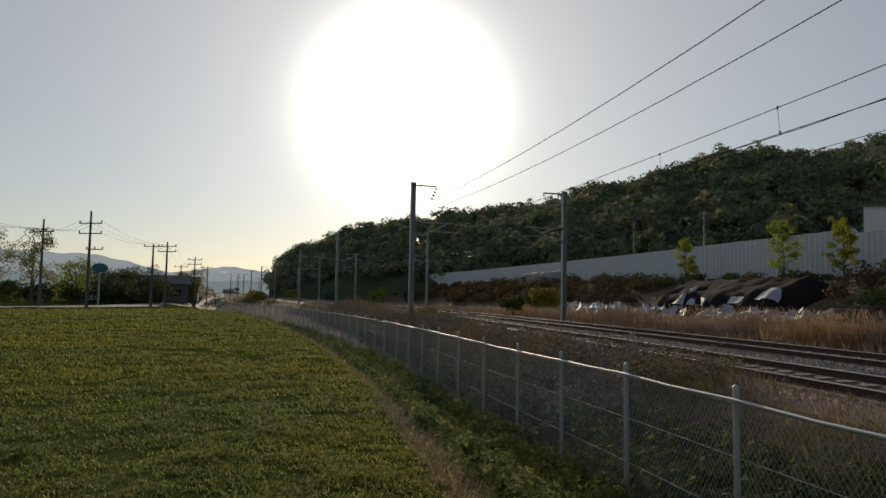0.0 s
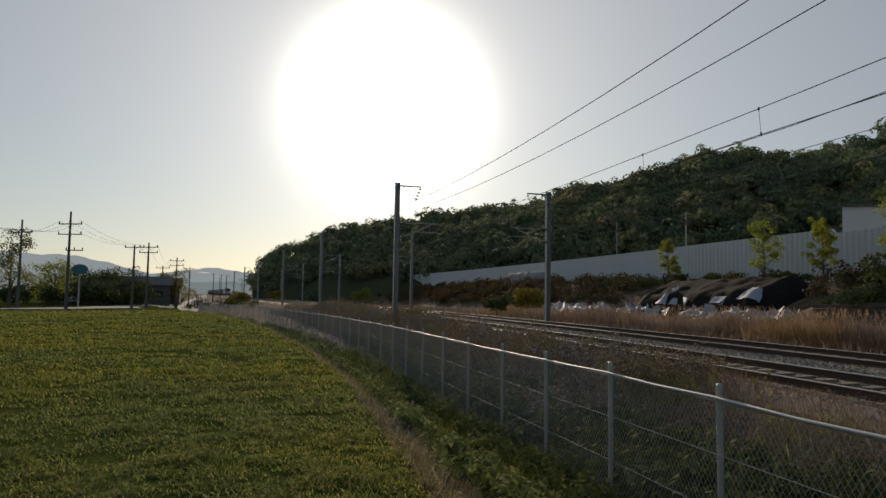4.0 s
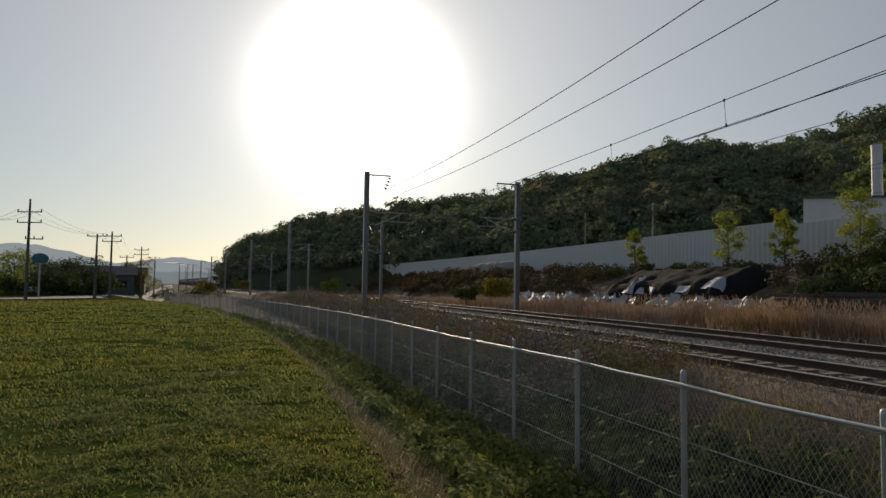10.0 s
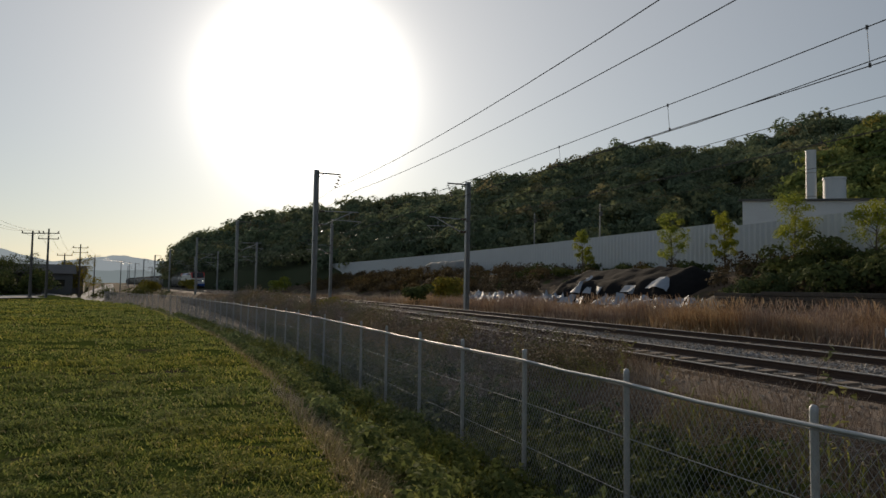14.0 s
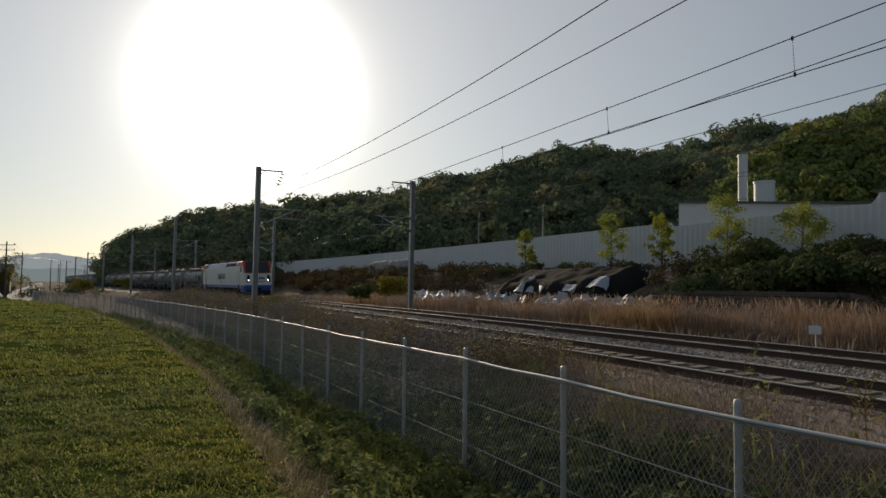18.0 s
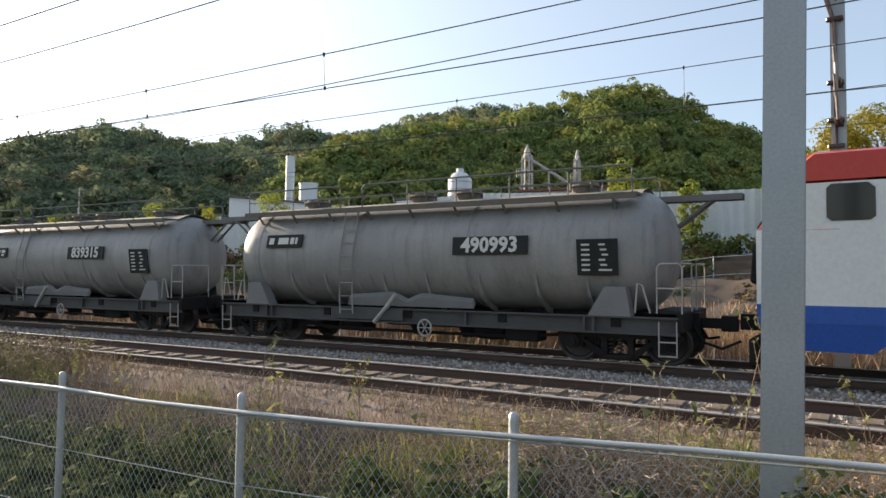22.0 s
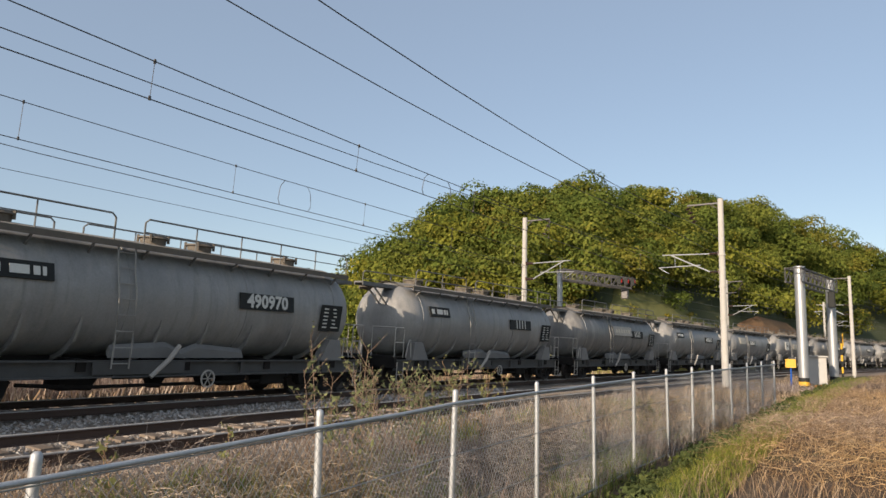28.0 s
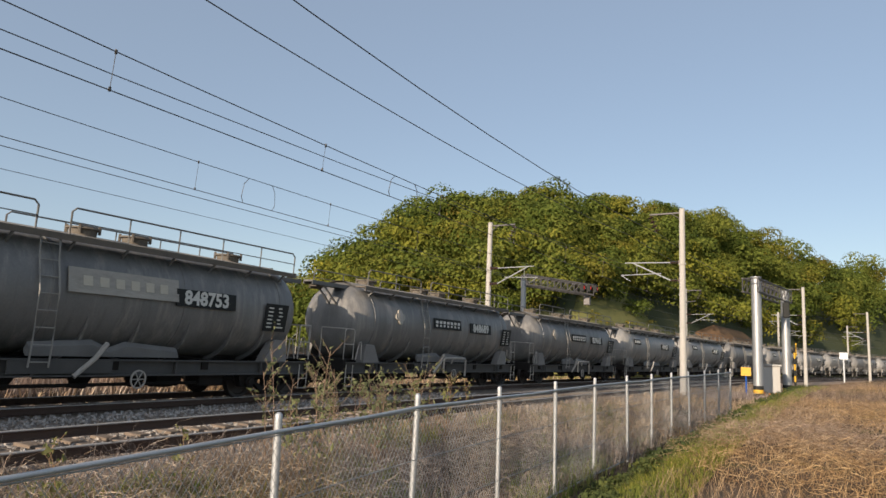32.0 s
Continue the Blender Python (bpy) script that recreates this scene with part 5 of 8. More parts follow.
def build_mast(side, mat, label):
    """A mast at the origin; side +1: the track lies toward +y. Heights above the rail."""
    t = thing("catenary_mast", label, "mast", "masts of the overhead line")
    bm = bmesh.new()
    if mat == "concrete_pole":
        bm_rod(bm, (0, 0, -1.2), (0, 0, 8.75), 0.17, 14, 0.13)
        for z in (1.5, 3.0, 4.5, 6.0):
            bm_rod(bm, (0, 0, z), (0, 0, z + 0.08), 0.175, 14)
    else:
        h_beam(bm, 9.95, 0.30, 0.30)
        bm_box(bm, (0, 0, 4.975), (0.27, 0.012, 9.9))
        bmesh.ops.translate(bm, verts=bm.verts, vec=(0, 0, -1.2))
    part("shaft", bm, M[mat], t)
    s = side
    bm = bmesh.new()
    bm_rod(bm, (0, 0, 8.55), (0, s * 1.55, 8.55), 0.05, 6)
    bm_rod(bm, (0, 0, 8.2), (0, s * 0.5, 8.52), 0.02, 5)
    part("feeder_arm", bm, M["mast_dark"], t, "steel arm for the feeder wire")
    bm = bmesh.new()
    insul_string(bm, (0, s * 1.55, 8.5), (0, s * 1.2, 7.62), 0.15, 4)
    part("feeder_insulator", bm, M["insul"], t, "dark stacked disc insulator")
    # hinged bracket: top tube, strut, registration arm
    y1 = s * 2.5
    bm = bmesh.new()
    bm_path(bm, [(0, s * 0.55, 6.12), (0, y1 + s * 0.3, 6.17)], 0.03, 6)
    bm_path(bm, [(0, s * 0.55, 5.25), (0, y1 - s * 0.1, 6.15)], 0.035, 6)
    bm_path(bm, [(0, s * 1.0, 5.6), (0, y1 + s * 0.5, 5.55)], 0.025, 6)
    bm_path(bm, [(0, y1 + s * 0.5, 5.55), (0, y1 + s * 0.02, 5.25)], 0.015, 5)
    bm_path(bm, [(0, y1 - s * 0.3, 6.05), (0, y1 - s * 0.3, 5.56)], 0.012, 5)
    part("bracket", bm, M["galv"], t, "hinged cantilever bracket")
    for z in (6.12, 5.25):
        bm = bmesh.new()
        insul_string(bm, (0, s * 0.14, z), (0, s * 0.58, z), 0.08, 5)
        bm_box(bm, (0, s * 0.14, z), (0.2, 0.06, 0.2))
        part("insulator", bm, M["insul"], t, "brown porcelain insulator")
    bm = bmesh.new()
    bm_rod(bm, (0, 0, 4.2), (0, -s * 0.6, 4.25), 0.02, 5)
    part("side_arm", bm, M["mast_dark"], t)
    return t


protoN = build_mast(1, "mast", "grey steel catenary mast beside the near track")
protoF = build_mast(-1, "mast", "grey steel catenary mast beyond the far track")
protoP = build_mast(1, "concrete_pole", "pale round catenary mast beside the near track")
protoQ = build_mast(-1, "concrete_pole", "pale round catenary mast beyond the far track")
for lst, q, pr, pr2 in ((NEAR_S, 7.5, protoN, protoP), (FAR_S, 18.1, protoF, protoQ)):
    for s in lst:
        use = pr2 if s > 20 else pr
        m = at_line(s, q, 0)
        if s == -0.6:      # the mast nearest the camera leans a little
            m = Matrix.Translation((-0.32, 6.2, 0)) @ Matrix.Rotation(radians(0.9), 4, "Y")
        if s == 225:
            pr2.matrix_world = m
        elif s == lst[0]:
            pr.matrix_world = m
        else:
            o = copy_thing(use, m)
            if s == 0.2:
                bm = bmesh.new()
                bm_path(bm, [(-0.42, -0.3, 8.9), (-0.24, -0.24, 8.2), (-0.06, -0.2, 7.5), (-0.05, -0.2, 6.0), (-0.06, -0.2, 4.7)], 0.05, 6)
                part("cable", bm, M["insul"], o, "dark feeder cable clamped to the mast")
                for z in (4.72, 5.3, 6.15, 7.6, 8.3):
                    bm = bmesh.new()
                    bm_box(bm, (-0.05 - (0.2 if z > 8 else 0), -0.2, z), (0.34, 0.14, 0.09), None, 0.02)
                    part("cable_clamp", bm, M["insul"], o, "dark cable clamp")
protoQ.matrix_world = at_line(255, 18.1, 0)


# ---- overhead wires ----
def between(a, b, q, u, z):
    """A point on the straight line between two masts' brackets."""
    p = P(a, q).lerp(P(b, q), u)
    p.z = z
    return p


def span_wire(name, label, q, posts, z_post, z_mid, r=0.009, stagger=0.0, steps=10, chord=False):
    """chord: straight from mast to mast, pulled outward by the stagger; else along the curve."""
    bm = bmesh.new()
    pts = []
    for i, (a, b) in enumerate(zip(posts, posts[1:])):
        for k in range(steps):
            u = k / steps
            z = z_mid + (z_post - z_mid) * (2 * u - 1) ** 2
            pts.append(between(a, b, q + stagger, u, z) if chord else P(a + (b - a) * u, q, z))
    bm_path(bm, pts, r, 5)
    return tagged(part(name, bm, M["wire"]), label, "wire", "overhead wires of the line")


for q, posts, zc, zp, zm, first, back, gap in ((QN, NEAR_S, 5.03, 5.8, 5.55, 3.12, 7.23, 4.92), (QF, FAR_S, 5.22, 6.1, 5.93, 2.45, 2.69, 5.3)):
    span_wire("contact_wire", "dark contact wire over the track", q, posts, zc + 0.02, zc, 0.010, 0.25, 8, True)
    span_wire("messenger_wire", "dark messenger wire above the contact wire", q, posts, zp, zm, 0.010, 0.2, 8, True)
    # droppers
    for i, (a, b) in enumerate(zip(posts, posts[1:])):
        if not -130 < a < 120:
            continue
        along = [a + first + gap * k for k in range(9)] if b > 5 else [b - back - gap * k for k in range(9)]
        for s in along:
            if not a + 1.5 < s < b - 1.5:
                continue
            u = (s - a) / (b - a)
            top = between(a, b, q + 0.2, u, zm + (zp - zm) * (2 * u - 1) ** 2)
            foot = between(a, b, q + 0.25, u, zc)
            bm = bmesh.new()
            bm_rod(bm, top, foot, 0.006, 4)
            bm_box(bm, foot + Vector((0, 0, 0.02)), (0.03, 0.03, 0.07))
            bm_box(bm, top, (0.03, 0.03, 0.07))
            tagged(part("dropper", bm, M["wire"]), "thin dropper between messenger and contact wire", "dropper", "droppers of the overhead line")
        if a > 0 and a < 5 or -1 < a < 0:
            # bowed electrical jumpers
            for s, side in ((15.0, -1), (15.9, 1)):
                u = (s - a) / (b - a)
                top = between(a, b, q + 0.2, u, zm + (zp - zm) * (2 * u - 1) ** 2)
                foot = between(a, b, q + 0.25, u + side * 0.003, zc)
                mid = top.lerp(foot, 0.5) + Vector((0.13 * side, 0, -0.02))
                bm = bmesh.new()
                bm_path(bm, [top, top.lerp(mid, 0.55) + Vector((0.05 * side, 0, 0.03)), mid, mid.lerp(foot, 0.5) + Vector((0.06 * side, 0, -0.02)), foot], 0.009, 4)
                tagged(part("jumper", bm, M["wire"]), "bowed jumper cable between the overhead wires", "jumper", "jumpers of the overhead line")
span_wire("feeder_wire", "heavy dark feeder wire on the mast arms", 8.65, NEAR_S, 7.6, 7.25, 0.013)
span_wire("feeder_wire", "heavy dark feeder wire beside the masts", 10.1, NEAR_S, 7.6, 7.25, 0.013)
span_wire("return_wire", "thin return wire beyond the far track", 18.6, FAR_S, 5.3, 5.45, 0.008)
for q, pts in ((QN + 0.05, [(-44, 5.0), (-12, 5.06), (-0.1, 5.23), (7.5, 5.32), (13.2, 5.42), (20, 5.58), (36, 6.0)]), (QF + 0.05, [(-30, 5.2), (0, 5.18), (8.4, 5.06), (19, 5.08), (36, 5.15)])):
    bm = bmesh.new()
    bm_path(bm, [P(a_, q, b_) for a_, b_ in pts], 0.009, 5)
    tagged(part("anchor_wire", bm, M["wire"]), "dark anchoring wire rising beside the contact wire", "wire", "overhead wires of the line")


# ---- wooded hills ----
RIDGE_L = [(-92.3, 0.2), (-91.6, 1.75), (-91.2, 3.05), (-90.5, 3.5), (-89.4, 4.1), (-87.6, 4.9), (-85.8, 5.55), (-83, 6.2), (-80.6, 6.6), (-78.2, 6.9), (-74.9, 7.4), (-72.6, 7.7), (-69.5, 8.1), (-65.6, 9.4), (-62.5, 9.95), (-59, 10.8), (-55.6, 11.6), (-52.8, 11.8), (-50, 11.45), (-47.2, 11.85), (-44.6, 12.35), (-40.6, 12.9), (-38.5, 12.5), (-35.5, 13.0), (-33.3, 13.7), (-31, 14.6), (-29, 15.0), (-26.3, 15.35), (-23.7, 15.0), (-20, 13.5), (-14, 11), (-6, 8), (4, 5), (30, 4)]
# a nearer spur, behind the factory
RIDGE_N = [(-45, 4.5), (-43.6, 7.0), (-42.8, 8.8), (-41, 10.3), (-39.3, 11.5), (-37.7, 12.4), (-35.5, 12.8), (-32.7, 13.4), (-29.6, 14.2), (-26, 14.5), (-24, 15.1), (-20.6, 15.4), (-19, 15.85), (-17.2, 16.8), (-15, 17.1), (-13.1, 16.65), (-10, 15.6), (-7.5, 13.9), (-3.5, 12.3), (-0.5, 10.8), (4, 8.5), (12, 6), (24, 4.5)]
DIST_N = [(-45, 128), (-30, 150), (-15, 170), (24, 190)]
DIST_L = [(-93, 285), (-86, 250), (-68, 210), (-45, 215), (-15, 250), (30, 260)]
RIDGE_R = [(50, 2), (53, 5.0), (56, 8.2), (59.4, 11.2), (64, 13.8), (72, 14.4), (81.4, 13.5), (86.6, 12.2), (89.8, 9.6), (93.6, 7.8), (97.7, 7.1), (112, 5)]
DIST_R = [(50, 95), (60, 80), (75, 86), (80, 99), (85, 118), (90, 148), (95, 190), (98, 225), (112, 330)]
EYE_Z = 1.4


def hill(name, label, ridge, dist, base, crown, mat, foot_z, a0, a1, da, nr):
    """A slope that climbs from base to the ridge; crown is how far trees stand over it."""
    az = list(np.arange(a0, a1 + 0.01, da))
    vs, fs = [], []
    for a in az:
        d = lut(dist, a)
        zr = EYE_Z + d * math.tan(radians(lut(ridge, a))) - crown
        b = lut(base, a)
        for k in range(nr + 4):
            u = k / nr
            r = b + (d - b) * u
            z = foot_z + (max(zr, foot_z) - foot_z) * (u ** 0.9 if u <= 1 else 1 - (u - 1) * 0.8)
            if k == 0:
                z = foot_z - 6
            z += 0.02 * (d - b) * fbm(a * 0.12, u * 3, 3) * min(1, 3 * u) * (1 if u < 0.95 else 0.2)
            vs.append((r * math.sin(radians(a)), r * math.cos(radians(a)), z))
    n = nr + 4
    for i in range(len(az) - 1):
        for k in range(n - 1):
            fs.append((i * n + k, (i + 1) * n + k, (i + 1) * n + k + 1, i * n + k + 1))
    tagged(new(name, raw_mesh(name, vs, fs, mat, True)), label, "hill", kind="structure")

    def surf(a, u):
        i = min(len(az) - 2, max(0, int((a - a0) / da)))
        k = min(n - 2, max(0, int(u * nr)))
        fa, fu = (a - a0) / da - i, u * nr - k
        g = [Vector(vs[j]) for j in (i * n + k, (i + 1) * n + k, (i + 1) * n + k + 1, i * n + k + 1)]
        return g[0].lerp(g[1], fa).lerp(g[3].lerp(g[2], fa), fu)
    return surf


def leaf_cloud(rng, n, rx, rz, size, lumps=7):
    """A crown as many small tilted leaf clumps on several lobes: arrays of triangles about the origin."""
    c = rng.normal(0, 0.36, (lumps, 3)) * (rx, rx, rz * 0.8)
    k = rng.integers(0, lumps, n)
    d = rng.normal(0, 1, (n, 3))
    d /= np.linalg.norm(d, axis=1)[:, None]
    d[:, 2] = np.where(d[:, 2] < -0.3, -d[:, 2], d[:, 2])
    rad = 0.55 * (0.8 + 0.28 * rng.random(n))
    p = c[k] + d * rad[:, None] * (rx, rx, rz)
    nrm = d + rng.normal(0, 0.26, (n, 3))
    nrm /= np.linalg.norm(nrm, axis=1)[:, None]
    t = np.cross(nrm, rng.normal(0, 1, (n, 3)))
    t /= np.linalg.norm(t, axis=1)[:, None]
    b = np.cross(nrm, t)
    s = size * (0.6 + 0.8 * rng.random(n))[:, None]
    return np.stack([p - t * s * 1.2 - b * s * 0.7, p + t * s * 1.2 - b * s * 0.6, p + t * s * 0.2 + b * s * 1.25], 1)


def woods(name, label, places, mat, seed, n=90, kinds=6, leaf=0.16, aspect=0.8):
    """One joined mesh of many tree crowns. places: (position of the crown's middle, radius)."""
    rng = np.random.default_rng(seed)
    tpl = [leaf_cloud(rng, n, 1.0, aspect, leaf) for _ in range(kinds)]
    out = []
    for p, r in places:
        q = tpl[rng.integers(kinds)]
        a = rng.random() * 6.283
        ca, sa_ = math.cos(a), math.sin(a)
        x = q[..., 0] * ca - q[..., 1] * sa_
        y = q[..., 0] * sa_ + q[..., 1] * ca
        out.append(np.stack([x * r + p[0], y * r + p[1], q[..., 2] * r + p[2]], -1))
    v = np.concatenate(out).reshape(-1, 3)
    nq = len(v) // 3
    me = bpy.data.meshes.new(name)
    me.vertices.add(len(v))
    me.vertices.foreach_set("co", v.astype(np.float32).ravel())
    me.loops.add(nq * 3)
    me.loops.foreach_set("vertex_index", np.arange(nq * 3, dtype=np.int32))
    me.polygons.add(nq)
    me.polygons.foreach_set("loop_start", np.arange(0, nq * 3, 3, dtype=np.int32))
    me.update(calc_edges=True)
    tint = me.attributes.new("tint", "FLOAT", "POINT")
    each = np.repeat(np.clip(rng.beta(2.0, 2.2, len(places)) + rng.normal(0, 0.06, len(places)), 0, 1), n * 3)
    tint.data.foreach_set("value", each.astype(np.float32))
    me.materials.append(mat)
    return tagged(new(name, me), label, "woods", kind="stuff")


BASE_L = [(-93, 225), (-86, 185), (-70, 130), (-45, 110), (0, 100), (30, 100)]
surfL = hill("hill_west", "steep wooded hillside behind the factory", RIDGE_L, DIST_L, BASE_L, 5.6, M["forest_floor"], 3.0, -92.2, 29.8, 0.5, 16)
surfN = hill("hill_spur", "nearer wooded spur above the factory", RIDGE_N, DIST_N, [(-45, 104), (-15, 100), (24, 108)], 4.8, M["forest_floor"], 3.0, -45, 24, 0.5, 14)
BASE_R = [(50, 70), (60, 58), (75, 60), (80, 71), (85, 89), (90, 118), (95, 158), (98, 192), (112, 300)]
surfR = hill("hill_east", "low wooded hill beside the line", RIDGE_R, DIST_R, BASE_R, 6.2, M["forest_floor"], 1.5, 50, 112, 1.0, 12)
rng = np.random.default_rng(5)
for surf_, num_, a0_, a1_, rmin, rmax, nm_, lb_, mt_, sd_ in ((surfL, 3900, -92.0, 20.0, 1.9, 3.9, "wooded_hillside", "dense spring woods on the far hillside", "leaf_hill", 11), (surfN, 1700, -44.6, 23.0, 1.6, 3.2, "wooded_spur", "sunlit spring woods on the nearer spur", "leaf_spur", 13)):
    pl = []
    for i in range(num_):
        a = a0_ + (a1_ - a0_) * rng.random()
        u = rng.random() ** 0.62 * 1.02
        p = surf_(a, u)
        r = rmin + (rmax - rmin) * rng.random()
        pl.append(((p.x, p.y, p.z + r * (0.5 + 0.6 * rng.random())), r))
    woods(nm_, lb_, pl, M[mt_], sd_, 190, 8, 0.1, 0.9)
pl = []
for i in range(560):
    a = 51 + 60 * rng.random()
    u = rng.random() ** 0.7 * 1.02
    if 73.5 < a < 84.5 and u < 0.16:
        continue
    p = surfR(a, u)
    r = (2.0 + 1.9 * rng.random()) * (1 + max(0, a - 80) * 0.025)
    pl.append(((p.x, p.y, p.z + r * (0.6 + 0.5 * rng.random())), r))
woods("wooded_knoll", "yellow-green spring trees on the low hill", pl, M["leaf_knoll"], 12, 1000, 8, 0.04)

# grassy foot of the low hill, with a bank of bare orange soil
RIDGE_S = [(70, 0.8), (73, 3.4), (76, 5.2), (79, 4.9), (82, 3.6), (85, 2.4), (88, 1.0)]
hill("grassy_slope", "yellow-green grassy slope at the hill's foot", RIDGE_S, [(66, 64), (76, 70), (80, 80), (85, 97), (90, 126), (95, 166), (100, 215)], [(66, 52), (76, 56), (80, 66), (85, 83), (90, 111), (95, 150), (100, 198)], 0.0, M["slope_grass"], 0.2, 70, 88, 1.0, 8)
hill("soil_slope", "bank of bare orange soil below the slope", [(82, 0.6), (84.5, 2.3), (86, 2.9), (88, 2.4), (90, 0.8)], [(82, 82), (87, 101), (92, 135)], [(82, 78), (87, 96), (92, 130)], 0.0, M["soil_orange"], 0.2, 82, 90, 1.0, 6)
pl = []
for i in range(420):
    a, u = 71 + 18 * rng.random(), rng.random()
    d = lut([(70, 54), (76, 57), (80, 67), (85, 84), (90, 112)], a) + 15 * u
    e = lut(RIDGE_S, min(a, 88)) * u
    rr = 0.35 + 0.6 * rng.random()
    pl.append(((d * math.sin(radians(a)), d * math.cos(radians(a)), EYE_Z * u + 0.2 * (1 - u) + d * math.tan(radians(e)) + rr * 0.3), rr))
woods("slope_scrub", "low yellow-green scrub on the grassy slope", pl, M["leaf_spring"], 14, 130, 6, 0.1)

# ---- factory wall ----
WALL_TOP = [(-247, 6.08), (-195, 6.6), (-130, 6.8), (-96, 7.1), (-74, 7.34), (-62, 7.5), (-46.5, 7.6), (-46.4, 7.22), (-34.7, 7.44), (-29, 7.5), (-28.8, 8.15), (-22, 8.44), (-7, 7.7), (14, 7.6)]
bm = bmesh.new()
WALL_Q = 45.0
ss = list(np.arange(-247, 14, 0.28))
n = len(ss)
va = []
for i, s in enumerate(ss):
    o = 0.06 if i % 2 else 0.0
    va.append([bm.verts.new(P(s, WALL_Q + o + t, z)) for t, z in ((0, lut([(-247, 0.5), (-130, 2.4)], s)), (0, lut(WALL_TOP, s)), (0.06, lut(WALL_TOP, s)), (0.06, lut([(-247, 0.5), (-130, 2.4)], s)))])
for a, b in zip(va, va[1:]):
    for k in range(4):
        bm.faces.new((a[k], a[(k + 1) % 4], b[(k + 1) % 4], b[k]))
tagged(part("factory_wall", bm, M["sheet"]), "long white corrugated sheet-metal boundary wall", "wall", kind="structure")


# ---- grass and weeds: joined thin blades ----
def ribbon_mesh(name, label, cat, base, h, w, ang, lean, mat, droop=None):
    """Blades that bend over: base (n,3), height, width, direction, lean (share of height)."""
    n = len(base)
    d = np.stack([np.cos(ang), np.sin(ang), 0 * ang], -1)
    side = np.stack([-np.sin(ang + 0.6), np.cos(ang + 0.6), 0 * ang], -1) * (w / 2)[:, None]
    up = np.array([0, 0, 1.0])
    p1 = base + d * (h * lean * 0.35)[:, None] + up * (h * 0.6)[:, None]
    dz = h * (1 - 0.35 * lean) if droop is None else h * droop
    p2 = base + d * (h * lean)[:, None] + up * dz[:, None]
    v = np.stack([base - side, base + side, p1 + side * 0.75, p1 - side * 0.75, p2], 1).reshape(-1, 3)
    k = np.arange(n)[:, None] * 5
    loops = np.concatenate([k + [0, 1, 2, 3], k + [3, 2, 4]], 1).ravel().astype(np.int32)
    starts = (np.arange(n)[:, None] * 7 + [0, 4]).ravel().astype(np.int32)
    me = bpy.data.meshes.new(name)
    me.vertices.add(len(v))
    me.vertices.foreach_set("co", v.astype(np.float32).ravel())
    me.loops.add(len(loops))
    me.loops.foreach_set("vertex_index", loops)
    me.polygons.add(2 * n)
    me.polygons.foreach_set("loop_start", starts)
    me.update(calc_edges=True)
    me.materials.append(mat)
    return tagged(new(name, me), label, cat, kind="stuff")


def on_ground(xy):
    return np.array([(x, y, ground_z(x, y)) for x, y in xy])


def line_points(rng, n, s0, s1, q0, q1, near=None, ditch=False):
    """n random places in a strip of the line; near: pulls them toward s = near; ditch: q counts from the ditch edge."""
    s = s0 + (s1 - s0) * rng.random(n)
    if near is not None:
        s = near + (s - near) * rng.random(n) ** 0.6
    q = q0 + (q1 - q0) * rng.random(n)
    if ditch:
        q = q + np.array([ditch_edge(a) for a in s])
    return np.array([tuple(P(a, b))[:2] for a, b in zip(s, q)])


rg = np.random.default_rng(21)


# the green field ahead of the first view
n = 320000
r = 4.0 * (75 / 4.0) ** (rg.random(n) ** 1.15)
a = np.radians(-125 + 68 * rg.random(n))
xy = np.stack([r * np.sin(a), r * np.cos(a)], -1)
sq = np.array([to_line(x, y) for x, y in xy])
edge = np.minimum(np.interp(sq[:, 0], [a_ for a_, _ in DITCH], [b_ for _, b_ in DITCH]) + 0.55, np.interp(sq[:, 0], [0, 4], [1.6, -2.0]))
keep = sq[:, 1] < edge + rg.normal(0, 0.25, n)
xy, r = xy[keep], r[keep]
kk = np.array([fbm(x * 1.4, y * 1.4, 2.0, 5) + 0.35 * fbm(x * 0.25, y * 0.25, 8.0, 3) for x, y in xy])
keep = kk + rg.normal(0, 0.16, len(xy)) > -0.24
xy, r, kk = xy[keep], r[keep], kk[keep]
n = len(xy)
hh = (0.025 + 0.04 * rg.random(n) + 0.11 * np.clip(kk, 0, 1) ** 1.3) * (1 + 0.006 * r)
ribbon_mesh("field_grass", "short green spring grass of the field", "grass", on_ground(xy), hh, 0.006 + 0.0012 * r, rg.random(n) * 6.283, 0.5 + 1.3 * rg.random(n), M["blade"])

# pale dry fringe on the field's edge and down the ditch side
xy = line_points(rg, 2400, -62, 1, 0.15, 0.6, -3, True)
n = len(xy)
ribbon_mesh("dry_fringe", "pale dry grass along the ditch edge", "grass", on_ground(xy), 0.08 + 0.16 * rg.random(n), 0.008 + 0.004 * rg.random(n), rg.random(n) * 6.283, 0.5 + 1.0 * rg.random(n), M["tuft"])

xy = line_points(rg, 2300, -11, -2, 0.1, 0.75, -6, True)
n = len(xy)
ribbon_mesh("dry_tufts", "withered pale tufts at the field's corner", "grass", on_ground(xy), 0.06 + 0.2 * rg.random(n), 0.005 + 0.004 * rg.random(n), rg.random(n) * 6.283, 0.5 + 1.2 * rg.random(n), M["tuft"])
# dark weeds in the ditch
def fence_q(s):
    return to_line(P(s, 4.0).x, lut(FENCE_Y, P(s, 4.0).x))[1]


pl = []
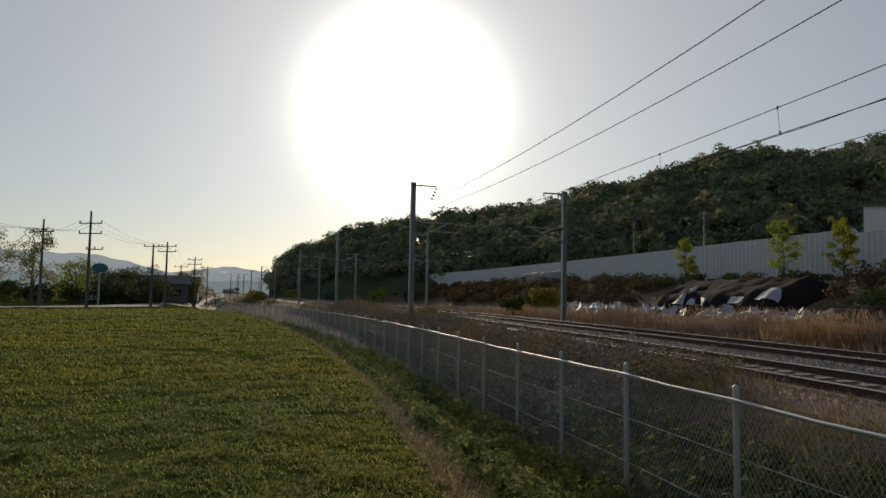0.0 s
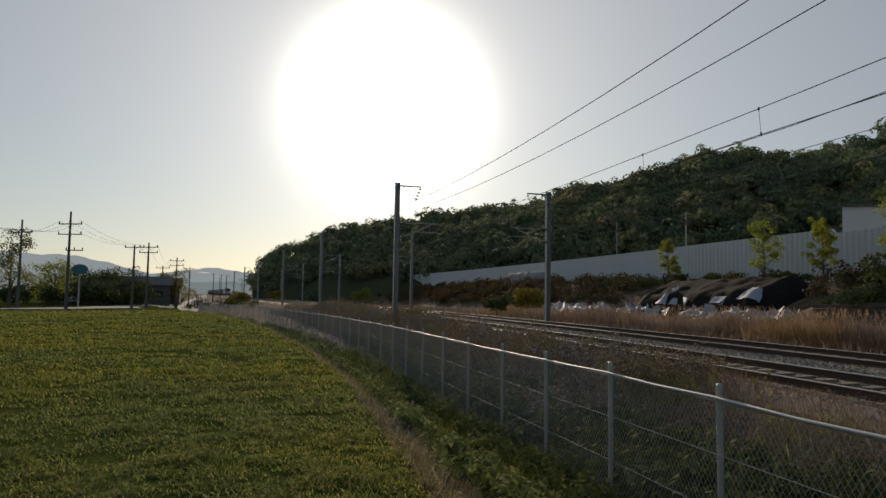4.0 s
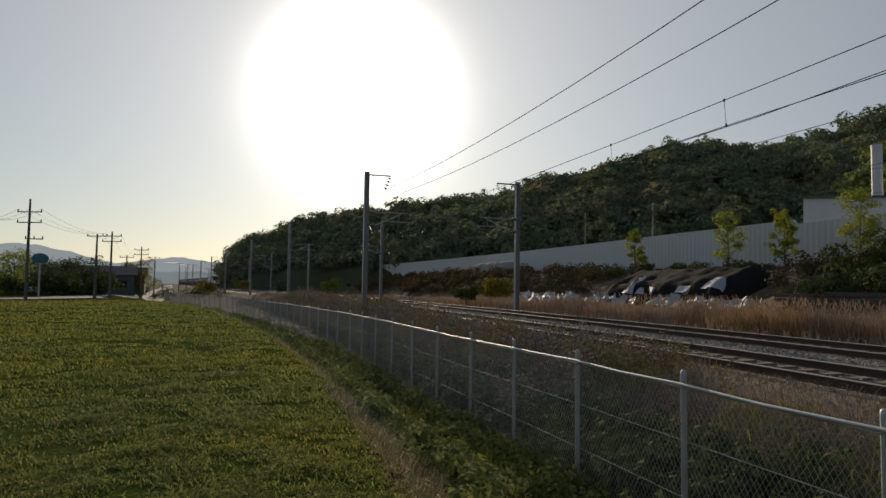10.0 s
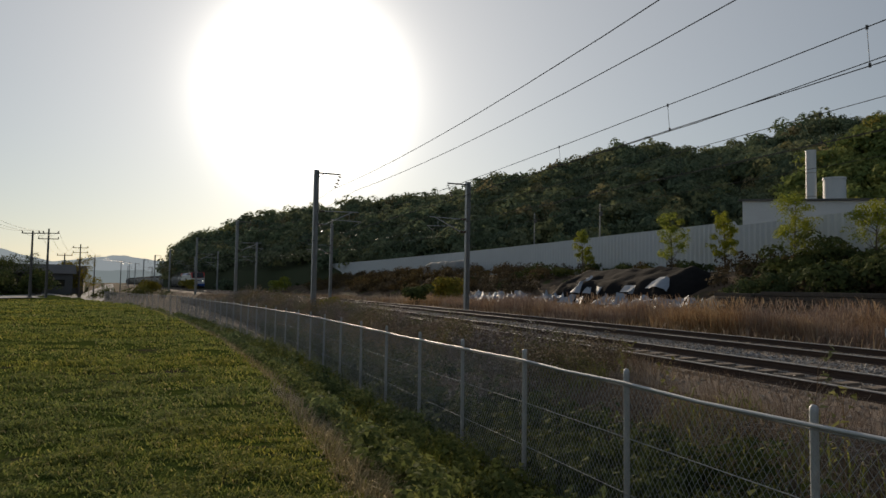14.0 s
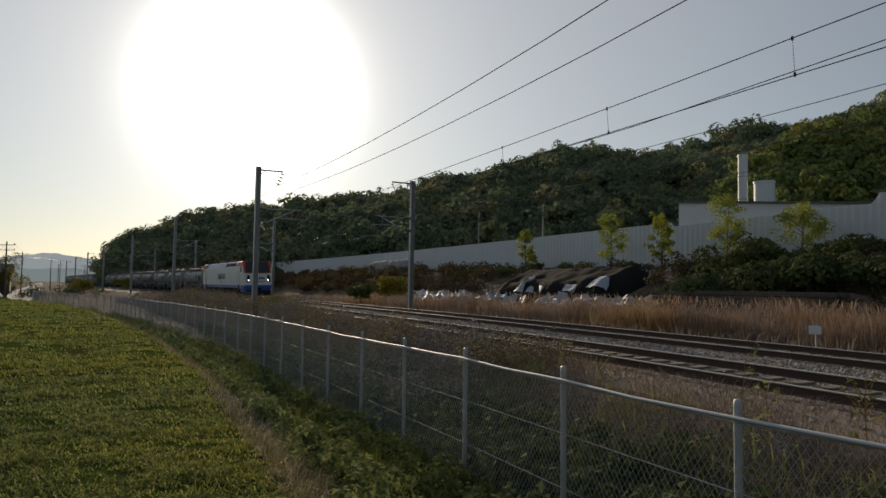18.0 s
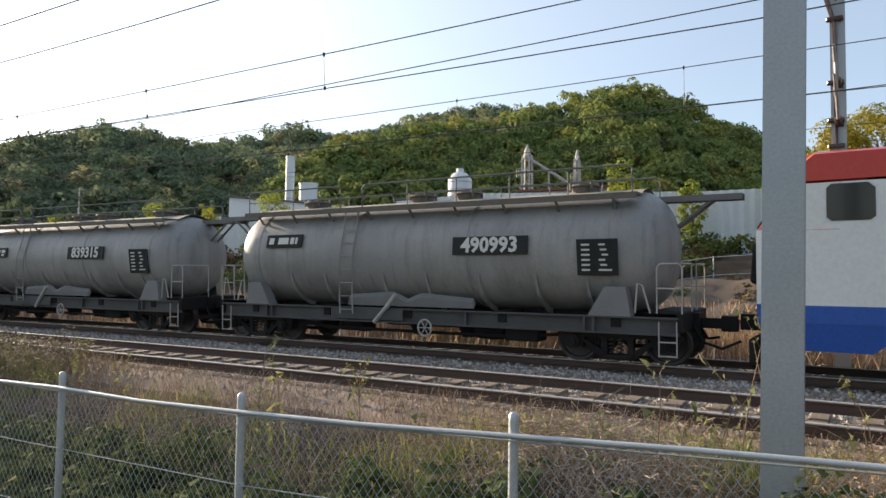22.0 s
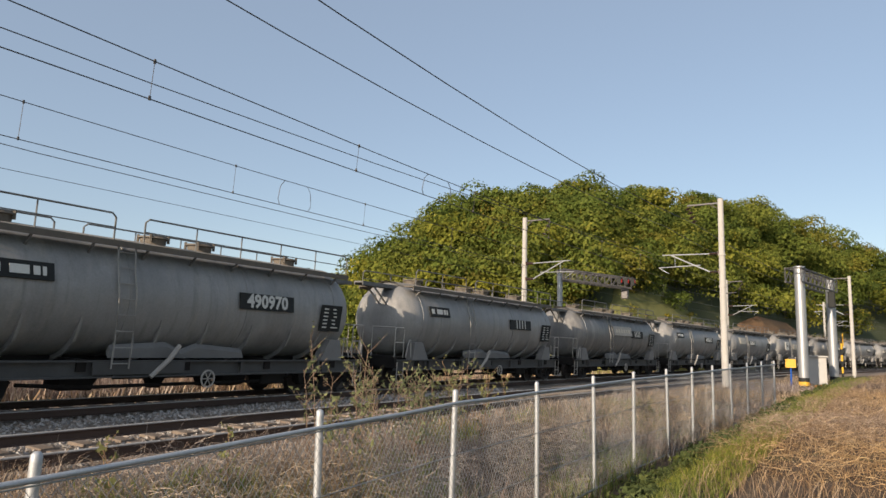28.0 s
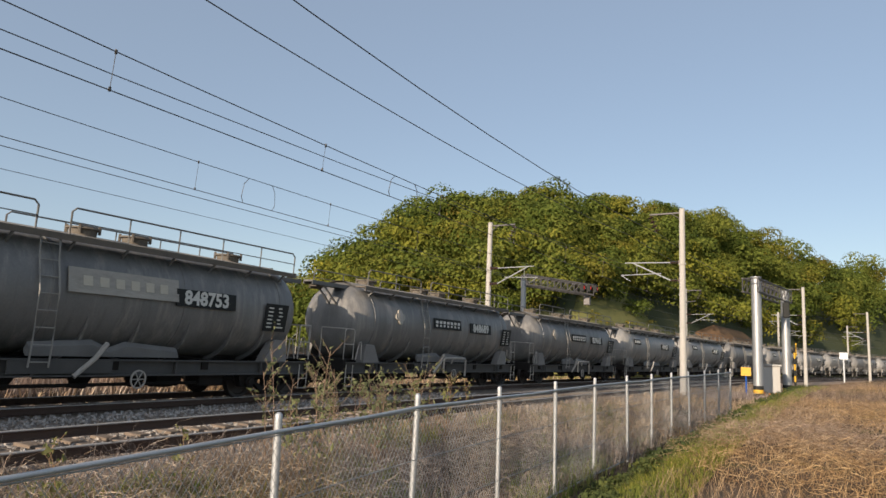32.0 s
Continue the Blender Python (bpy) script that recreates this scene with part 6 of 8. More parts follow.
for i in range(1100):
    s = -1.0 - 64 * rg.random() ** 1.5
    u = rg.random()
    q = (ditch_edge(s) + 0.55) * (1 - u) + (fence_q(s) + 0.3) * u
    p = P(s, q)
    rr = 0.14 + 0.2 * rg.random()
    pl.append(((p.x, p.y, ground_z(p.x, p.y) + rr * 0.5), rr))
woods("ditch_weeds", "low dark green weeds in the ditch", pl, M["leaf_ditch"], 31, 150, 6, 0.1, 1.2)
xy = line_points(rg, 16000, -40, 6, 2.2, 4.4, -3)
n = len(xy)
ribbon_mesh("ditch_grass", "rank green grass at the fence foot", "grass", on_ground(xy), 0.15 + 0.3 * rg.random(n), 0.008 + 0.006 * rg.random(n), rg.random(n) * 6.283, 0.3 + 0.8 * rg.random(n), M["blade"])

# withered growth on the embankment between fence and track
xy = line_points(rg, 60000, -70, 34, 4.5, 8.6, 2)
xy = xy[(xy[:, 1] > 5.9) | (xy[:, 0] > 1.5) | (rg.random(len(xy)) < 0.15)]
kk = np.array([fbm(x * 0.55, y * 0.8, 9.0, 4) for x, y in xy])
n = len(xy)
hh = 0.12 + 0.24 * rg.random(n) + 0.85 * np.clip(kk, 0, 1) * (0.5 + 0.5 * rg.random(n))
ribbon_mesh("withered_grass", "tangled withered grass on the embankment", "grass", on_ground(xy), hh, 0.004 + 0.004 * rg.random(n), rg.random(n) * 6.283, 0.3 + 0.9 * rg.random(n), M["dry"])
xy = line_points(rg, 26000, -30, 30, 4.4, 8.3, 2)
kk = np.array([fbm(x * 0.45, y * 0.45, 4.0, 3) for x, y in xy])
xy = xy[kk > np.where(xy[:, 0] < 2, -0.05, 0.1)]
n = len(xy)
ribbon_mesh("fresh_weeds", "patches of fresh green weeds on the embankment", "grass", on_ground(xy), 0.16 + 0.36 * rg.random(n), 0.010 + 0.010 * rg.random(n), rg.random(n) * 6.283, 0.3 + 0.7 * rg.random(n), M["blade"])
pl = []
for i in range(1250):
    s = 4 - 46 * rg.random() ** 1.35
    p = P(s, max(4.2, fence_q(s) + 0.25) + 1.7 * rg.random() ** 1.3)
    rr = 0.16 + 0.27 * rg.random()
    pl.append(((p.x, p.y, ground_z(p.x, p.y) + rr * 0.6), rr))
woods("fence_weeds", "dark green weeds behind the fence foot", pl, M["leaf_bush"], 33, 120, 6, 0.1, 1.2)
# twiggy brambles and seed heads between fence and track
for seed_, nm_, lb_, mt_, num_ in ((34, "brambles", "tangled grey-brown brambles on the embankment", "twig", 900), (36, "dock_weeds", "dark brown-green weeds on the embankment", "weed_mix", 520)):
    pl = []
    for i in range(num_):
        s = -12 - 66 * rg.random() ** 1.25
        q = max(4.4, fence_q(s) + 0.4)
        p = P(s, q + (8.3 - q) * rg.random())
        rr = 0.16 + 0.24 * rg.random() + 0.004 * abs(s)
        pl.append(((p.x, p.y, ground_z(p.x, p.y) + rr * 0.8), rr))
    woods(nm_, lb_, pl, M[mt_], seed_, 150, 6, 0.05, 1.4)
# thicker growth on the embankment further off, both ways
for s0, s1, m_ in ((-110, -14, 20000), (16, 62, 15000)):
    xy = line_points(rg, m_, s0, s1, 4.3, 8.7)
    kk = np.array([fbm(x * 0.3, y * 0.5, 5.0, 4) for x, y in xy])
    xy, kk = xy[kk > -0.3], kk[kk > -0.3]
    n = len(xy)
    ribbon_mesh("rank_growth", "rank withered growth on the embankment", "grass", on_ground(xy), 0.22 + 0.3 * rg.random(n) + 0.4 * np.clip(kk, 0, 1), 0.012 + 0.01 * rg.random(n), rg.random(n) * 6.283, 0.3 + 0.8 * rg.random(n), M["twig"])
# weeds creeping onto the near track
xy = line_points(rg, 9000, -45, 30, 8.2, 9.7, 0)
n = len(xy)
b = on_ground(xy)
b[:, 2] = -0.2
ribbon_mesh("track_weeds", "dry weeds creeping onto the near track", "grass", b, 0.08 + 0.2 * rg.random(n) ** 2, 0.006 + 0.005 * rg.random(n), rg.random(n) * 6.283, 0.5 + rg.random(n), M["dry"])


def vine_mound(cx, cy, rx, ry, hgt, n, seed, mat="twig"):
    """A heap of withered vines: arcs that spring from the middle and fall outward."""
    g = np.random.default_rng(seed)
    vs, fs = [], []
    for i in range(n):
        a, u0 = g.random() * 6.283, 1.05 * g.random() ** 0.5
        x, y = cx + rx * u0 * math.cos(a), cy + ry * u0 * math.sin(a)
        top = hgt * (1 - 0.75 * u0 ** 2)
        z = ground_z(x, y) + top * (0.15 + 0.9 * g.random())
        way, climb = g.random() * 6.283, g.normal(0.1, 0.5)
        step = 0.04 + 0.07 * g.random()
        wdt = 0.0025 + 0.003 * g.random()
        bend, k = g.normal(0, 0.45), len(vs)
        for j in range(7):
            vs.append((x, y, z))
            vs.append((x - math.sin(way) * wdt, y + math.cos(way) * wdt * 0.5, z + wdt))
            x, y, z = x + math.cos(way) * step * math.cos(climb), y + math.sin(way) * step * math.cos(climb), z + step * math.sin(climb)
            way += bend + g.normal(0, 0.35)
            climb += g.normal(-0.12, 0.3)
        for j in range(6):
            fs.append((k + 2 * j, k + 2 * j + 1, k + 2 * j + 3, k + 2 * j + 2))
    return tagged(new("vine_mound", raw_mesh("vine_mound", vs, fs, M[mat])), "heap of withered grey-brown vines beside the track", "dead vines", "vine heaps", kind="stuff")


vine_mound(1.25, 6.4, 1.35, 0.85, 0.95, 5200, 1, "vine")
vine_mound(-1.9, 6.4, 1.2, 0.8, 0.7, 2200, 31, "vine")
vine_mound(-2.6, 6.7, 1.4, 0.8, 0.5, 1100, 2)
vine_mound(4.6, 5.6, 1.9, 1.0, 0.65, 1800, 3)
vine_mound(7.4, 5.2, 1.8, 1.0, 0.75, 1600, 4)
vine_mound(-6.5, 6.2, 2.2, 1.0, 0.5, 1300, 5)
vine_mound(11.5, 4.8, 2.4, 1.0, 0.7, 1300, 6)
vine_mound(-12, 6.4, 2.6, 1.1, 0.5, 1000, 7)
for k, (x, y, a, b, h, n) in enumerate(((-0.6, 5.0, 1.8, 0.8, 0.32, 1100), (3.0, 4.9, 1.8, 0.8, 0.35, 1100), (-4.2, 5.2, 2.0, 0.9, 0.35, 1100), (-9, 5.6, 2.6, 1.2, 0.4, 1200), (6.2, 6.6, 1.8, 0.8, 0.5, 1100), (9.6, 5.9, 2.2, 0.9, 0.6, 1300), (14, 5.0, 2.6, 1.2, 0.6, 1200), (18, 4.6, 3.0, 1.2, 0.6, 1100), (-16, 6.2, 3.0, 1.3, 0.45, 1100), (-21, 5.9, 3.5, 1.4, 0.5, 1100), (23, 4.2, 3.4, 1.3, 0.6, 900))):
    vine_mound(x, y, a, b, h, n, 20 + k)
vine_mound(13.0, 0.2, 4.0, 1.8, 0.28, 2600, 41, "straw")
vine_mound(20.0, -1.5, 5.0, 2.2, 0.3, 2000, 42, "straw")


def tall_weeds(name, label, spots, mat, leafmat, seed):
    """Thin upright stems with side twigs and a few leaves or seed heads."""
    g = np.random.default_rng(seed)
    for x, y, h in spots:
        t = thing(name, label, "weed", "tall weeds beside the track")
        bm = bmesh.new()
        lf = bmesh.new()
        z = ground_z(x, y)
        d = g.normal(0, 0.12, 2)
        pts = [(x + d[0] * h * u ** 1.6 + g.normal(0, 0.01), y + d[1] * h * u ** 1.6, z + h * u) for u in (0, 0.25, 0.5, 0.75, 1.0)]
        bm_path(bm, pts, [0.009, 0.008, 0.006, 0.005, 0.003], 4)
        for k in range(int(9 + 7 * g.random())):
            u = 0.3 + 0.7 * g.random()
            b = np.array(pts[0]) * (1 - u) + np.array(pts[-1]) * u
            a, l = g.random() * 6.283, h * (0.1 + 0.16 * g.random())
            e = b + np.array([math.cos(a) * l * 0.7, math.sin(a) * l * 0.7, l * 0.8])
            tw = bmesh.new()
            bm_path(tw, [tuple(b), tuple(e)], [0.004, 0.002], 3)
            part("twig", tw, M[mat], t)
            for j in range(3):
                c = b + (e - b) * (0.5 + 0.25 * j)
                s = 0.012 + 0.02 * g.random()
                v = [lf.verts.new(tuple(c + g.normal(0, s, 3))) for _ in range(4)]
                lf.faces.new(v)
        part("stem", bm, M[mat], t)
        part("foliage", lf, M[leafmat], t)["kind"] = "stuff"


spots = [(-0.9, 6.0, 1.5), (-1.3, 6.4, 1.2), (-0.7, 7.0, 1.7), (-1.8, 6.2, 1.0), (0.4, 6.6, 1.1), (2.4, 7.1, 1.2), (3.2, 6.6, 0.9), (4.9, 6.3, 0.8), (6.3, 6.2, 0.8),
         (-4.6, 6.5, 1.2), (-5.2, 5.9, 1.3), (-6.2, 6.6, 1.1), (-8.0, 6.1, 1.2), (-10, 6.6, 1.1), (-3.3, 5.8, 1.0), (-13, 6.4, 1.3)]
spots += [(8.0 + 0.26 * k + rg.normal(0, 0.1), 6.1 + rg.normal(0, 0.25), 1.25 + 0.75 * rg.random() - 0.02 * k) for k in range(22)]
spots += [(7.7 + 0.13 * k + rg.normal(0, 0.15), 6.0 + rg.normal(0, 0.3), 0.8 + 0.7 * rg.random()) for k in range(26)]
tall_weeds("tall_weed", "tall dry weed with twiggy top", spots, "straw", "leaf_thin", 3)

# reeds beyond the far track
xy = line_points(rg, 46000, -78, 40, 21.6, 27.0, -22)
kk = np.array([fbm(x * 0.12, y * 0.3, 4.0, 3) for x, y in xy])
xy, kk = xy[kk > -0.25], kk[kk > -0.25]
n = len(xy)
hh = 0.75 + 0.6 * rg.random(n) + 1.0 * np.clip(kk + 0.1, 0, 1)
ribbon_mesh("reed_bed", "orange-brown dry reeds beyond the tracks", "reeds", on_ground(xy), hh, 0.014 + 0.016 * rg.random(n), rg.random(n) * 6.283, 0.2 + 0.6 * rg.random(n), M["reed"])
xy = line_points(rg, 1500, -40, 2, 22.0, 26.0)
n = len(xy)
b = on_ground(xy)
b[:, 2] += 1.0 + 0.5 * rg.random(n)
ribbon_mesh("reed_plumes", "feathery pale plumes of the reeds", "reeds", b, 0.3 + 0.2 * rg.random(n), 0.025 + 0.02 * rg.random(n), rg.random(n) * 6.283, 0.4 + 0.5 * rg.random(n), M["reed"])
xy = line_points(rg, 14000, -120, 60, 18.3, 30.0)
n = len(xy)
ribbon_mesh("rough_grass", "rough dry grass beyond the tracks", "grass", on_ground(xy), 0.3 + 0.5 * rg.random(n), 0.03 + 0.03 * rg.random(n), rg.random(n) * 6.283, 0.3 + 0.6 * rg.random(n), M["dry"])
xy = line_points(rg, 5000, -70, 20, 18.2, 20.0)
n = len(xy)
ribbon_mesh("verge_grass", "thin green grass on the far ballast edge", "grass", on_ground(xy), 0.1 + 0.2 * rg.random(n), 0.015 + 0.01 * rg.random(n), rg.random(n) * 6.283, 0.3 + 0.6 * rg.random(n), M["blade"])

# right-hand bank: green strip under the fence, then tall withered grass
xy = line_points(rg, 32000, 4, 46, 2.0, 4.1, 9)
n = len(xy)
ribbon_mesh("bank_grass", "bright green grass strip along the fence", "grass", on_ground(xy), 0.05 + 0.15 * rg.random(n), 0.006 + 0.006 * rg.random(n), rg.random(n) * 6.283, 0.3 + 0.7 * rg.random(n), M["blade"])
xy = line_points(rg, 85000, 5, 75, -13, 2.35, 11)
n = len(xy)
kk = np.array([fbm(x * 0.35, y * 0.35, 6.0, 4) for x, y in xy])
ribbon_mesh("withered_field", "tall withered grass on the bank", "grass", on_ground(xy), 0.10 + 0.18 * rg.random(n) + 0.35 * np.clip(kk, 0, 1), 0.003 + 0.003 * rg.random(n), rg.random(n) * 6.283, 0.4 + 1.2 * rg.random(n), M["straw"])

pl = []
for i in range(260):
    s = 5 + 34 * rg.random() ** 1.3
    p = P(s, 2.7 + 1.5 * rg.random())
    rr = 0.1 + 0.14 * rg.random()
    pl.append(((p.x, p.y, ground_z(p.x, p.y) + rr * 0.5), rr))
woods("strip_weeds", "leafy green weeds along the fence", pl, M["leaf_bush"], 35, 110, 6, 0.11, 0.9)
# ---- sleepers and loose ballast ----
bm = bmesh.new()
bm_box(bm, (0, 0, -0.09), (0.24, 2.4, 0.18), None, 0.015)
sleeper_me = mesh_of("sleeper", bm, M["sleeper"])
for q, nm, s0, s1 in ((QN, "near", -52, 38), (QF, "far", -52, 38)):
    t = thing("sleeper_row", "row of grey concrete sleepers under the %s track" % nm, "sleepers", kind="structure")
    s = s0
    while s < s1:
        o = part("sleeper", sleeper_me, None, t)
        o.matrix_local = at_line(s, q, (-0.24 if q == QN else -0.185) + CANT / 2) @ Matrix.Rotation(math.atan2(CANT, 1.5), 4, "X") @ Matrix.Rotation(random.gauss(0, 0.01), 4, "Z")
        s += 0.62
rs = np.random.default_rng(8)
vs, fs = [], []
octa = np.array([(1, 0, -0.4), (0, 1, -0.4), (-1, 0, -0.4), (0, -1, -0.4), (0.1, 0, 1)], float)
of = [(0, 1, 4), (1, 2, 4), (2, 3, 4), (3, 0, 4), (0, 3, 2, 1)]
for i in range(34000):
    s = -46 + 72 * rs.random() ** 0.8
    q = 8.2 + 9.4 * rs.random() if rs.random() < 0.6 else 11.1 + 2.6 * rs.random()
    z = float(np.interp(q, [7.6, 8.35, 11.8, 12.5, 13.1, 16.8, 17.9], [-0.42, -0.24, -0.22, -0.30, -0.2, -0.14, -0.5]))
    p = np.array(P(s, q, z + 0.005))
    m = octa * (0.022 + 0.036 * rs.random(3)) + rs.normal(0, 0.007, (5, 3))
    m = m @ np.array(Euler((rs.normal(0, 0.5), rs.normal(0, 0.5), rs.random() * 6)).to_matrix())
    k = len(vs)
    vs.extend(map(tuple, m + p))
    fs.extend(tuple(a + k for a in f) for f in of)
tagged(new("ballast_stones", raw_mesh("ballast_stones", vs, fs, M["stone"])), "loose grey-brown ballast stones", "ballast", kind="stuff")


# ---- places by bearing from the camera's stand ----
def at_az(az, d, z=0.0):
    return Vector((d * math.sin(radians(az)), d * math.cos(radians(az)), z))


def h_at(d, el):
    return EYE_Z + d * math.tan(radians(el))


# ---- factory behind the wall ----
def slab_building(name, label, corners, z0, z1, mats, roof_over=0.5, roof_t=0.18):
    """A plain hall on a quadrilateral plan with an overhanging thin roof."""
    t = thing(name, label, "building")
    bm = bmesh.new()
    solid(bm, [Vector((x, y, z0)) for x, y in corners], [Vector((x, y, z1)) for x, y in corners])
    part("wall", bm, mats[0], t)
    cx = sum(c[0] for c in corners) / 4
    cy = sum(c[1] for c in corners) / 4
    out = []
    for x, y in corners:
        d = math.hypot(x - cx, y - cy)
        out.append((x + (x - cx) / d * roof_over, y + (y - cy) / d * roof_over))
    bm = bmesh.new()
    solid(bm, [Vector((x, y, z1 + 0.01)) for x, y in out], [Vector((x, y, z1 + roof_t)) for x, y in out])
    part("roof", bm, mats[1], t)
    return t


a, b = at_az(-46.5, 72), at_az(-33.6, 78)
d = (b - a)
nrm = Vector((d.y, -d.x, 0)).normalized() * -14
slab_building("factory_hall", "white sheet-metal factory hall with dark thin roof edge", [(a.x, a.y), (b.x, b.y), (b.x + nrm.x, b.y + nrm.y), (a.x + nrm.x + d.x * 0.75, a.y + nrm.y + d.y * 0.75)], 3.0, 10.2, (M["sheet"], M["roof_dark"]))
a, b = at_az(-33.0, 58), at_az(-23.5, 55)
slab_building("factory_hall", "long pale factory hall behind the boundary wall", [(a.x, a.y), (b.x, b.y), (b.x + 3, b.y + 16), (a.x - 6, a.y + 16)], 3.0, 8.75, (M["sheet"], M["roof_dark"]), 0.3)
a, b = at_az(-22.5, 62), at_az(-15.5, 60)
slab_building("plant_shed", "low shed with rusty red roof at the plant", [(a.x, a.y), (b.x, b.y), (b.x + 2, b.y + 8), (a.x - 2, a.y + 8)], 3.0, 10.2, (M["plant_steel"], M["roof_rust"]))


def chimney(az, d, el0, el1, r, label, mat="sheet", cap=True):
    t = thing("chimney", label, "chimney", "stacks of the factory")
    p = at_az(az, d)
    z0, z1 = 4.0, h_at(d, el1)
    bm = bmesh.new()
    bm_lathe(bm, [(r, z0), (r, z1 - 0.2), (r * 1.06, z1 - 0.2), (r * 1.06, z1), (r * 0.9, z1), (r * 0.9, z1 - 1)], 20, Matrix.Translation(p))
    part("flue", bm, M[mat], t, smooth=True, angle=40)
    if cap:
        bm = bmesh.new()
        for k in range(3):
            bm_lathe(bm, [(r * 1.01, 0), (r * 1.05, 0.05), (r * 1.01, 0.1)], 20, Matrix.Translation(p + Vector((0, 0, z0 + (z1 - z0) * (0.4 + 0.2 * k)))))
        part("band", bm, M["plant_steel"], t)


chimney(-41.8, 80, 7, 10.5, 0.5, "tall white factory chimney")
chimney(-40.3, 80, 7, 8.4, 1.05, "short broad white chimney", cap=False)
# silo
t = thing("silo", "white cylindrical silo with conical top", "silo")
p = at_az(-27.7, 66)
zt_ = h_at(66, 10.0)
bm = bmesh.new()
bm_lathe(bm, [(1.15, 4), (1.15, zt_ - 1.1), (0.7, zt_ - 0.5), (0.35, zt_ - 0.35), (0.35, zt_), (0, zt_ + 0.05)], 24, Matrix.Translation(p))
part("shell", bm, M["sheet"], t, smooth=True, angle=30)
bm = bmesh.new()
for k in range(4):
    bm_lathe(bm, [(1.15, 0), (1.2, 0.04), (1.15, 0.08)], 24, Matrix.Translation(p + Vector((0, 0, zt_ - 3.5 + 0.7 * k))))
part("hoop", bm, M["plant_steel"], t)
# conveyor tower with lattice booms
for az, el, nm in ((-22.1, 11.8, "grey lattice elevator tower of the plant"), (-18.0, 11.4, "slender plant tower with pointed top")):
    t = thing("plant_tower", nm, "tower", "towers of the plant")
    d0 = 66
    p = at_az(az, d0)
    zt_ = h_at(d0, el)
    bm = bmesh.new()
    w0 = 0.5 if az < -20 else 0.3
    for dx in (-w0, w0):
        for dy in (-w0, w0):
            bm_rod(bm, p + Vector((dx, dy, 4)), p + Vector((dx * 0.7, dy * 0.7, zt_ - 0.8)), 0.09, 5)
    for k in range(7):
        z = 6 + (zt_ - 7.5) * k / 6
        bm_rod(bm, p + Vector((-w0, -w0, z)), p + Vector((w0, -w0, z + 0.9)), 0.05, 4)
        bm_rod(bm, p + Vector((w0, w0, z)), p + Vector((-w0, w0, z + 0.9)), 0.05, 4)
    part("lattice", bm, M["plant_steel"], t)
    bm = bmesh.new()
    bm_lathe(bm, [(0.0, zt_ + 0.3), (0.13 * w0 / 0.3, zt_ - 0.25), (0.2 * w0 / 0.3, zt_ - 0.7), (0.2 * w0 / 0.3, zt_ - 1.1), (0.1, zt_ - 1.4), (0, zt_ - 1.4)], 12, Matrix.Translation(p))
    part("head", bm, M["plant_steel"], t)
    if az < -20:
        bm = bmesh.new()
        q = at_az(-18.8, d0, h_at(d0, 8.9))
        for o in (-0.25, 0.25):
            bm_rod(bm, p + Vector((0, o, zt_ - 1.0)), q + Vector((0, o, 0)), 0.12, 5)
        q2 = at_az(-20.3, d0, h_at(d0, 10.0))
        bm_rod(bm, q2, at_az(-20.3, d0, 6), 0.1, 5)
        part("conveyor", bm, M["plant_steel"], t, "sloping conveyor boom")
    bm = bmesh.new()
    for k in range(8):
        bm_rod(bm, p + Vector((-w0 * 1.6 + w0 * 0.45 * k, -w0 * 1.3, zt_ - 3)), p + Vector((-w0 * 1.6 + w0 * 0.45 * k, -w0 * 1.3, zt_ - 2.2)), 0.025, 4)
    bm_rod(bm, p + Vector((-w0 * 1.6, -w0 * 1.3, zt_ - 2.2)), p + Vector((w0 * 1.6, -w0 * 1.3, zt_ - 2.2)), 0.03, 4)
    part("guard_rail", bm, M["plant_steel"], t)


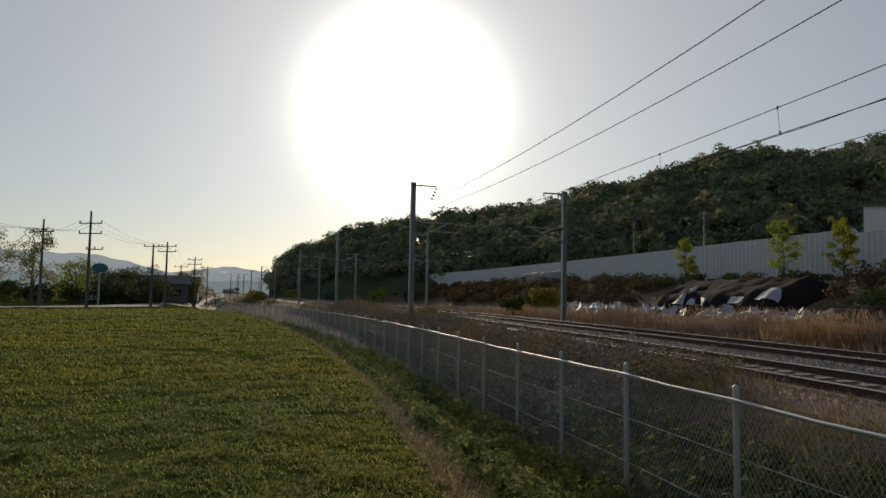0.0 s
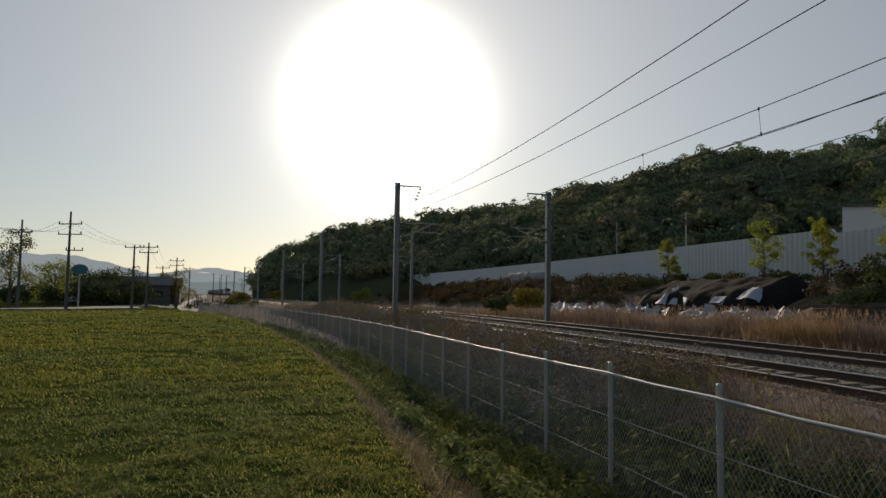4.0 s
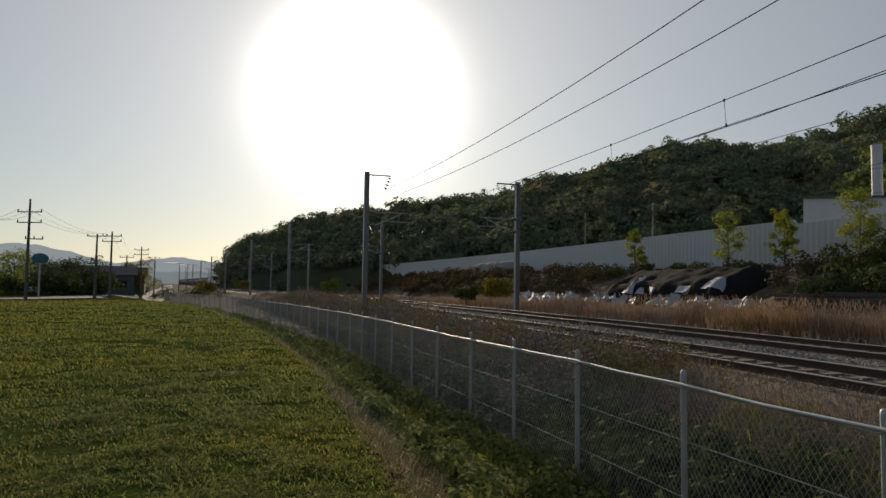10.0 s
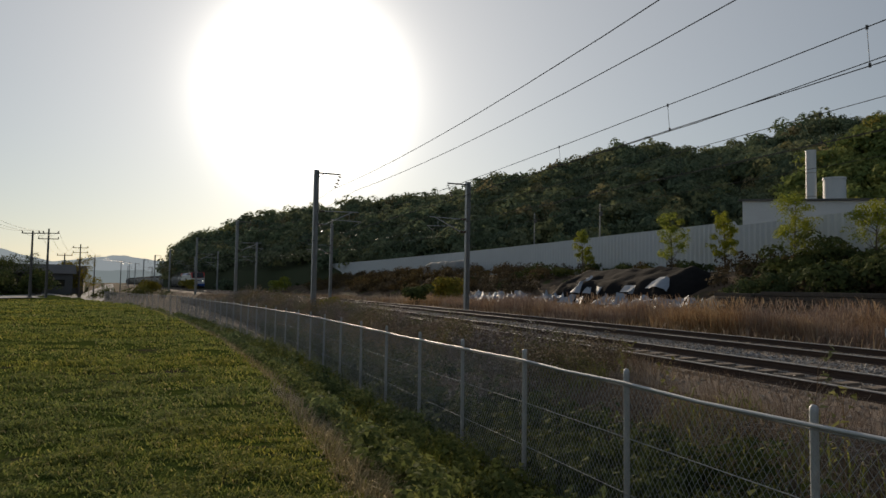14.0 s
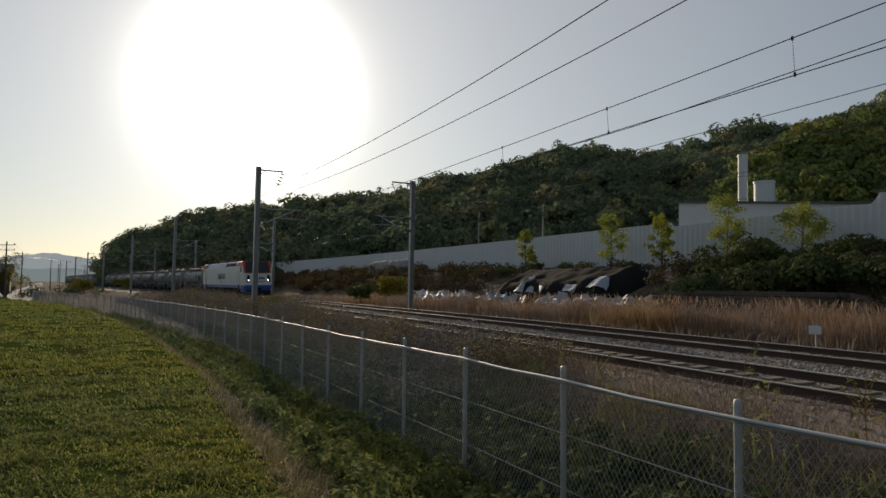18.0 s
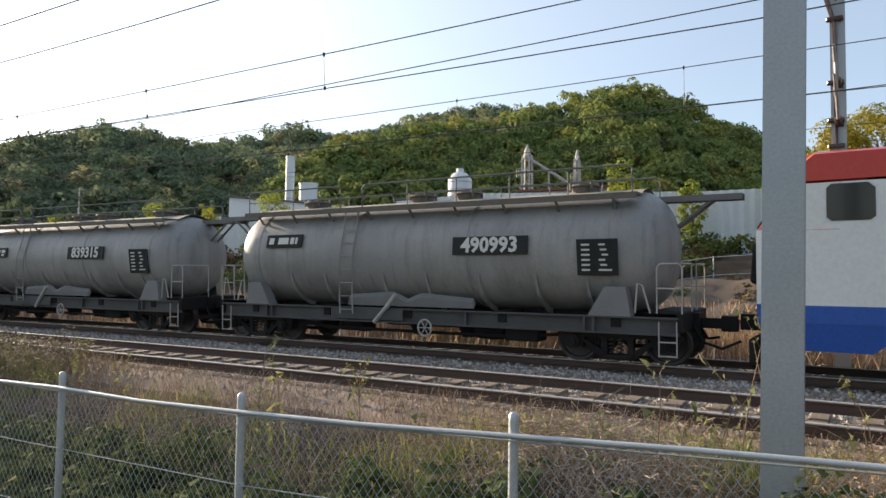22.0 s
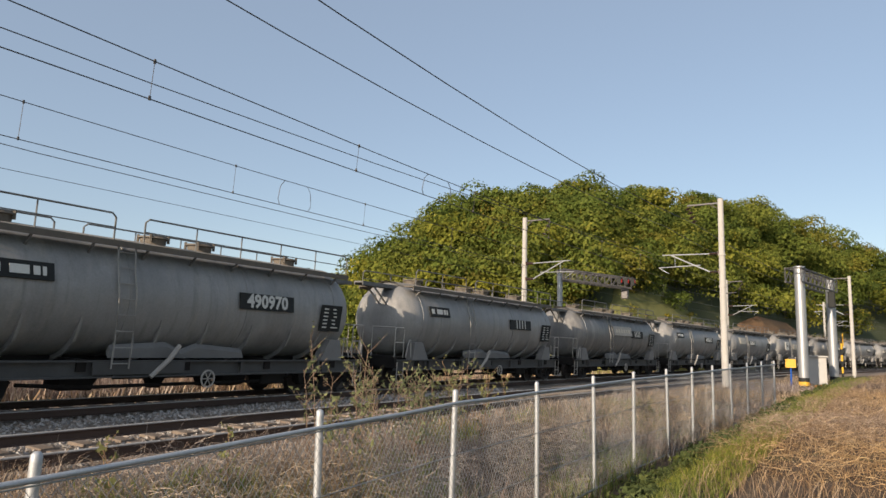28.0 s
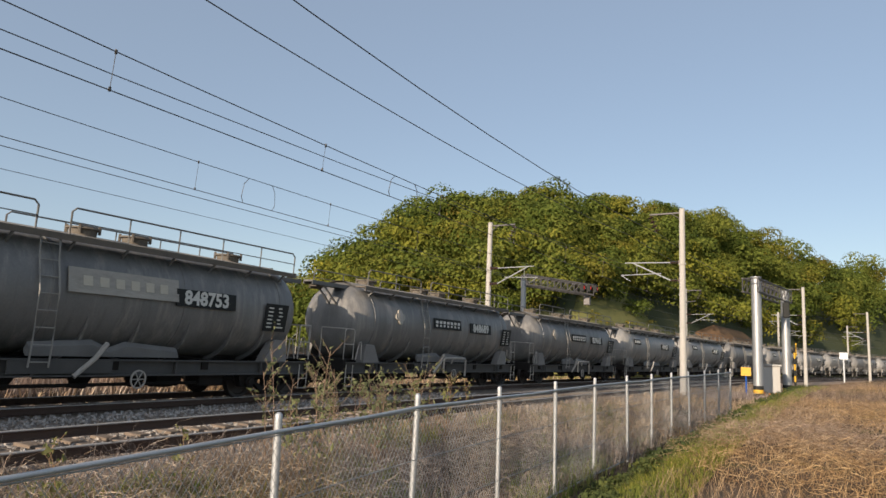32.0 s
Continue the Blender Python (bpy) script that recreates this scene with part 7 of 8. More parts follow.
# ---- trees ----
def tree(name, label, p, h, r, mat, seed, trunk=0.12, n=500, leaf=0.14, crown_lo=0.35, lumps=9, cat="tree", slim=1.0, limbs=9, puff=0.62):
    """Tapered trunk with limbs and a gappy crown of leaf clumps."""
    g = np.random.default_rng(seed)
    t = thing(name, label, cat, "trees of the place", Matrix.Translation(p))
    bm = bmesh.new()
    bend = g.normal(0, 0.03, 2) * h
    trunk_pts = [(bend[0] * u * u, bend[1] * u * u, h * 0.9 * u) for u in (0, 0.2, 0.45, 0.7, 1)]
    bm_path(bm, [(0, 0, -0.3)] + trunk_pts[1:], [trunk * 1.3, trunk, trunk * 0.75, trunk * 0.5, trunk * 0.15], 7)
    part("trunk", bm, M["bark"], t)
    ends = []
    for k in range(limbs):
        u = crown_lo * 0.8 + (0.9 - crown_lo * 0.8) * (k + g.random()) / limbs
        b = Vector((bend[0] * u * u, bend[1] * u * u, h * 0.9 * u))
        a = g.random() * 6.283
        l = r * (0.5 + 0.5 * g.random()) * (1.1 - 0.5 * u)
        e = b + Vector((math.cos(a) * l, math.sin(a) * l, l * (0.5 + 0.6 * g.random())))
        ends.append(e)
        bm = bmesh.new()
        mid = b.lerp(e, 0.5) + Vector((0, 0, -0.06 * l))
        bm_path(bm, [b, mid, e], [trunk * 0.4, trunk * 0.28, trunk * 0.1], 5)
        part("limb", bm, M["bark"], t)
    ends.append(Vector((bend[0], bend[1], h * 0.93)))
    out = []
    for e in ends:
        c = leaf_cloud(g, n // len(ends), r * puff * slim, r * puff * 0.97, leaf, 5)
        c = c + np.array(e)
        out.append(c)
    v = np.concatenate(out).reshape(-1, 3)
    v[:, 2] = np.maximum(v[:, 2], h * crown_lo * 0.7)
    fs = [(3 * i, 3 * i + 1, 3 * i + 2) for i in range(len(v) // 3)]
    part("crown", raw_mesh("crown", [tuple(q) for q in v], fs, M[mat]), None, t)
    return t


def gz(p):
    return ground_z(p.x, p.y)


# saplings before the wall, on the bank
for i, (az, d, el, r, lbl) in enumerate(((-58.6, 76, 4.55, 1.0, "thin young birch-like tree before the wall"), (-51.7, 66, 5.87, 1.15, "slim young tree with fresh leaves before the wall"), (-47.8, 61, 5.8, 1.0, "slim young tree with fresh leaves before the wall"),
                                      (-43.0, 57, 7.13, 1.35, "fresh green young tree before the wall"), (-37.9, 53, 6.1, 1.4, "fresh green young tree before the wall"), (-14.2, 43, 10.2, 1.1, "slender tree with yellow-green leaves by the wall"), (-9, 43.5, 8.6, 0.8, "slender young tree by the wall"), (-2.5, 43.5, 10, 1.0, "slender young tree by the wall"))):
    p = at_az(az, d)
    p.z = gz(p) - 0.1
    tree("young_tree", lbl, p, h_at(d, el + 0.25) - p.z, r * 1.12, "leaf_fresh", 40 + i, 0.07, 4200, 0.05, 0.2, slim=0.9, limbs=20, puff=0.5)
# shrubs along the bank
def shrub(p, r, seed, mat="leaf_bush", label="dark leafy shrub on the bank", n=900, hgt=0.8):
    g = np.random.default_rng(seed)
    t = thing("shrub", label, "shrub", "shrubs of the place", Matrix.Translation(p))
    bm = bmesh.new()
    for k in range(7):
        a, l = g.random() * 6.283, r * (0.5 + 0.5 * g.random())
        bm_path(bm, [(0, 0, -0.1), (math.cos(a) * l * 0.4, math.sin(a) * l * 0.4, l * 0.6), (math.cos(a) * l * 0.8, math.sin(a) * l * 0.8, l * hgt * 1.2)], [0.03, 0.02, 0.008], 4)
    part("stem_cluster", bm, M["bark"], t)["kind"] = "stuff"
    c = leaf_cloud(g, n, r, r * hgt, 0.05 * r + 0.02, 8) + np.array([0, 0, r * hgt * 0.75])
    v = c.reshape(-1, 3)
    v[:, 2] = np.maximum(v[:, 2], -0.05)
    part("crown", raw_mesh("crown", [tuple(q) for q in v], [(3 * i, 3 * i + 1, 3 * i + 2) for i in range(len(v) // 3)], M[mat]), None, t)


gs = np.random.default_rng(77)
for i in range(58):
    s = -170 + 178 * gs.random()
    q = 36 + 7.5 * gs.random()
    if -64 < s < -40:
        q = 41 + 3 * gs.random()
    p = P(s, q)
    p.z = gz(p)
    shrub(p, 0.9 + 0.9 * gs.random() if s > -44 else 0.4 + 0.4 * gs.random(), 100 + i)
for i, (az, d, r, mat, lbl) in enumerate(((-44.8, 47, 1.6, "leaf_bush", "dark broad shrub on the bank"), (-40.5, 45, 1.9, "leaf_bush", "dark broad shrub on the bank"), (-37.0, 44, 1.9, "leaf_bush", "dark broad shrub on the bank"), (-33, 42, 1.7, "leaf_bush", "dark broad shrub on the bank"), (-30, 42, 1.5, "leaf_bush", "dark broad shrub on the bank"),
                                     (-69.8, 82, 2.6, "leaf_spring", "large yellow-flowering shrub beyond the tracks"), (-72.4, 66, 1.5, "leaf_bush", "low round green shrub beyond the tracks"), (-83.7, 165, 2.4, "leaf_fresh", "fresh green shrub before the wall"), (-93.2, 175, 2.8, "leaf_spring", "yellow-green shrub near the line"), (-90.5, 150, 1.8, "leaf_spring", "yellow-green shrub near the line"),
                                     (-79.3, 42, 0.75, "leaf_spring", "yellow-budded shrub at the mast foot"), (-78.0, 43, 0.6, "leaf_spring", "yellow-budded shrub at the mast foot"), (-63.4, 120, 3.2, "leaf_spring", "yellowish shrub above the wall"), (-66.5, 120, 3.0, "leaf_spring", "yellowish shrub above the wall"), (-61, 118, 2.6, "leaf_spring", "yellowish shrub above the wall"))):
    p = at_az(az, d)
    p.z = max(gz(p), 3.4 if d > 110 and az > -70 else -9)
    shrub(p, r, 300 + i, mat, lbl, 1400)
# yellow-green trees behind the wall, ahead of the open view
for i, (az, d, el, r) in enumerate(((0.5, 72, 11.6, 4.2), (3.8, 74, 12.5, 4.4), (7.5, 75, 12.9, 4.3), (10.3, 76, 12.2, 3.6), (14.4, 72, 12.9, 3.8), (16.6, 70, 11.8, 3.0), (5.5, 66, 10.5, 3.4), (12.4, 66, 10.0, 3.0))):
    p = at_az(az, d, 4.0)
    tree("broadleaf_tree", "spreading yellow-green spring tree behind the wall", p, h_at(d, el) - 4.6, r * 1.12, "leaf_yellow", 500 + i, 0.28, 12000, 0.10, 0.12)
# far low trees between the two hills
pl = []
for i in range(240):
    az = 17 + 40 * gs.random()
    d = 150 + 60 * gs.random()
    rr = 2.5 + 2 * gs.random()
    p = at_az(az, d, h_at(d, lut([(17, 6.2), (25, 5.2), (40, 5.6), (57, 6.5)], az) * (0.35 + 0.6 * gs.random())) - rr * 0.6)
    pl.append((tuple(p), rr))
woods("far_treeline", "distant line of green trees", pl, M["leaf_hill"], 17, 150, 6, 0.12)

# ---- spoil heap under torn sheets, timber stacks, rubble ----
def heap(name, label, cs, length, width, height, mat, seed, group=""):
    s0_, q0_ = cs
    vs, fs = [], []
    nx, ny = 44, 16
    for j in range(ny + 1):
        for i in range(nx + 1):
            u, v = i / nx, j / ny
            s = s0_ + (u - 0.5) * length
            q = q0_ + (v - 0.5) * width
            p = P(s, q)
            prof_ = min(1, 9 * min(u, 1 - u)) ** 0.6 * min(1, 6 * v) ** 0.55 * min(1, 3 * (1 - v))
            z = gz(p) - 0.15 + height * prof_ * (0.93 + 0.14 * fbm(s * 0.35, q * 0.5, seed)) + 0.1 * fbm(s * 1.3, q * 1.3, seed + 3) * prof_
            vs.append((p.x, p.y + 0.25 * fbm(s * 0.9, v * 4, seed + 5), z))
    for j in range(ny):
        for i in range(nx):
            k = j * (nx + 1) + i
            fs.append((k, k + 1, k + nx + 2, k + nx + 1))
    me = raw_mesh(name, vs, fs, mat, True)
    return tagged(new(name, me), label, "heap", group), me, (nx, ny, vs)


ob, me, (nx, ny, hv) = heap("spoil_mound", "spoil heap under torn black plastic sheeting", (-50.3, 36.5), 17.5, 6.5, 1.7, M["black_sheet"], 3)
# pale torn sheets lying over the heap
def sheet_on(i0, i1, j0, j1, seed, mat="blue_sheet"):
    g = np.random.default_rng(seed)
    vs, fs = [], []
    for j in range(j0, j1 + 1):
        for i in range(i0, i1 + 1):
            x, y, z = hv[j * (nx + 1) + i]
            e = 0.3 if i in (i0, i1) or j in (j0, j1) else 0.1
            vs.append((x + g.normal(0, e), y - 0.06 + g.normal(0, 0.04), z + 0.07 + abs(g.normal(0, 0.06))))
    w_ = i1 - i0 + 1
    for j in range(j1 - j0):
        for i in range(i1 - i0):
            k = j * w_ + i
            if g.random() < 0.9:
                fs.append((k, k + 1, k + w_ + 1, k + w_))
    tagged(new("torn_sheet", raw_mesh("torn_sheet", vs, fs, M[mat], True)), "torn pale blue plastic sheet on the heap", "tarpaulin", "torn sheets on the heap")


for i, (a0, a1, b0, b1) in enumerate(((12, 14, 1, 6), (16, 22, 1, 2), (36, 41, 2, 5), (28, 33, 1, 2))):
    sheet_on(a0, a1, b0, b1, 60 + i)
heap("gravel_heap", "pale grey gravel heap before the wall", (-100, 43.2), 13, 3.4, 2.4, M["gravel"], 21, "heaps beyond the tracks")
heap("rubbish_bank", "low dark bank of rubbish with pale torn plastic", (-70, 33), 14, 5, 0.8, M["earth"], 9, "heaps beyond the tracks")
# dark scrub all over the bank before the wall
pl = []
pb = []
for i in range(1000):
    s = -150 + 184 * gs.random()
    q = 33.5 + 11.0 * gs.random()
    if -64 < s < -40 and q < 40.5:
        continue
    p = P(s, q)
    rr = 0.45 + 0.75 * gs.random()
    (pl if fbm(s * 0.08, q * 0.2, 3.0) + gs.normal(0, 0.25) > -0.05 and s > -75 else pb).append(((p.x, p.y, gz(p) + rr * 0.5), rr))
for i in range(320):
    s = -30 + 64 * gs.random()
    p = P(s, 27.5 + 9 * gs.random())
    rr = 0.35 + 0.5 * gs.random()
    (pl if gs.random() < 0.7 else pb).append(((p.x, p.y, gz(p) + rr * 0.5), rr))
woods("bank_scrub", "low dark leafy scrub on the bank", pl, M["leaf_bush"], 51, 210, 6, 0.085, 0.9)
woods("bank_thicket", "brown leafless thicket on the bank", pb, M["brown_scrub"], 52, 170, 6, 0.085, 0.9)
heap("soil_bank", "low dark soil bank beyond the reeds", (-30, 33), 18, 6, 1.2, M["earth"], 12, "heaps beyond the tracks")
heap("soil_bank", "low dark soil bank beyond the reeds", (-10, 34), 18, 7, 1.2, M["earth"], 15, "heaps beyond the tracks")
# scraps of pale sheet along the foot
gp = np.random.default_rng(88)
for i in range(64):
    s = -72 + 34 * gp.random()
    p = P(s, 30.2 + 2.6 * gp.random())
    p.z = gz(p) + 0.55 * gp.random()
    vs = []
    for j in range(4):
        for k in range(4):
            vs.append((p.x + (k - 1.5) * 0.45 + gp.normal(0, 0.1), p.y + (j - 1.5) * 0.2 + gp.normal(0, 0.1), p.z + 0.15 + 0.3 * j * gp.random() + abs(gp.normal(0, 0.15))))
    fs = [(j * 4 + k, j * 4 + k + 1, j * 4 + k + 5, j * 4 + k + 4) for j in range(3) for k in range(3)]
    tagged(new("sheet_scrap", raw_mesh("sheet_scrap", vs, fs, M["blue_sheet"], True)), "crumpled scrap of pale plastic sheet", "scrap", "scraps of plastic sheet")
# timber stacks
for az, d, w_ in ((-41.5, 43, 6.0), (-38.0, 41, 5.0), (-46.3, 46, 3.0)):
    p = at_az(az, d)
    t = thing("timber_stack", "stack of old weathered timbers on the bank", "timber", "timber stacks", Matrix.Translation((p.x, p.y, gz(p))) @ Matrix.Rotation(radians(8), 4, "Z"))
    for r_ in range(4):
        for k in range(4):
            bm = bmesh.new()
            bm_box(bm, (gp.normal(0, 0.3), -0.6 + 0.4 * k, 0.7 + 0.27 * r_), (w_ * (0.8 + 0.3 * gp.random()), 0.3, 0.24), Matrix.Rotation(gp.normal(0, 0.03), 4, "Z"), 0.02)
            part("timber", bm, M["wood_old"], t)
    bm = bmesh.new()
    bm_box(bm, (0, 0, 0.3), (w_ * 0.9, 1.8, 1.0))
    part("plinth", bm, M["earth"], t)
# rubble blocks, a small white marker board, grey chest
for i in range(34):
    az = -36.5 + 9 * gp.random()
    d = 37 + 4 * gp.random()
    p = at_az(az, d)
    r_ = 0.12 + 0.25 * gp.random()
    bm = bmesh.new()
    bm_box(bm, (0, 0, 0), (r_ * 1.6, r_, r_), Euler((gp.random(), gp.random(), gp.random() * 3)).to_matrix().to_4x4(), r_ * 0.15)
    o = part("rubble_block", bm, M["wood_old"])
    o.matrix_world = Matrix.Translation((p.x, p.y, gz(p) + 0.35 + 1.0 * gp.random() ** 2))
    tagged(o, "broken pale concrete block in a rubble pile", "rubble", "rubble blocks")
p = at_az(-37.3, 24)
t = thing("marker_board", "small white marker board on a post", "marker", m=Matrix.Translation((p.x, p.y, gz(p))))
bm = bmesh.new()
bm_rod(bm, (0, 0, -0.1), (0, 0, 0.95), 0.03, 8)
part("post", bm, M["galv"], t)
bm = bmesh.new()
bm_box(bm, (0, -0.04, 0.82), (0.42, 0.02, 0.26))
part("plate", bm, M["sheet"], t)
p = at_az(-27.2, 31)
t = thing("equipment_chest", "grey sheet-metal chest among the reeds", "chest", m=Matrix.Translation((p.x, p.y, gz(p) - 0.05)) @ Matrix.Rotation(radians(20), 4, "Z"))
bm = bmesh.new()
bm_box(bm, (0, 0, 0.45), (1.5, 0.8, 0.9), None, 0.03)
part("body", bm, M["plant_steel"], t)
bm = bmesh.new()
bm_box(bm, (0, 0, 0.93), (1.6, 0.9, 0.06), None, 0.01)
part("lid", bm, M["plant_steel"], t)
# low yard fence by the rubble
t = thing("yard_fence", "low galvanised yard fence by the rubble", "fence")
for i in range(9):
    p = at_az(-27.5 + 5.0 * i, 36 + 0.2 * i)
    bm = bmesh.new()
    bm_rod(bm, (p.x, p.y, gz(p) - 0.1), (p.x, p.y, gz(p) + 1.35), 0.03, 6)
    part("post", bm, M["galv"], t)
for dz in (0.4, 1.3):
    bm = bmesh.new()
    bm_path(bm, [at_az(-27.5 + 5.0 * i, 36 + 0.2 * i, gz(at_az(-27.5 + 5.0 * i, 36 + 0.2 * i)) + dz) for i in range(9)], 0.02, 5)
    part("rail", bm, M["galv"], t)
# wooden service pole on the hill foot
for az, d, el in ((-57.2, 110, 7.0), (-62.5, 130, 6.3), (-79.4, 100, 5.2)):
    p = at_az(az, d)
    t = thing("service_pole", "thin service pole with small fittings", "pole", "service poles")
    bm = bmesh.new()
    bm_rod(bm, (p.x, p.y, min(3.0, gz(p))), (p.x, p.y, h_at(d, el)), 0.13, 8, 0.1)
    part("shaft", bm, M["concrete_pole"], t)
    bm = bmesh.new()
    bm_box(bm, (p.x, p.y, h_at(d, el) - 0.6), (1.2, 0.1, 0.12))
    bm_box(bm, (p.x + 0.3, p.y, h_at(d, el) - 1.6), (0.4, 0.4, 0.7))
    part("crossarm", bm, M["mast_dark"], t)

# parked bus and mixer truck seen between the wagons
def vehicle(name, label, az, d, z, lng, hgt, col, stripe):
    p = at_az(az, d, z)
    t = thing(name, label, name.split("_")[-1], m=Matrix.Translation(p))
    bm = bmesh.new()
    bm_box(bm, (0, 0, hgt / 2 + 0.4), (lng, 2.4, hgt - 0.4), None, 0.15)
    part("body", bm, M[col], t)
    bm = bmesh.new()
    bm_box(bm, (0, -1.21, 1.2), (lng * 0.98, 0.03, 0.5))
    part("stripe", bm, M[stripe], t)
    for k in range(4):
        bm = bmesh.new()
        bm_box(bm, (-lng * 0.36 + lng * 0.24 * k, -1.21, hgt * 0.68), (lng * 0.2, 0.04, hgt * 0.26))
        part("window", bm, M["glass_dark"], t)
    for x in (-lng * 0.3, lng * 0.32):
        bm = bmesh.new()
        bm_rod(bm, (x, -1.15, 0.45), (x, -0.9, 0.45), 0.45, 16)
        part("wheel", bm, M["black"], t)


vehicle("parked_bus", "white and blue bus parked by the wall", 19.6, 50, gz(at_az(19.6, 50)) - 0.5, 6.0, 2.7, "loco_blue", "sheet")


def mixer_truck(az, d, z):
    t = thing("mixer_truck", "white concrete mixer truck parked beyond the line", "truck", m=Matrix.Translation(at_az(az, d, z)) @ Matrix.Rotation(radians(-30), 4, "Z"))
    bm = bmesh.new()
    bm_extrude(bm, [(-3.6, 0.7), (-1.5, 0.7), (-1.5, 3.1), (-1.8, 3.25), (-3.2, 3.2), (-3.6, 2.0)], [(Vector((0, -1.2, 0)), Vector((1, 0, 0)), Vector((0, 0, 1))), (Vector((0, 1.2, 0)), Vector((1, 0, 0)), Vector((0, 0, 1)))])
    part("cab", bm, M["sheet"], t, "white cab")
    bm = bmesh.new()
    bm_box(bm, (-2.5, -1.21, 2.35), (1.1, 0.03, 0.75), None, 0.01)
    part("side_window", bm, M["glass_dark"], t)
    bm = bmesh.new()
    bm_box(bm, (-3.45, 0, 2.5), (0.06, 2.1, 0.85), Matrix.Rotation(radians(0), 4, "Y"))
    part("windscreen", bm, M["glass_dark"], t)
    bm = bmesh.new()
    bm_box(bm, (0.6, 0, 0.85), (8.0, 0.9, 0.3))
    part("chassis", bm, M["black"], t)
    bm = bmesh.new()
    bm_lathe(bm, [(0.0, -2.4), (0.7, -2.3), (1.2, -0.9), (1.2, 0.4), (0.55, 2.4), (0.0, 2.4)], 24, Matrix.Translation((1.5, 0, 2.35)) @ Matrix.Rotation(radians(80), 4, "Y"))
    part("drum", bm, M["plant_steel"], t, "grey mixing drum", smooth=True, angle=40)
    for x in (-2.6, 1.6, 3.0):
        for y in (-1.0, 1.0):
            bm = bmesh.new()
            bm_rod(bm, (x, y - 0.15, 0.5), (x, y + 0.15, 0.5), 0.5, 18)
            part("wheel", bm, M["black"], t)


mixer_truck(42.6, 50, max(gz(at_az(42.6, 50)), h_at(50, 4.75) - 3.25))


# ---- signal gantries and crossing gear ----
def truss(bm, a, b, w=0.5, h=0.6, n=9):
    a, b = Vector(a), Vector(b)
    d = (b - a)
    side = Vector((-d.y, d.x, 0)).normalized() * w / 2
    up = Vector((0, 0, h))
    for o in (-side, side):
        for u in (Vector((0, 0, 0)), up):
            bm_rod(bm, a + o + u, b + o + u, 0.06, 5)
    for k in range(n + 1):
        p = a + d * k / n
        q = a + d * min(n, k + 1) / n
        for o in (-side, side):
            bm_rod(bm, p + o, p + o + up, 0.03, 4)
            bm_rod(bm, p + o, q + o + up, 0.025, 4)
        bm_rod(bm, p - side + up, p + side + up, 0.03, 4)


def round_column(t, p, z0, z1, r, warn=True):
    bm = bmesh.new()
    bm_rod(bm, (p.x, p.y, z0), (p.x, p.y, z1), r, 16)
    bm_rod(bm, (p.x, p.y, z1), (p.x, p.y, z1 + 0.04), r * 1.15, 16)
    part("column", bm, M["mast"], t, smooth=True, angle=40)
    if warn:
        for k in range(4):
            bm = bmesh.new()
            bm_rod(bm, (p.x, p.y, z0 + 0.75 - 0.22 * k), (p.x, p.y, z0 + 0.97 - 0.22 * k), r + 0.006, 16)
            part("warning_band", bm, M["yellow"] if k % 2 else M["board"], t)


t = thing("signal_gantry", "grey lattice signal gantry over the far track", "gantry", "signal gantries")
pL, pR = at_az(71.0, 43), at_az(76.4, 45.5)
round_column(t, pL, -0.3, 6.0, 0.16, False)
bm = bmesh.new()
truss(bm, (pL.x, pL.y, 5.65), (pR.x, pR.y, 5.35), 0.7, 0.6, 10)
part("truss", bm, M["mast_dark"], t)
for k in range(3):
    bm = bmesh.new()
    c = pL.lerp(pR, 0.78 + 0.1 * k)
    bm_box(bm, (c.x, c.y - 0.4, 5.75), (0.38, 0.3, 0.5), None, 0.05)
    head = part("signal_head", bm, M["board"], t, "black signal head")
    bm = bmesh.new()
    bm_lathe(bm, [(0, 0.03), (0.12, 0.02), (0.13, -0.02)], 12, Matrix.Translation((c.x - 0.08, c.y - 0.56, 5.75)) @ Matrix.Rotation(radians(90), 4, "X"))
    part("lens", bm, M["red_lamp"], t, "dull red lens")
bm = bmesh.new()
bm_box(bm, (pR.x, pR.y + 0.2, 5.0), (0.32, 0.42, 0.6), None, 0.04)
part("hanging_box", bm, M["mast_dark"], t)

t = thing("signal_gantry", "round-columned signal gantry with yellow and black feet", "gantry", "signal gantries")
g1, g2 = at_az(88.7, 44), at_az(90.7, 51)
round_column(t, g1, gz(g1) - 0.2, 6.4, 0.27)
round_column(t, g2, gz(g2) - 0.2, 6.3, 0.27)
bm = bmesh.new()
truss(bm, (g1.x - 1.0, g1.y + 0.3, 5.5), (g2.x, g2.y, 5.5), 0.8, 0.75, 9)
part("truss", bm, M["mast_dark"], t)
bm = bmesh.new()
c = g1.lerp(g2, 0.7)
bm_box(bm, (c.x, c.y - 0.5, 4.9), (0.4, 0.4, 1.0), None, 0.05)
part("signal_head", bm, M["board"], t, "black signal head")
# crossing signal with striped post
p = at_az(91.2, 48)
t = thing("crossing_signal", "level crossing signal with yellow and black post", "signal")
for k in range(9):
    bm = bmesh.new()
    bm_rod(bm, (p.x, p.y, gz(p) + 0.35 * k), (p.x, p.y, gz(p) + 0.35 * (k + 1)), 0.06, 8)
    part("post", bm, M["yellow"] if k % 2 else M["board"], t)
bm = bmesh.new()
for s_ in (-1, 1):
    bm_box(bm, (0, 0, 0), (1.1, 0.04, 0.16), Matrix.Translation((p.x, p.y - 0.08, gz(p) + 3.0)) @ Matrix.Rotation(radians(35 * s_), 4, "Y"))
part("cross_arms", bm, M["yellow"], t)
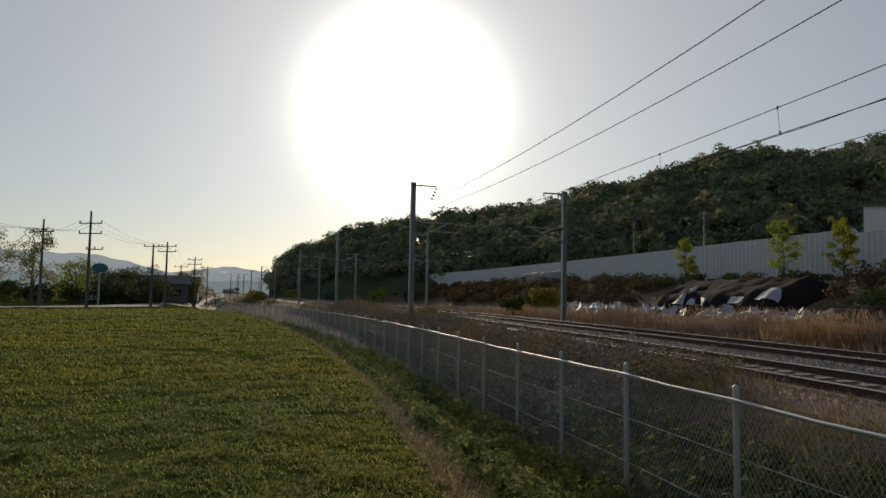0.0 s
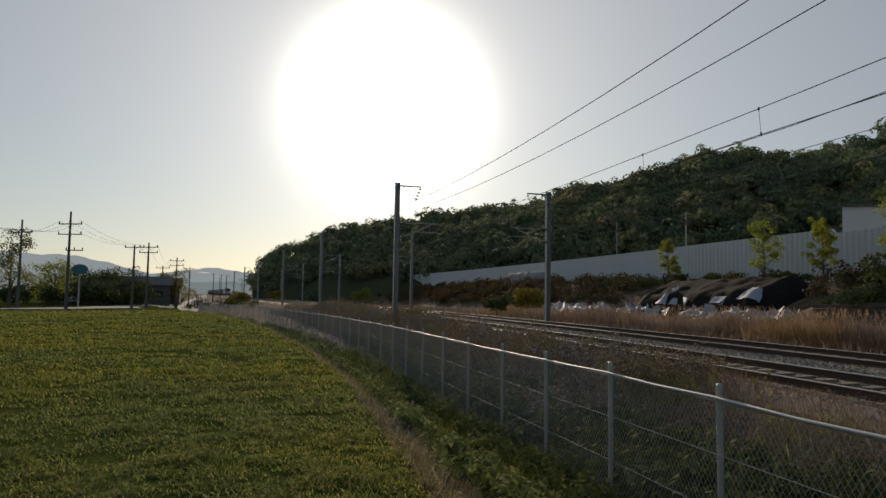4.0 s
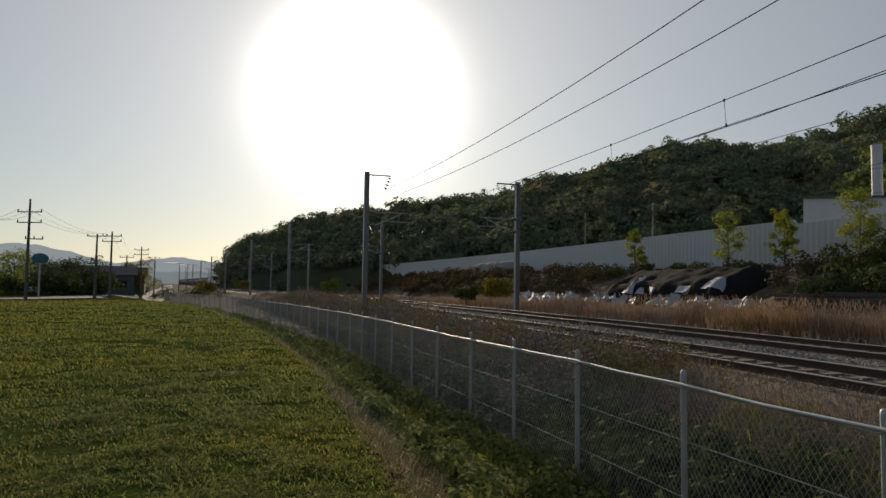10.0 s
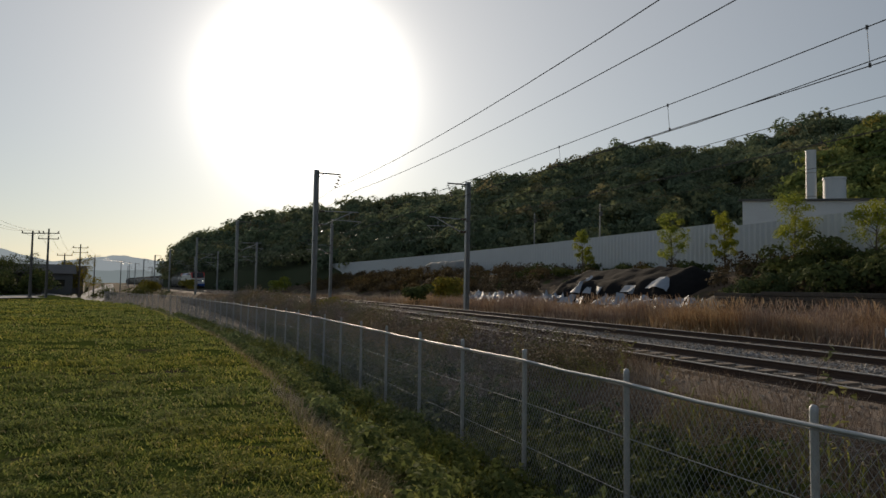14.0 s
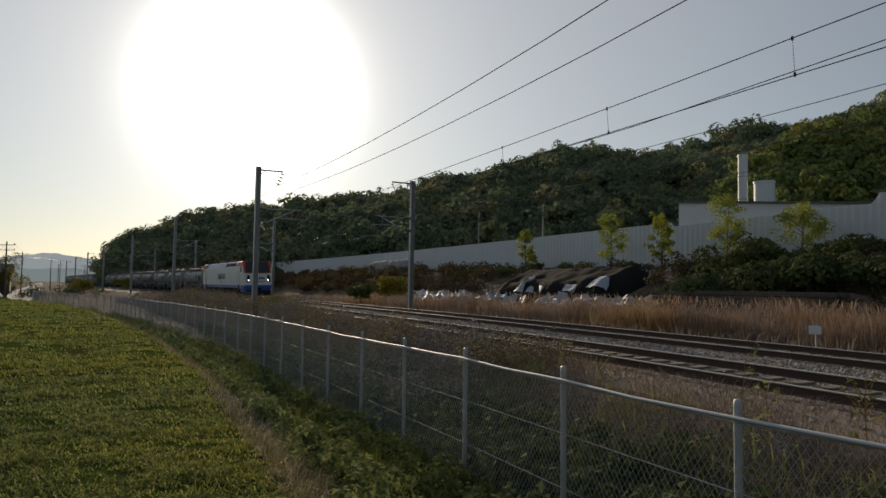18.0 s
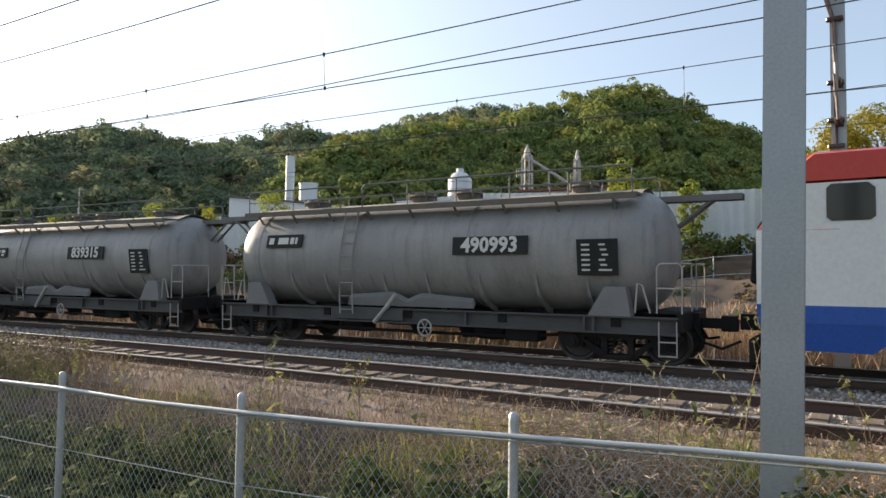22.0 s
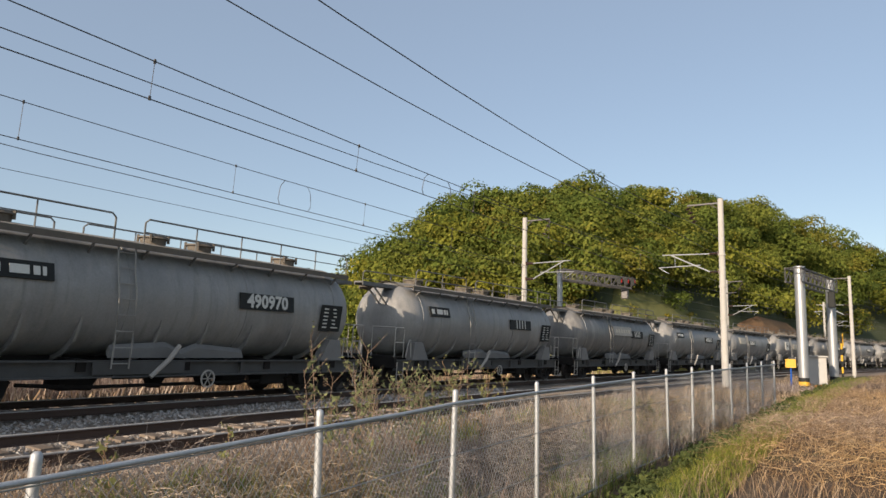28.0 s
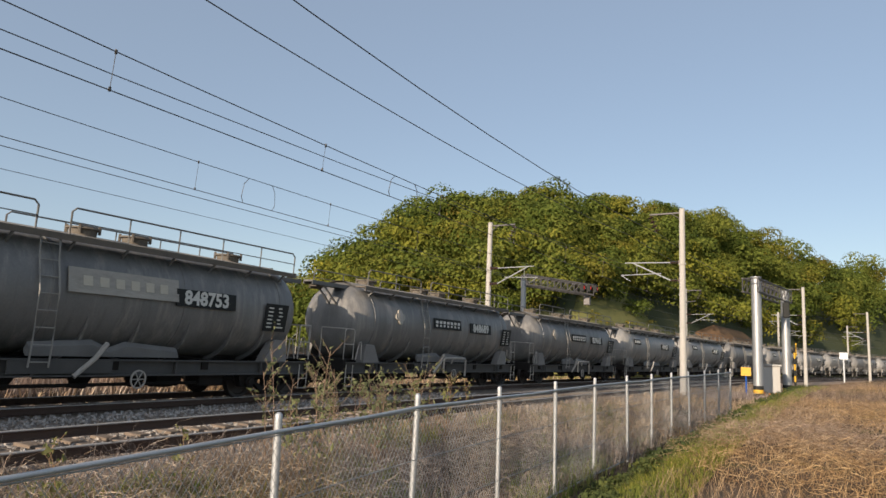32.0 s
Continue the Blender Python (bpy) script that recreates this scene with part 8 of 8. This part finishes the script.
for s_ in (-0.35, 0.35):
    bm = bmesh.new()
    bm_lathe(bm, [(0, 0.02), (0.18, 0.0), (0.2, -0.1)], 14, Matrix.Translation((p.x + s_, p.y - 0.12, gz(p) + 2.3)) @ Matrix.Rotation(radians(90), 4, "X"))
    part("lamp", bm, M["board"], t)
# relay hut and small posts
p = at_az(89.5, 48)
t = thing("relay_cabinet", "pale grey relay cabinet beside the line", "cabinet", m=Matrix.Translation((p.x, p.y, gz(p) - 0.1)))
bm = bmesh.new()
bm_box(bm, (0, 0, 1.0), (1.3, 1.2, 2.0), None, 0.03)
part("body", bm, M["concrete_pole"], t)
bm = bmesh.new()
bm_box(bm, (0, 0, 2.05), (1.5, 1.4, 0.1), None, 0.02)
part("roof", bm, M["plant_steel"], t)
bm = bmesh.new()
bm_box(bm, (-0.66, 0, 1.0), (0.03, 0.9, 1.7))
part("door", bm, M["plant_steel"], t)
for az, d, hgt, mats in ((87.9, 46, 1.3, ("loco_blue", "yellow")), (94.4, 60, 1.9, ("sheet", "sheet"))):
    p = at_az(az, d)
    t = thing("marker_post", "short trackside marker post with plate", "marker", "trackside markers", Matrix.Translation((p.x, p.y, gz(p))))
    bm = bmesh.new()
    bm_rod(bm, (0, 0, -0.1), (0, 0, hgt), 0.05, 8)
    part("post", bm, M[mats[0]], t)
    bm = bmesh.new()
    bm_box(bm, (-0.08, 0, hgt + 0.1), (0.03, 0.55, 0.5))
    part("plate", bm, M[mats[1]], t)
for i in range(5):
    p = at_az(90.0, 44) + Vector((random.gauss(0, 0.7), random.gauss(0, 0.5), 0))
    bm = bmesh.new()
    bm_lathe(bm, [(0, 0.45), (0.05, 0.44), (0.16, 0.05), (0.2, 0.04), (0.2, 0)], 12)
    o = part("road_cone", bm, M["orange"])
    o.matrix_world = Matrix.Translation((p.x, p.y, gz(p)))
    tagged(o, "orange traffic cone by the crossing", "cone", "traffic cones")

# ---- far left: road, poles, trees and houses ----
def flat_strip(name, label, cat, pts, wid, mat, dz):
    vs, fs = [], []
    for i, (x, y) in enumerate(pts):
        a = Vector(pts[max(0, i - 1)])
        b = Vector(pts[min(len(pts) - 1, i + 1)])
        d = (b - a).normalized()
        nn = Vector((-d.y, d.x))
        for sgn in (-0.5, 0.5):
            px, py = x + nn.x * wid * sgn, y + nn.y * wid * sgn
            vs.append((px, py, ground_z(px, py) + dz))
    fs = [(2 * i, 2 * i + 1, 2 * i + 3, 2 * i + 2) for i in range(len(pts) - 1)]
    return tagged(new(name, raw_mesh(name, vs, fs, M[mat], True)), label, cat, kind="structure")


road_pts = [tuple(at_az(a, d))[:2] for a, d in ((-150, 62), (-130, 64), (-118, 67), (-112, 70), (-107, 74), (-103, 81), (-100, 92), (-98.2, 110), (-97.2, 140), (-96.6, 200), (-96.2, 300), (-96, 600))]
flat_strip("road", "pale asphalt country road beyond the field", "road", road_pts, 6.5, "road_pale", 0.10)


def utility_pole(az, d, el, arms, seed):
    p = at_az(az, d)
    z0, z1 = gz(p) - 0.2, h_at(d, el)
    t = thing("utility_pole", "concrete utility pole with crossarms and insulators", "pole", "utility poles along the road")
    bm = bmesh.new()
    bm_rod(bm, (p.x, p.y, z0), (p.x, p.y, z1), 0.16, 10, 0.08)
    part("shaft", bm, M["mast_dark"], t)
    g = np.random.default_rng(seed)
    out = []
    for k, dz in enumerate(arms):
        w_ = 1.1 if k < 2 else 0.8
        off = 0 if k < 2 else 0.5
        ax = Vector((0.35, 0.94, 0))
        c = Vector((p.x, p.y, z1 - dz)) + ax * off
        bm = bmesh.new()
        bm_rod(bm, c - ax * w_, c + ax * w_, 0.05, 5)
        part("crossarm", bm, M["mast_dark"], t)
        for u in (-0.95, 0.0, 0.95):
            bm = bmesh.new()
            b = c + ax * w_ * u
            bm_rod(bm, b, b + Vector((0, 0, 0.25)), 0.05, 6)
            part("insulator", bm, M["insul"], t)
            out.append(b + Vector((0, 0, 0.25)))
    return out


ups = [utility_pole(az, d, el, arms, i) for i, (az, d, el, arms) in enumerate(((-116, 70, 5.6, (0.4, 1.6)), (-108.5, 76, 4.97, (1.2, 2.3)), (-105.5, 68, 5.78, (1.1, 2.0, 3.4)), (-101.1, 80, 3.5, (0.2,)), (-100.1, 84, 3.75, (0.5, 1.1)), (-99.0, 112, 2.0, (0.3,)), (-98.0, 112, 2.7, (0.5, 1.2)), (-97.0, 170, 2.0, (0.4,)), (-95.2, 230, 1.6, (0.4,)), (-94.6, 300, 1.5, (0.4,))))]
for a, b in zip(ups, ups[1:]):
    for k in (0, 1, 2):
        bm = bmesh.new()
        p, q = a[k], b[k]
        bm_path(bm, [p.lerp(q, u) - Vector((0, 0, 4 * 0.5 * u * (1 - u))) for u in np.linspace(0, 1, 9)], 0.012, 4)
        tagged(part("power_line", bm, M["wire"]), "thin sagging power line along the road", "wire", "power lines along the road")
p = at_az(-104.7, 82)
t = thing("roadside_sign", "oval blue-green sign on a tall pole", "sign", m=Matrix.Translation((p.x, p.y, gz(p))))
bm = bmesh.new()
bm_rod(bm, (0, 0, 0), (0, 0, 4.6), 0.1, 8)
part("pole", bm, M["plant_steel"], t)
bm = bmesh.new()
bm_lathe(bm, [(0, 0.12), (0.8, 0.1), (0.85, 0), (0.8, -0.1), (0, -0.12)], 24, Matrix.Translation((0, 0, 4.1)) @ Matrix.Rotation(radians(80), 4, "Z") @ Matrix.Rotation(radians(90), 4, "X") @ Matrix.Diagonal((1, 0.62, 1, 1)))
part("panel", bm, M["sign_teal"], t, "oval blue-green panel")
for i, (az, d, el, r, mat, lbl, slim) in enumerate(((-109.0, 84, 4.05, 2.6, "leaf_thin", "tall thin-leaved spring tree by the road", 0.75), (-111.2, 86, 3.8, 2.6, "leaf_thin", "tall thin-leaved spring tree by the road", 0.9), (-106.2, 96, 1.8, 2.4, "leaf_fresh", "small fresh green roadside tree", 1), (-103.2, 105, 1.2, 2.6, "leaf_bush", "dark round garden tree", 1), (-101.9, 108, 1.1, 2.8, "leaf_bush", "dark round garden tree", 1), (-97.9, 118, 1.5, 2.3, "leaf_spring", "round yellow-green roadside tree", 1), (-98.7, 120, 1.2, 2.0, "leaf_spring", "round yellow-green roadside tree", 1), (-113.5, 90, 4.6, 3, "leaf_thin", "tall thin-leaved spring tree by the road", 0.9), (-105.0, 110, 1.3, 2.4, "leaf_bush", "dark round garden tree", 1), (-116, 92, 4, 3, "leaf_fresh", "fresh green roadside tree", 1))):
    p = at_az(az, d)
    p.z = gz(p) - 0.1
    tree("roadside_tree", lbl, p, h_at(d, el) - p.z, r, mat, 700 + i, 0.16, 2600, 0.075, 0.12, slim=slim, limbs=16, puff=0.55)
for i in range(30):
    p = at_az(-113 + 13 * gs.random(), 96 + 16 * gs.random())
    p.z = gz(p)
    shrub(p, 1.4 + 0.8 * gs.random(), 800 + i, "leaf_bush", "dark hedge shrub along the road", 700)
for i in range(10):
    p = at_az(-100 + 8 * gs.random(), 120 + 50 * gs.random())
    p.z = gz(p)
    shrub(p, 1.2 + 0.8 * gs.random(), 850 + i, "leaf_bush", "dark hedge shrub along the road", 260)


def house(az, d, wid, dep, h, turn, wallm, roofm, label):
    p = at_az(az, d)
    t = thing("house", label, "house", "houses along the road", Matrix.Translation((p.x, p.y, gz(p) - 0.1)) @ Matrix.Rotation(radians(turn), 4, "Z"))
    bm = bmesh.new()
    bm_box(bm, (0, 0, h / 2), (wid, dep, h))
    part("wall", bm, M[wallm], t)
    bm = bmesh.new()
    e = 0.4
    solid(bm, [Vector((-wid / 2 - e, -dep / 2 - e, h + 0.01)), Vector((wid / 2 + e, -dep / 2 - e, h + 0.01)), Vector((wid / 2 + e, dep / 2 + e, h + 0.01)), Vector((-wid / 2 - e, dep / 2 + e, h + 0.01))], [Vector((-wid / 2 - e, -0.1, h + dep * 0.22)), Vector((wid / 2 + e, -0.1, h + dep * 0.22)), Vector((wid / 2 + e, 0.1, h + dep * 0.22)), Vector((-wid / 2 - e, 0.1, h + dep * 0.22))])
    part("roof", bm, M[roofm], t)
    for k in range(3):
        bm = bmesh.new()
        bm_box(bm, (-wid * 0.3 + wid * 0.3 * k, -dep / 2 - 0.01, h * 0.55), (wid * 0.16, 0.06, h * 0.32))
        part("window", bm, M["glass_dark"], t)


house(-103.6, 118, 9, 6, 2.6, 100, "plant_steel", "roof_dark", "low grey house with dark roof by the road")
house(-100.5, 112, 8, 6, 2.9, 100, "roof_dark", "roof_dark", "low dark workshop by the road")
house(-99.3, 122, 7, 6, 3.0, 96, "roof_dark", "roof_dark", "low dark workshop by the road")


def parked_car(az, d, turn, col, label):
    p = at_az(az, d)
    t = thing("parked_car", label, "car", "cars along the road", Matrix.Translation((p.x, p.y, gz(p) + 0.08)) @ Matrix.Rotation(radians(turn), 4, "Z"))
    bm = bmesh.new()
    bm_extrude(bm, [(-2.1, 0.3), (2.1, 0.3), (2.15, 0.75), (1.3, 0.9), (0.7, 1.42), (-1.2, 1.45), (-1.9, 0.95), (-2.15, 0.8)], [(Vector((0, -0.85, 0)), Vector((1, 0, 0)), Vector((0, 0, 1))), (Vector((0, 0.85, 0)), Vector((1, 0, 0)), Vector((0, 0, 1)))])
    part("body", bm, M[col], t)
    bm = bmesh.new()
    bm_extrude(bm, [(1.15, 0.93), (0.66, 1.36), (-1.15, 1.39), (-1.7, 0.97)], [(Vector((0, -0.87, 0)), Vector((1, 0, 0)), Vector((0, 0, 1))), (Vector((0, 0.87, 0)), Vector((1, 0, 0)), Vector((0, 0, 1)))])
    part("windows", bm, M["glass_dark"], t)
    for x in (-1.3, 1.3):
        for y in (-0.8, 0.8):
            bm = bmesh.new()
            bm_rod(bm, (x, y - 0.1, 0.32), (x, y + 0.1, 0.32), 0.32, 14)
            part("wheel", bm, M["black"], t)


parked_car(-108.3, 108, 15, "sheet", "white car parked beside the road")
parked_car(-105.0, 104, 20, "sheet", "white car on the road")
parked_car(-101.9, 108, 10, "plant_steel", "grey car parked beside the road")

# ---- distant ridges, with haze as their own colour and glow ----
def ridge(name, label, tab, d, mat, seed):
    vs, fs = [], []
    az = np.arange(-150, -70, 0.25)
    for a in az:
        el = lut(tab, a) + 0.10 * fbm(a * 0.9, seed) + 0.05 * fbm(a * 4, seed)
        p = at_az(a, d)
        vs += [(p.x, p.y, -30), (p.x, p.y, h_at(d, max(el, -0.2)))]
    fs = [(2 * i, 2 * i + 2, 2 * i + 3, 2 * i + 1) for i in range(len(az) - 1)]
    tagged(new(name, raw_mesh(name, vs, fs, M[mat], True)), label, "mountains", kind="structure")


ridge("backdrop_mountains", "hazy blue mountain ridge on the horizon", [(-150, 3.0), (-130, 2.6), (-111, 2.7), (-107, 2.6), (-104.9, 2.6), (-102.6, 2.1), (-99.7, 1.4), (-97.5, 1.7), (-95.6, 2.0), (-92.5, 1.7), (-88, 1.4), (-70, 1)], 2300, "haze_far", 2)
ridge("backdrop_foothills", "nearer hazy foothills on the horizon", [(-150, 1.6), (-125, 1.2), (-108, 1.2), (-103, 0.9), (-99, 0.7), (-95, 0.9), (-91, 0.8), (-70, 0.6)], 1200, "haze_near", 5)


def motions():
    """The train rolls along the far track from the first second to the last."""
    times = [float(t) for t in range(0, 33)]
    tilt = Matrix.Rotation(math.atan2(CANT, 1.5), 4, "X")
    lift = Matrix.Translation((0, 0, CANT / 2))
    walk(LOCO, [(t, at_line(train_s(t, 2) + 11.44, QF) @ lift @ tilt) for t in times])
    for j, w in enumerate(WAGON_OBS):
        walk(w, [(t, at_line(train_s(t, 1.5 - j), QF) @ lift @ tilt) for t in times])


motions()
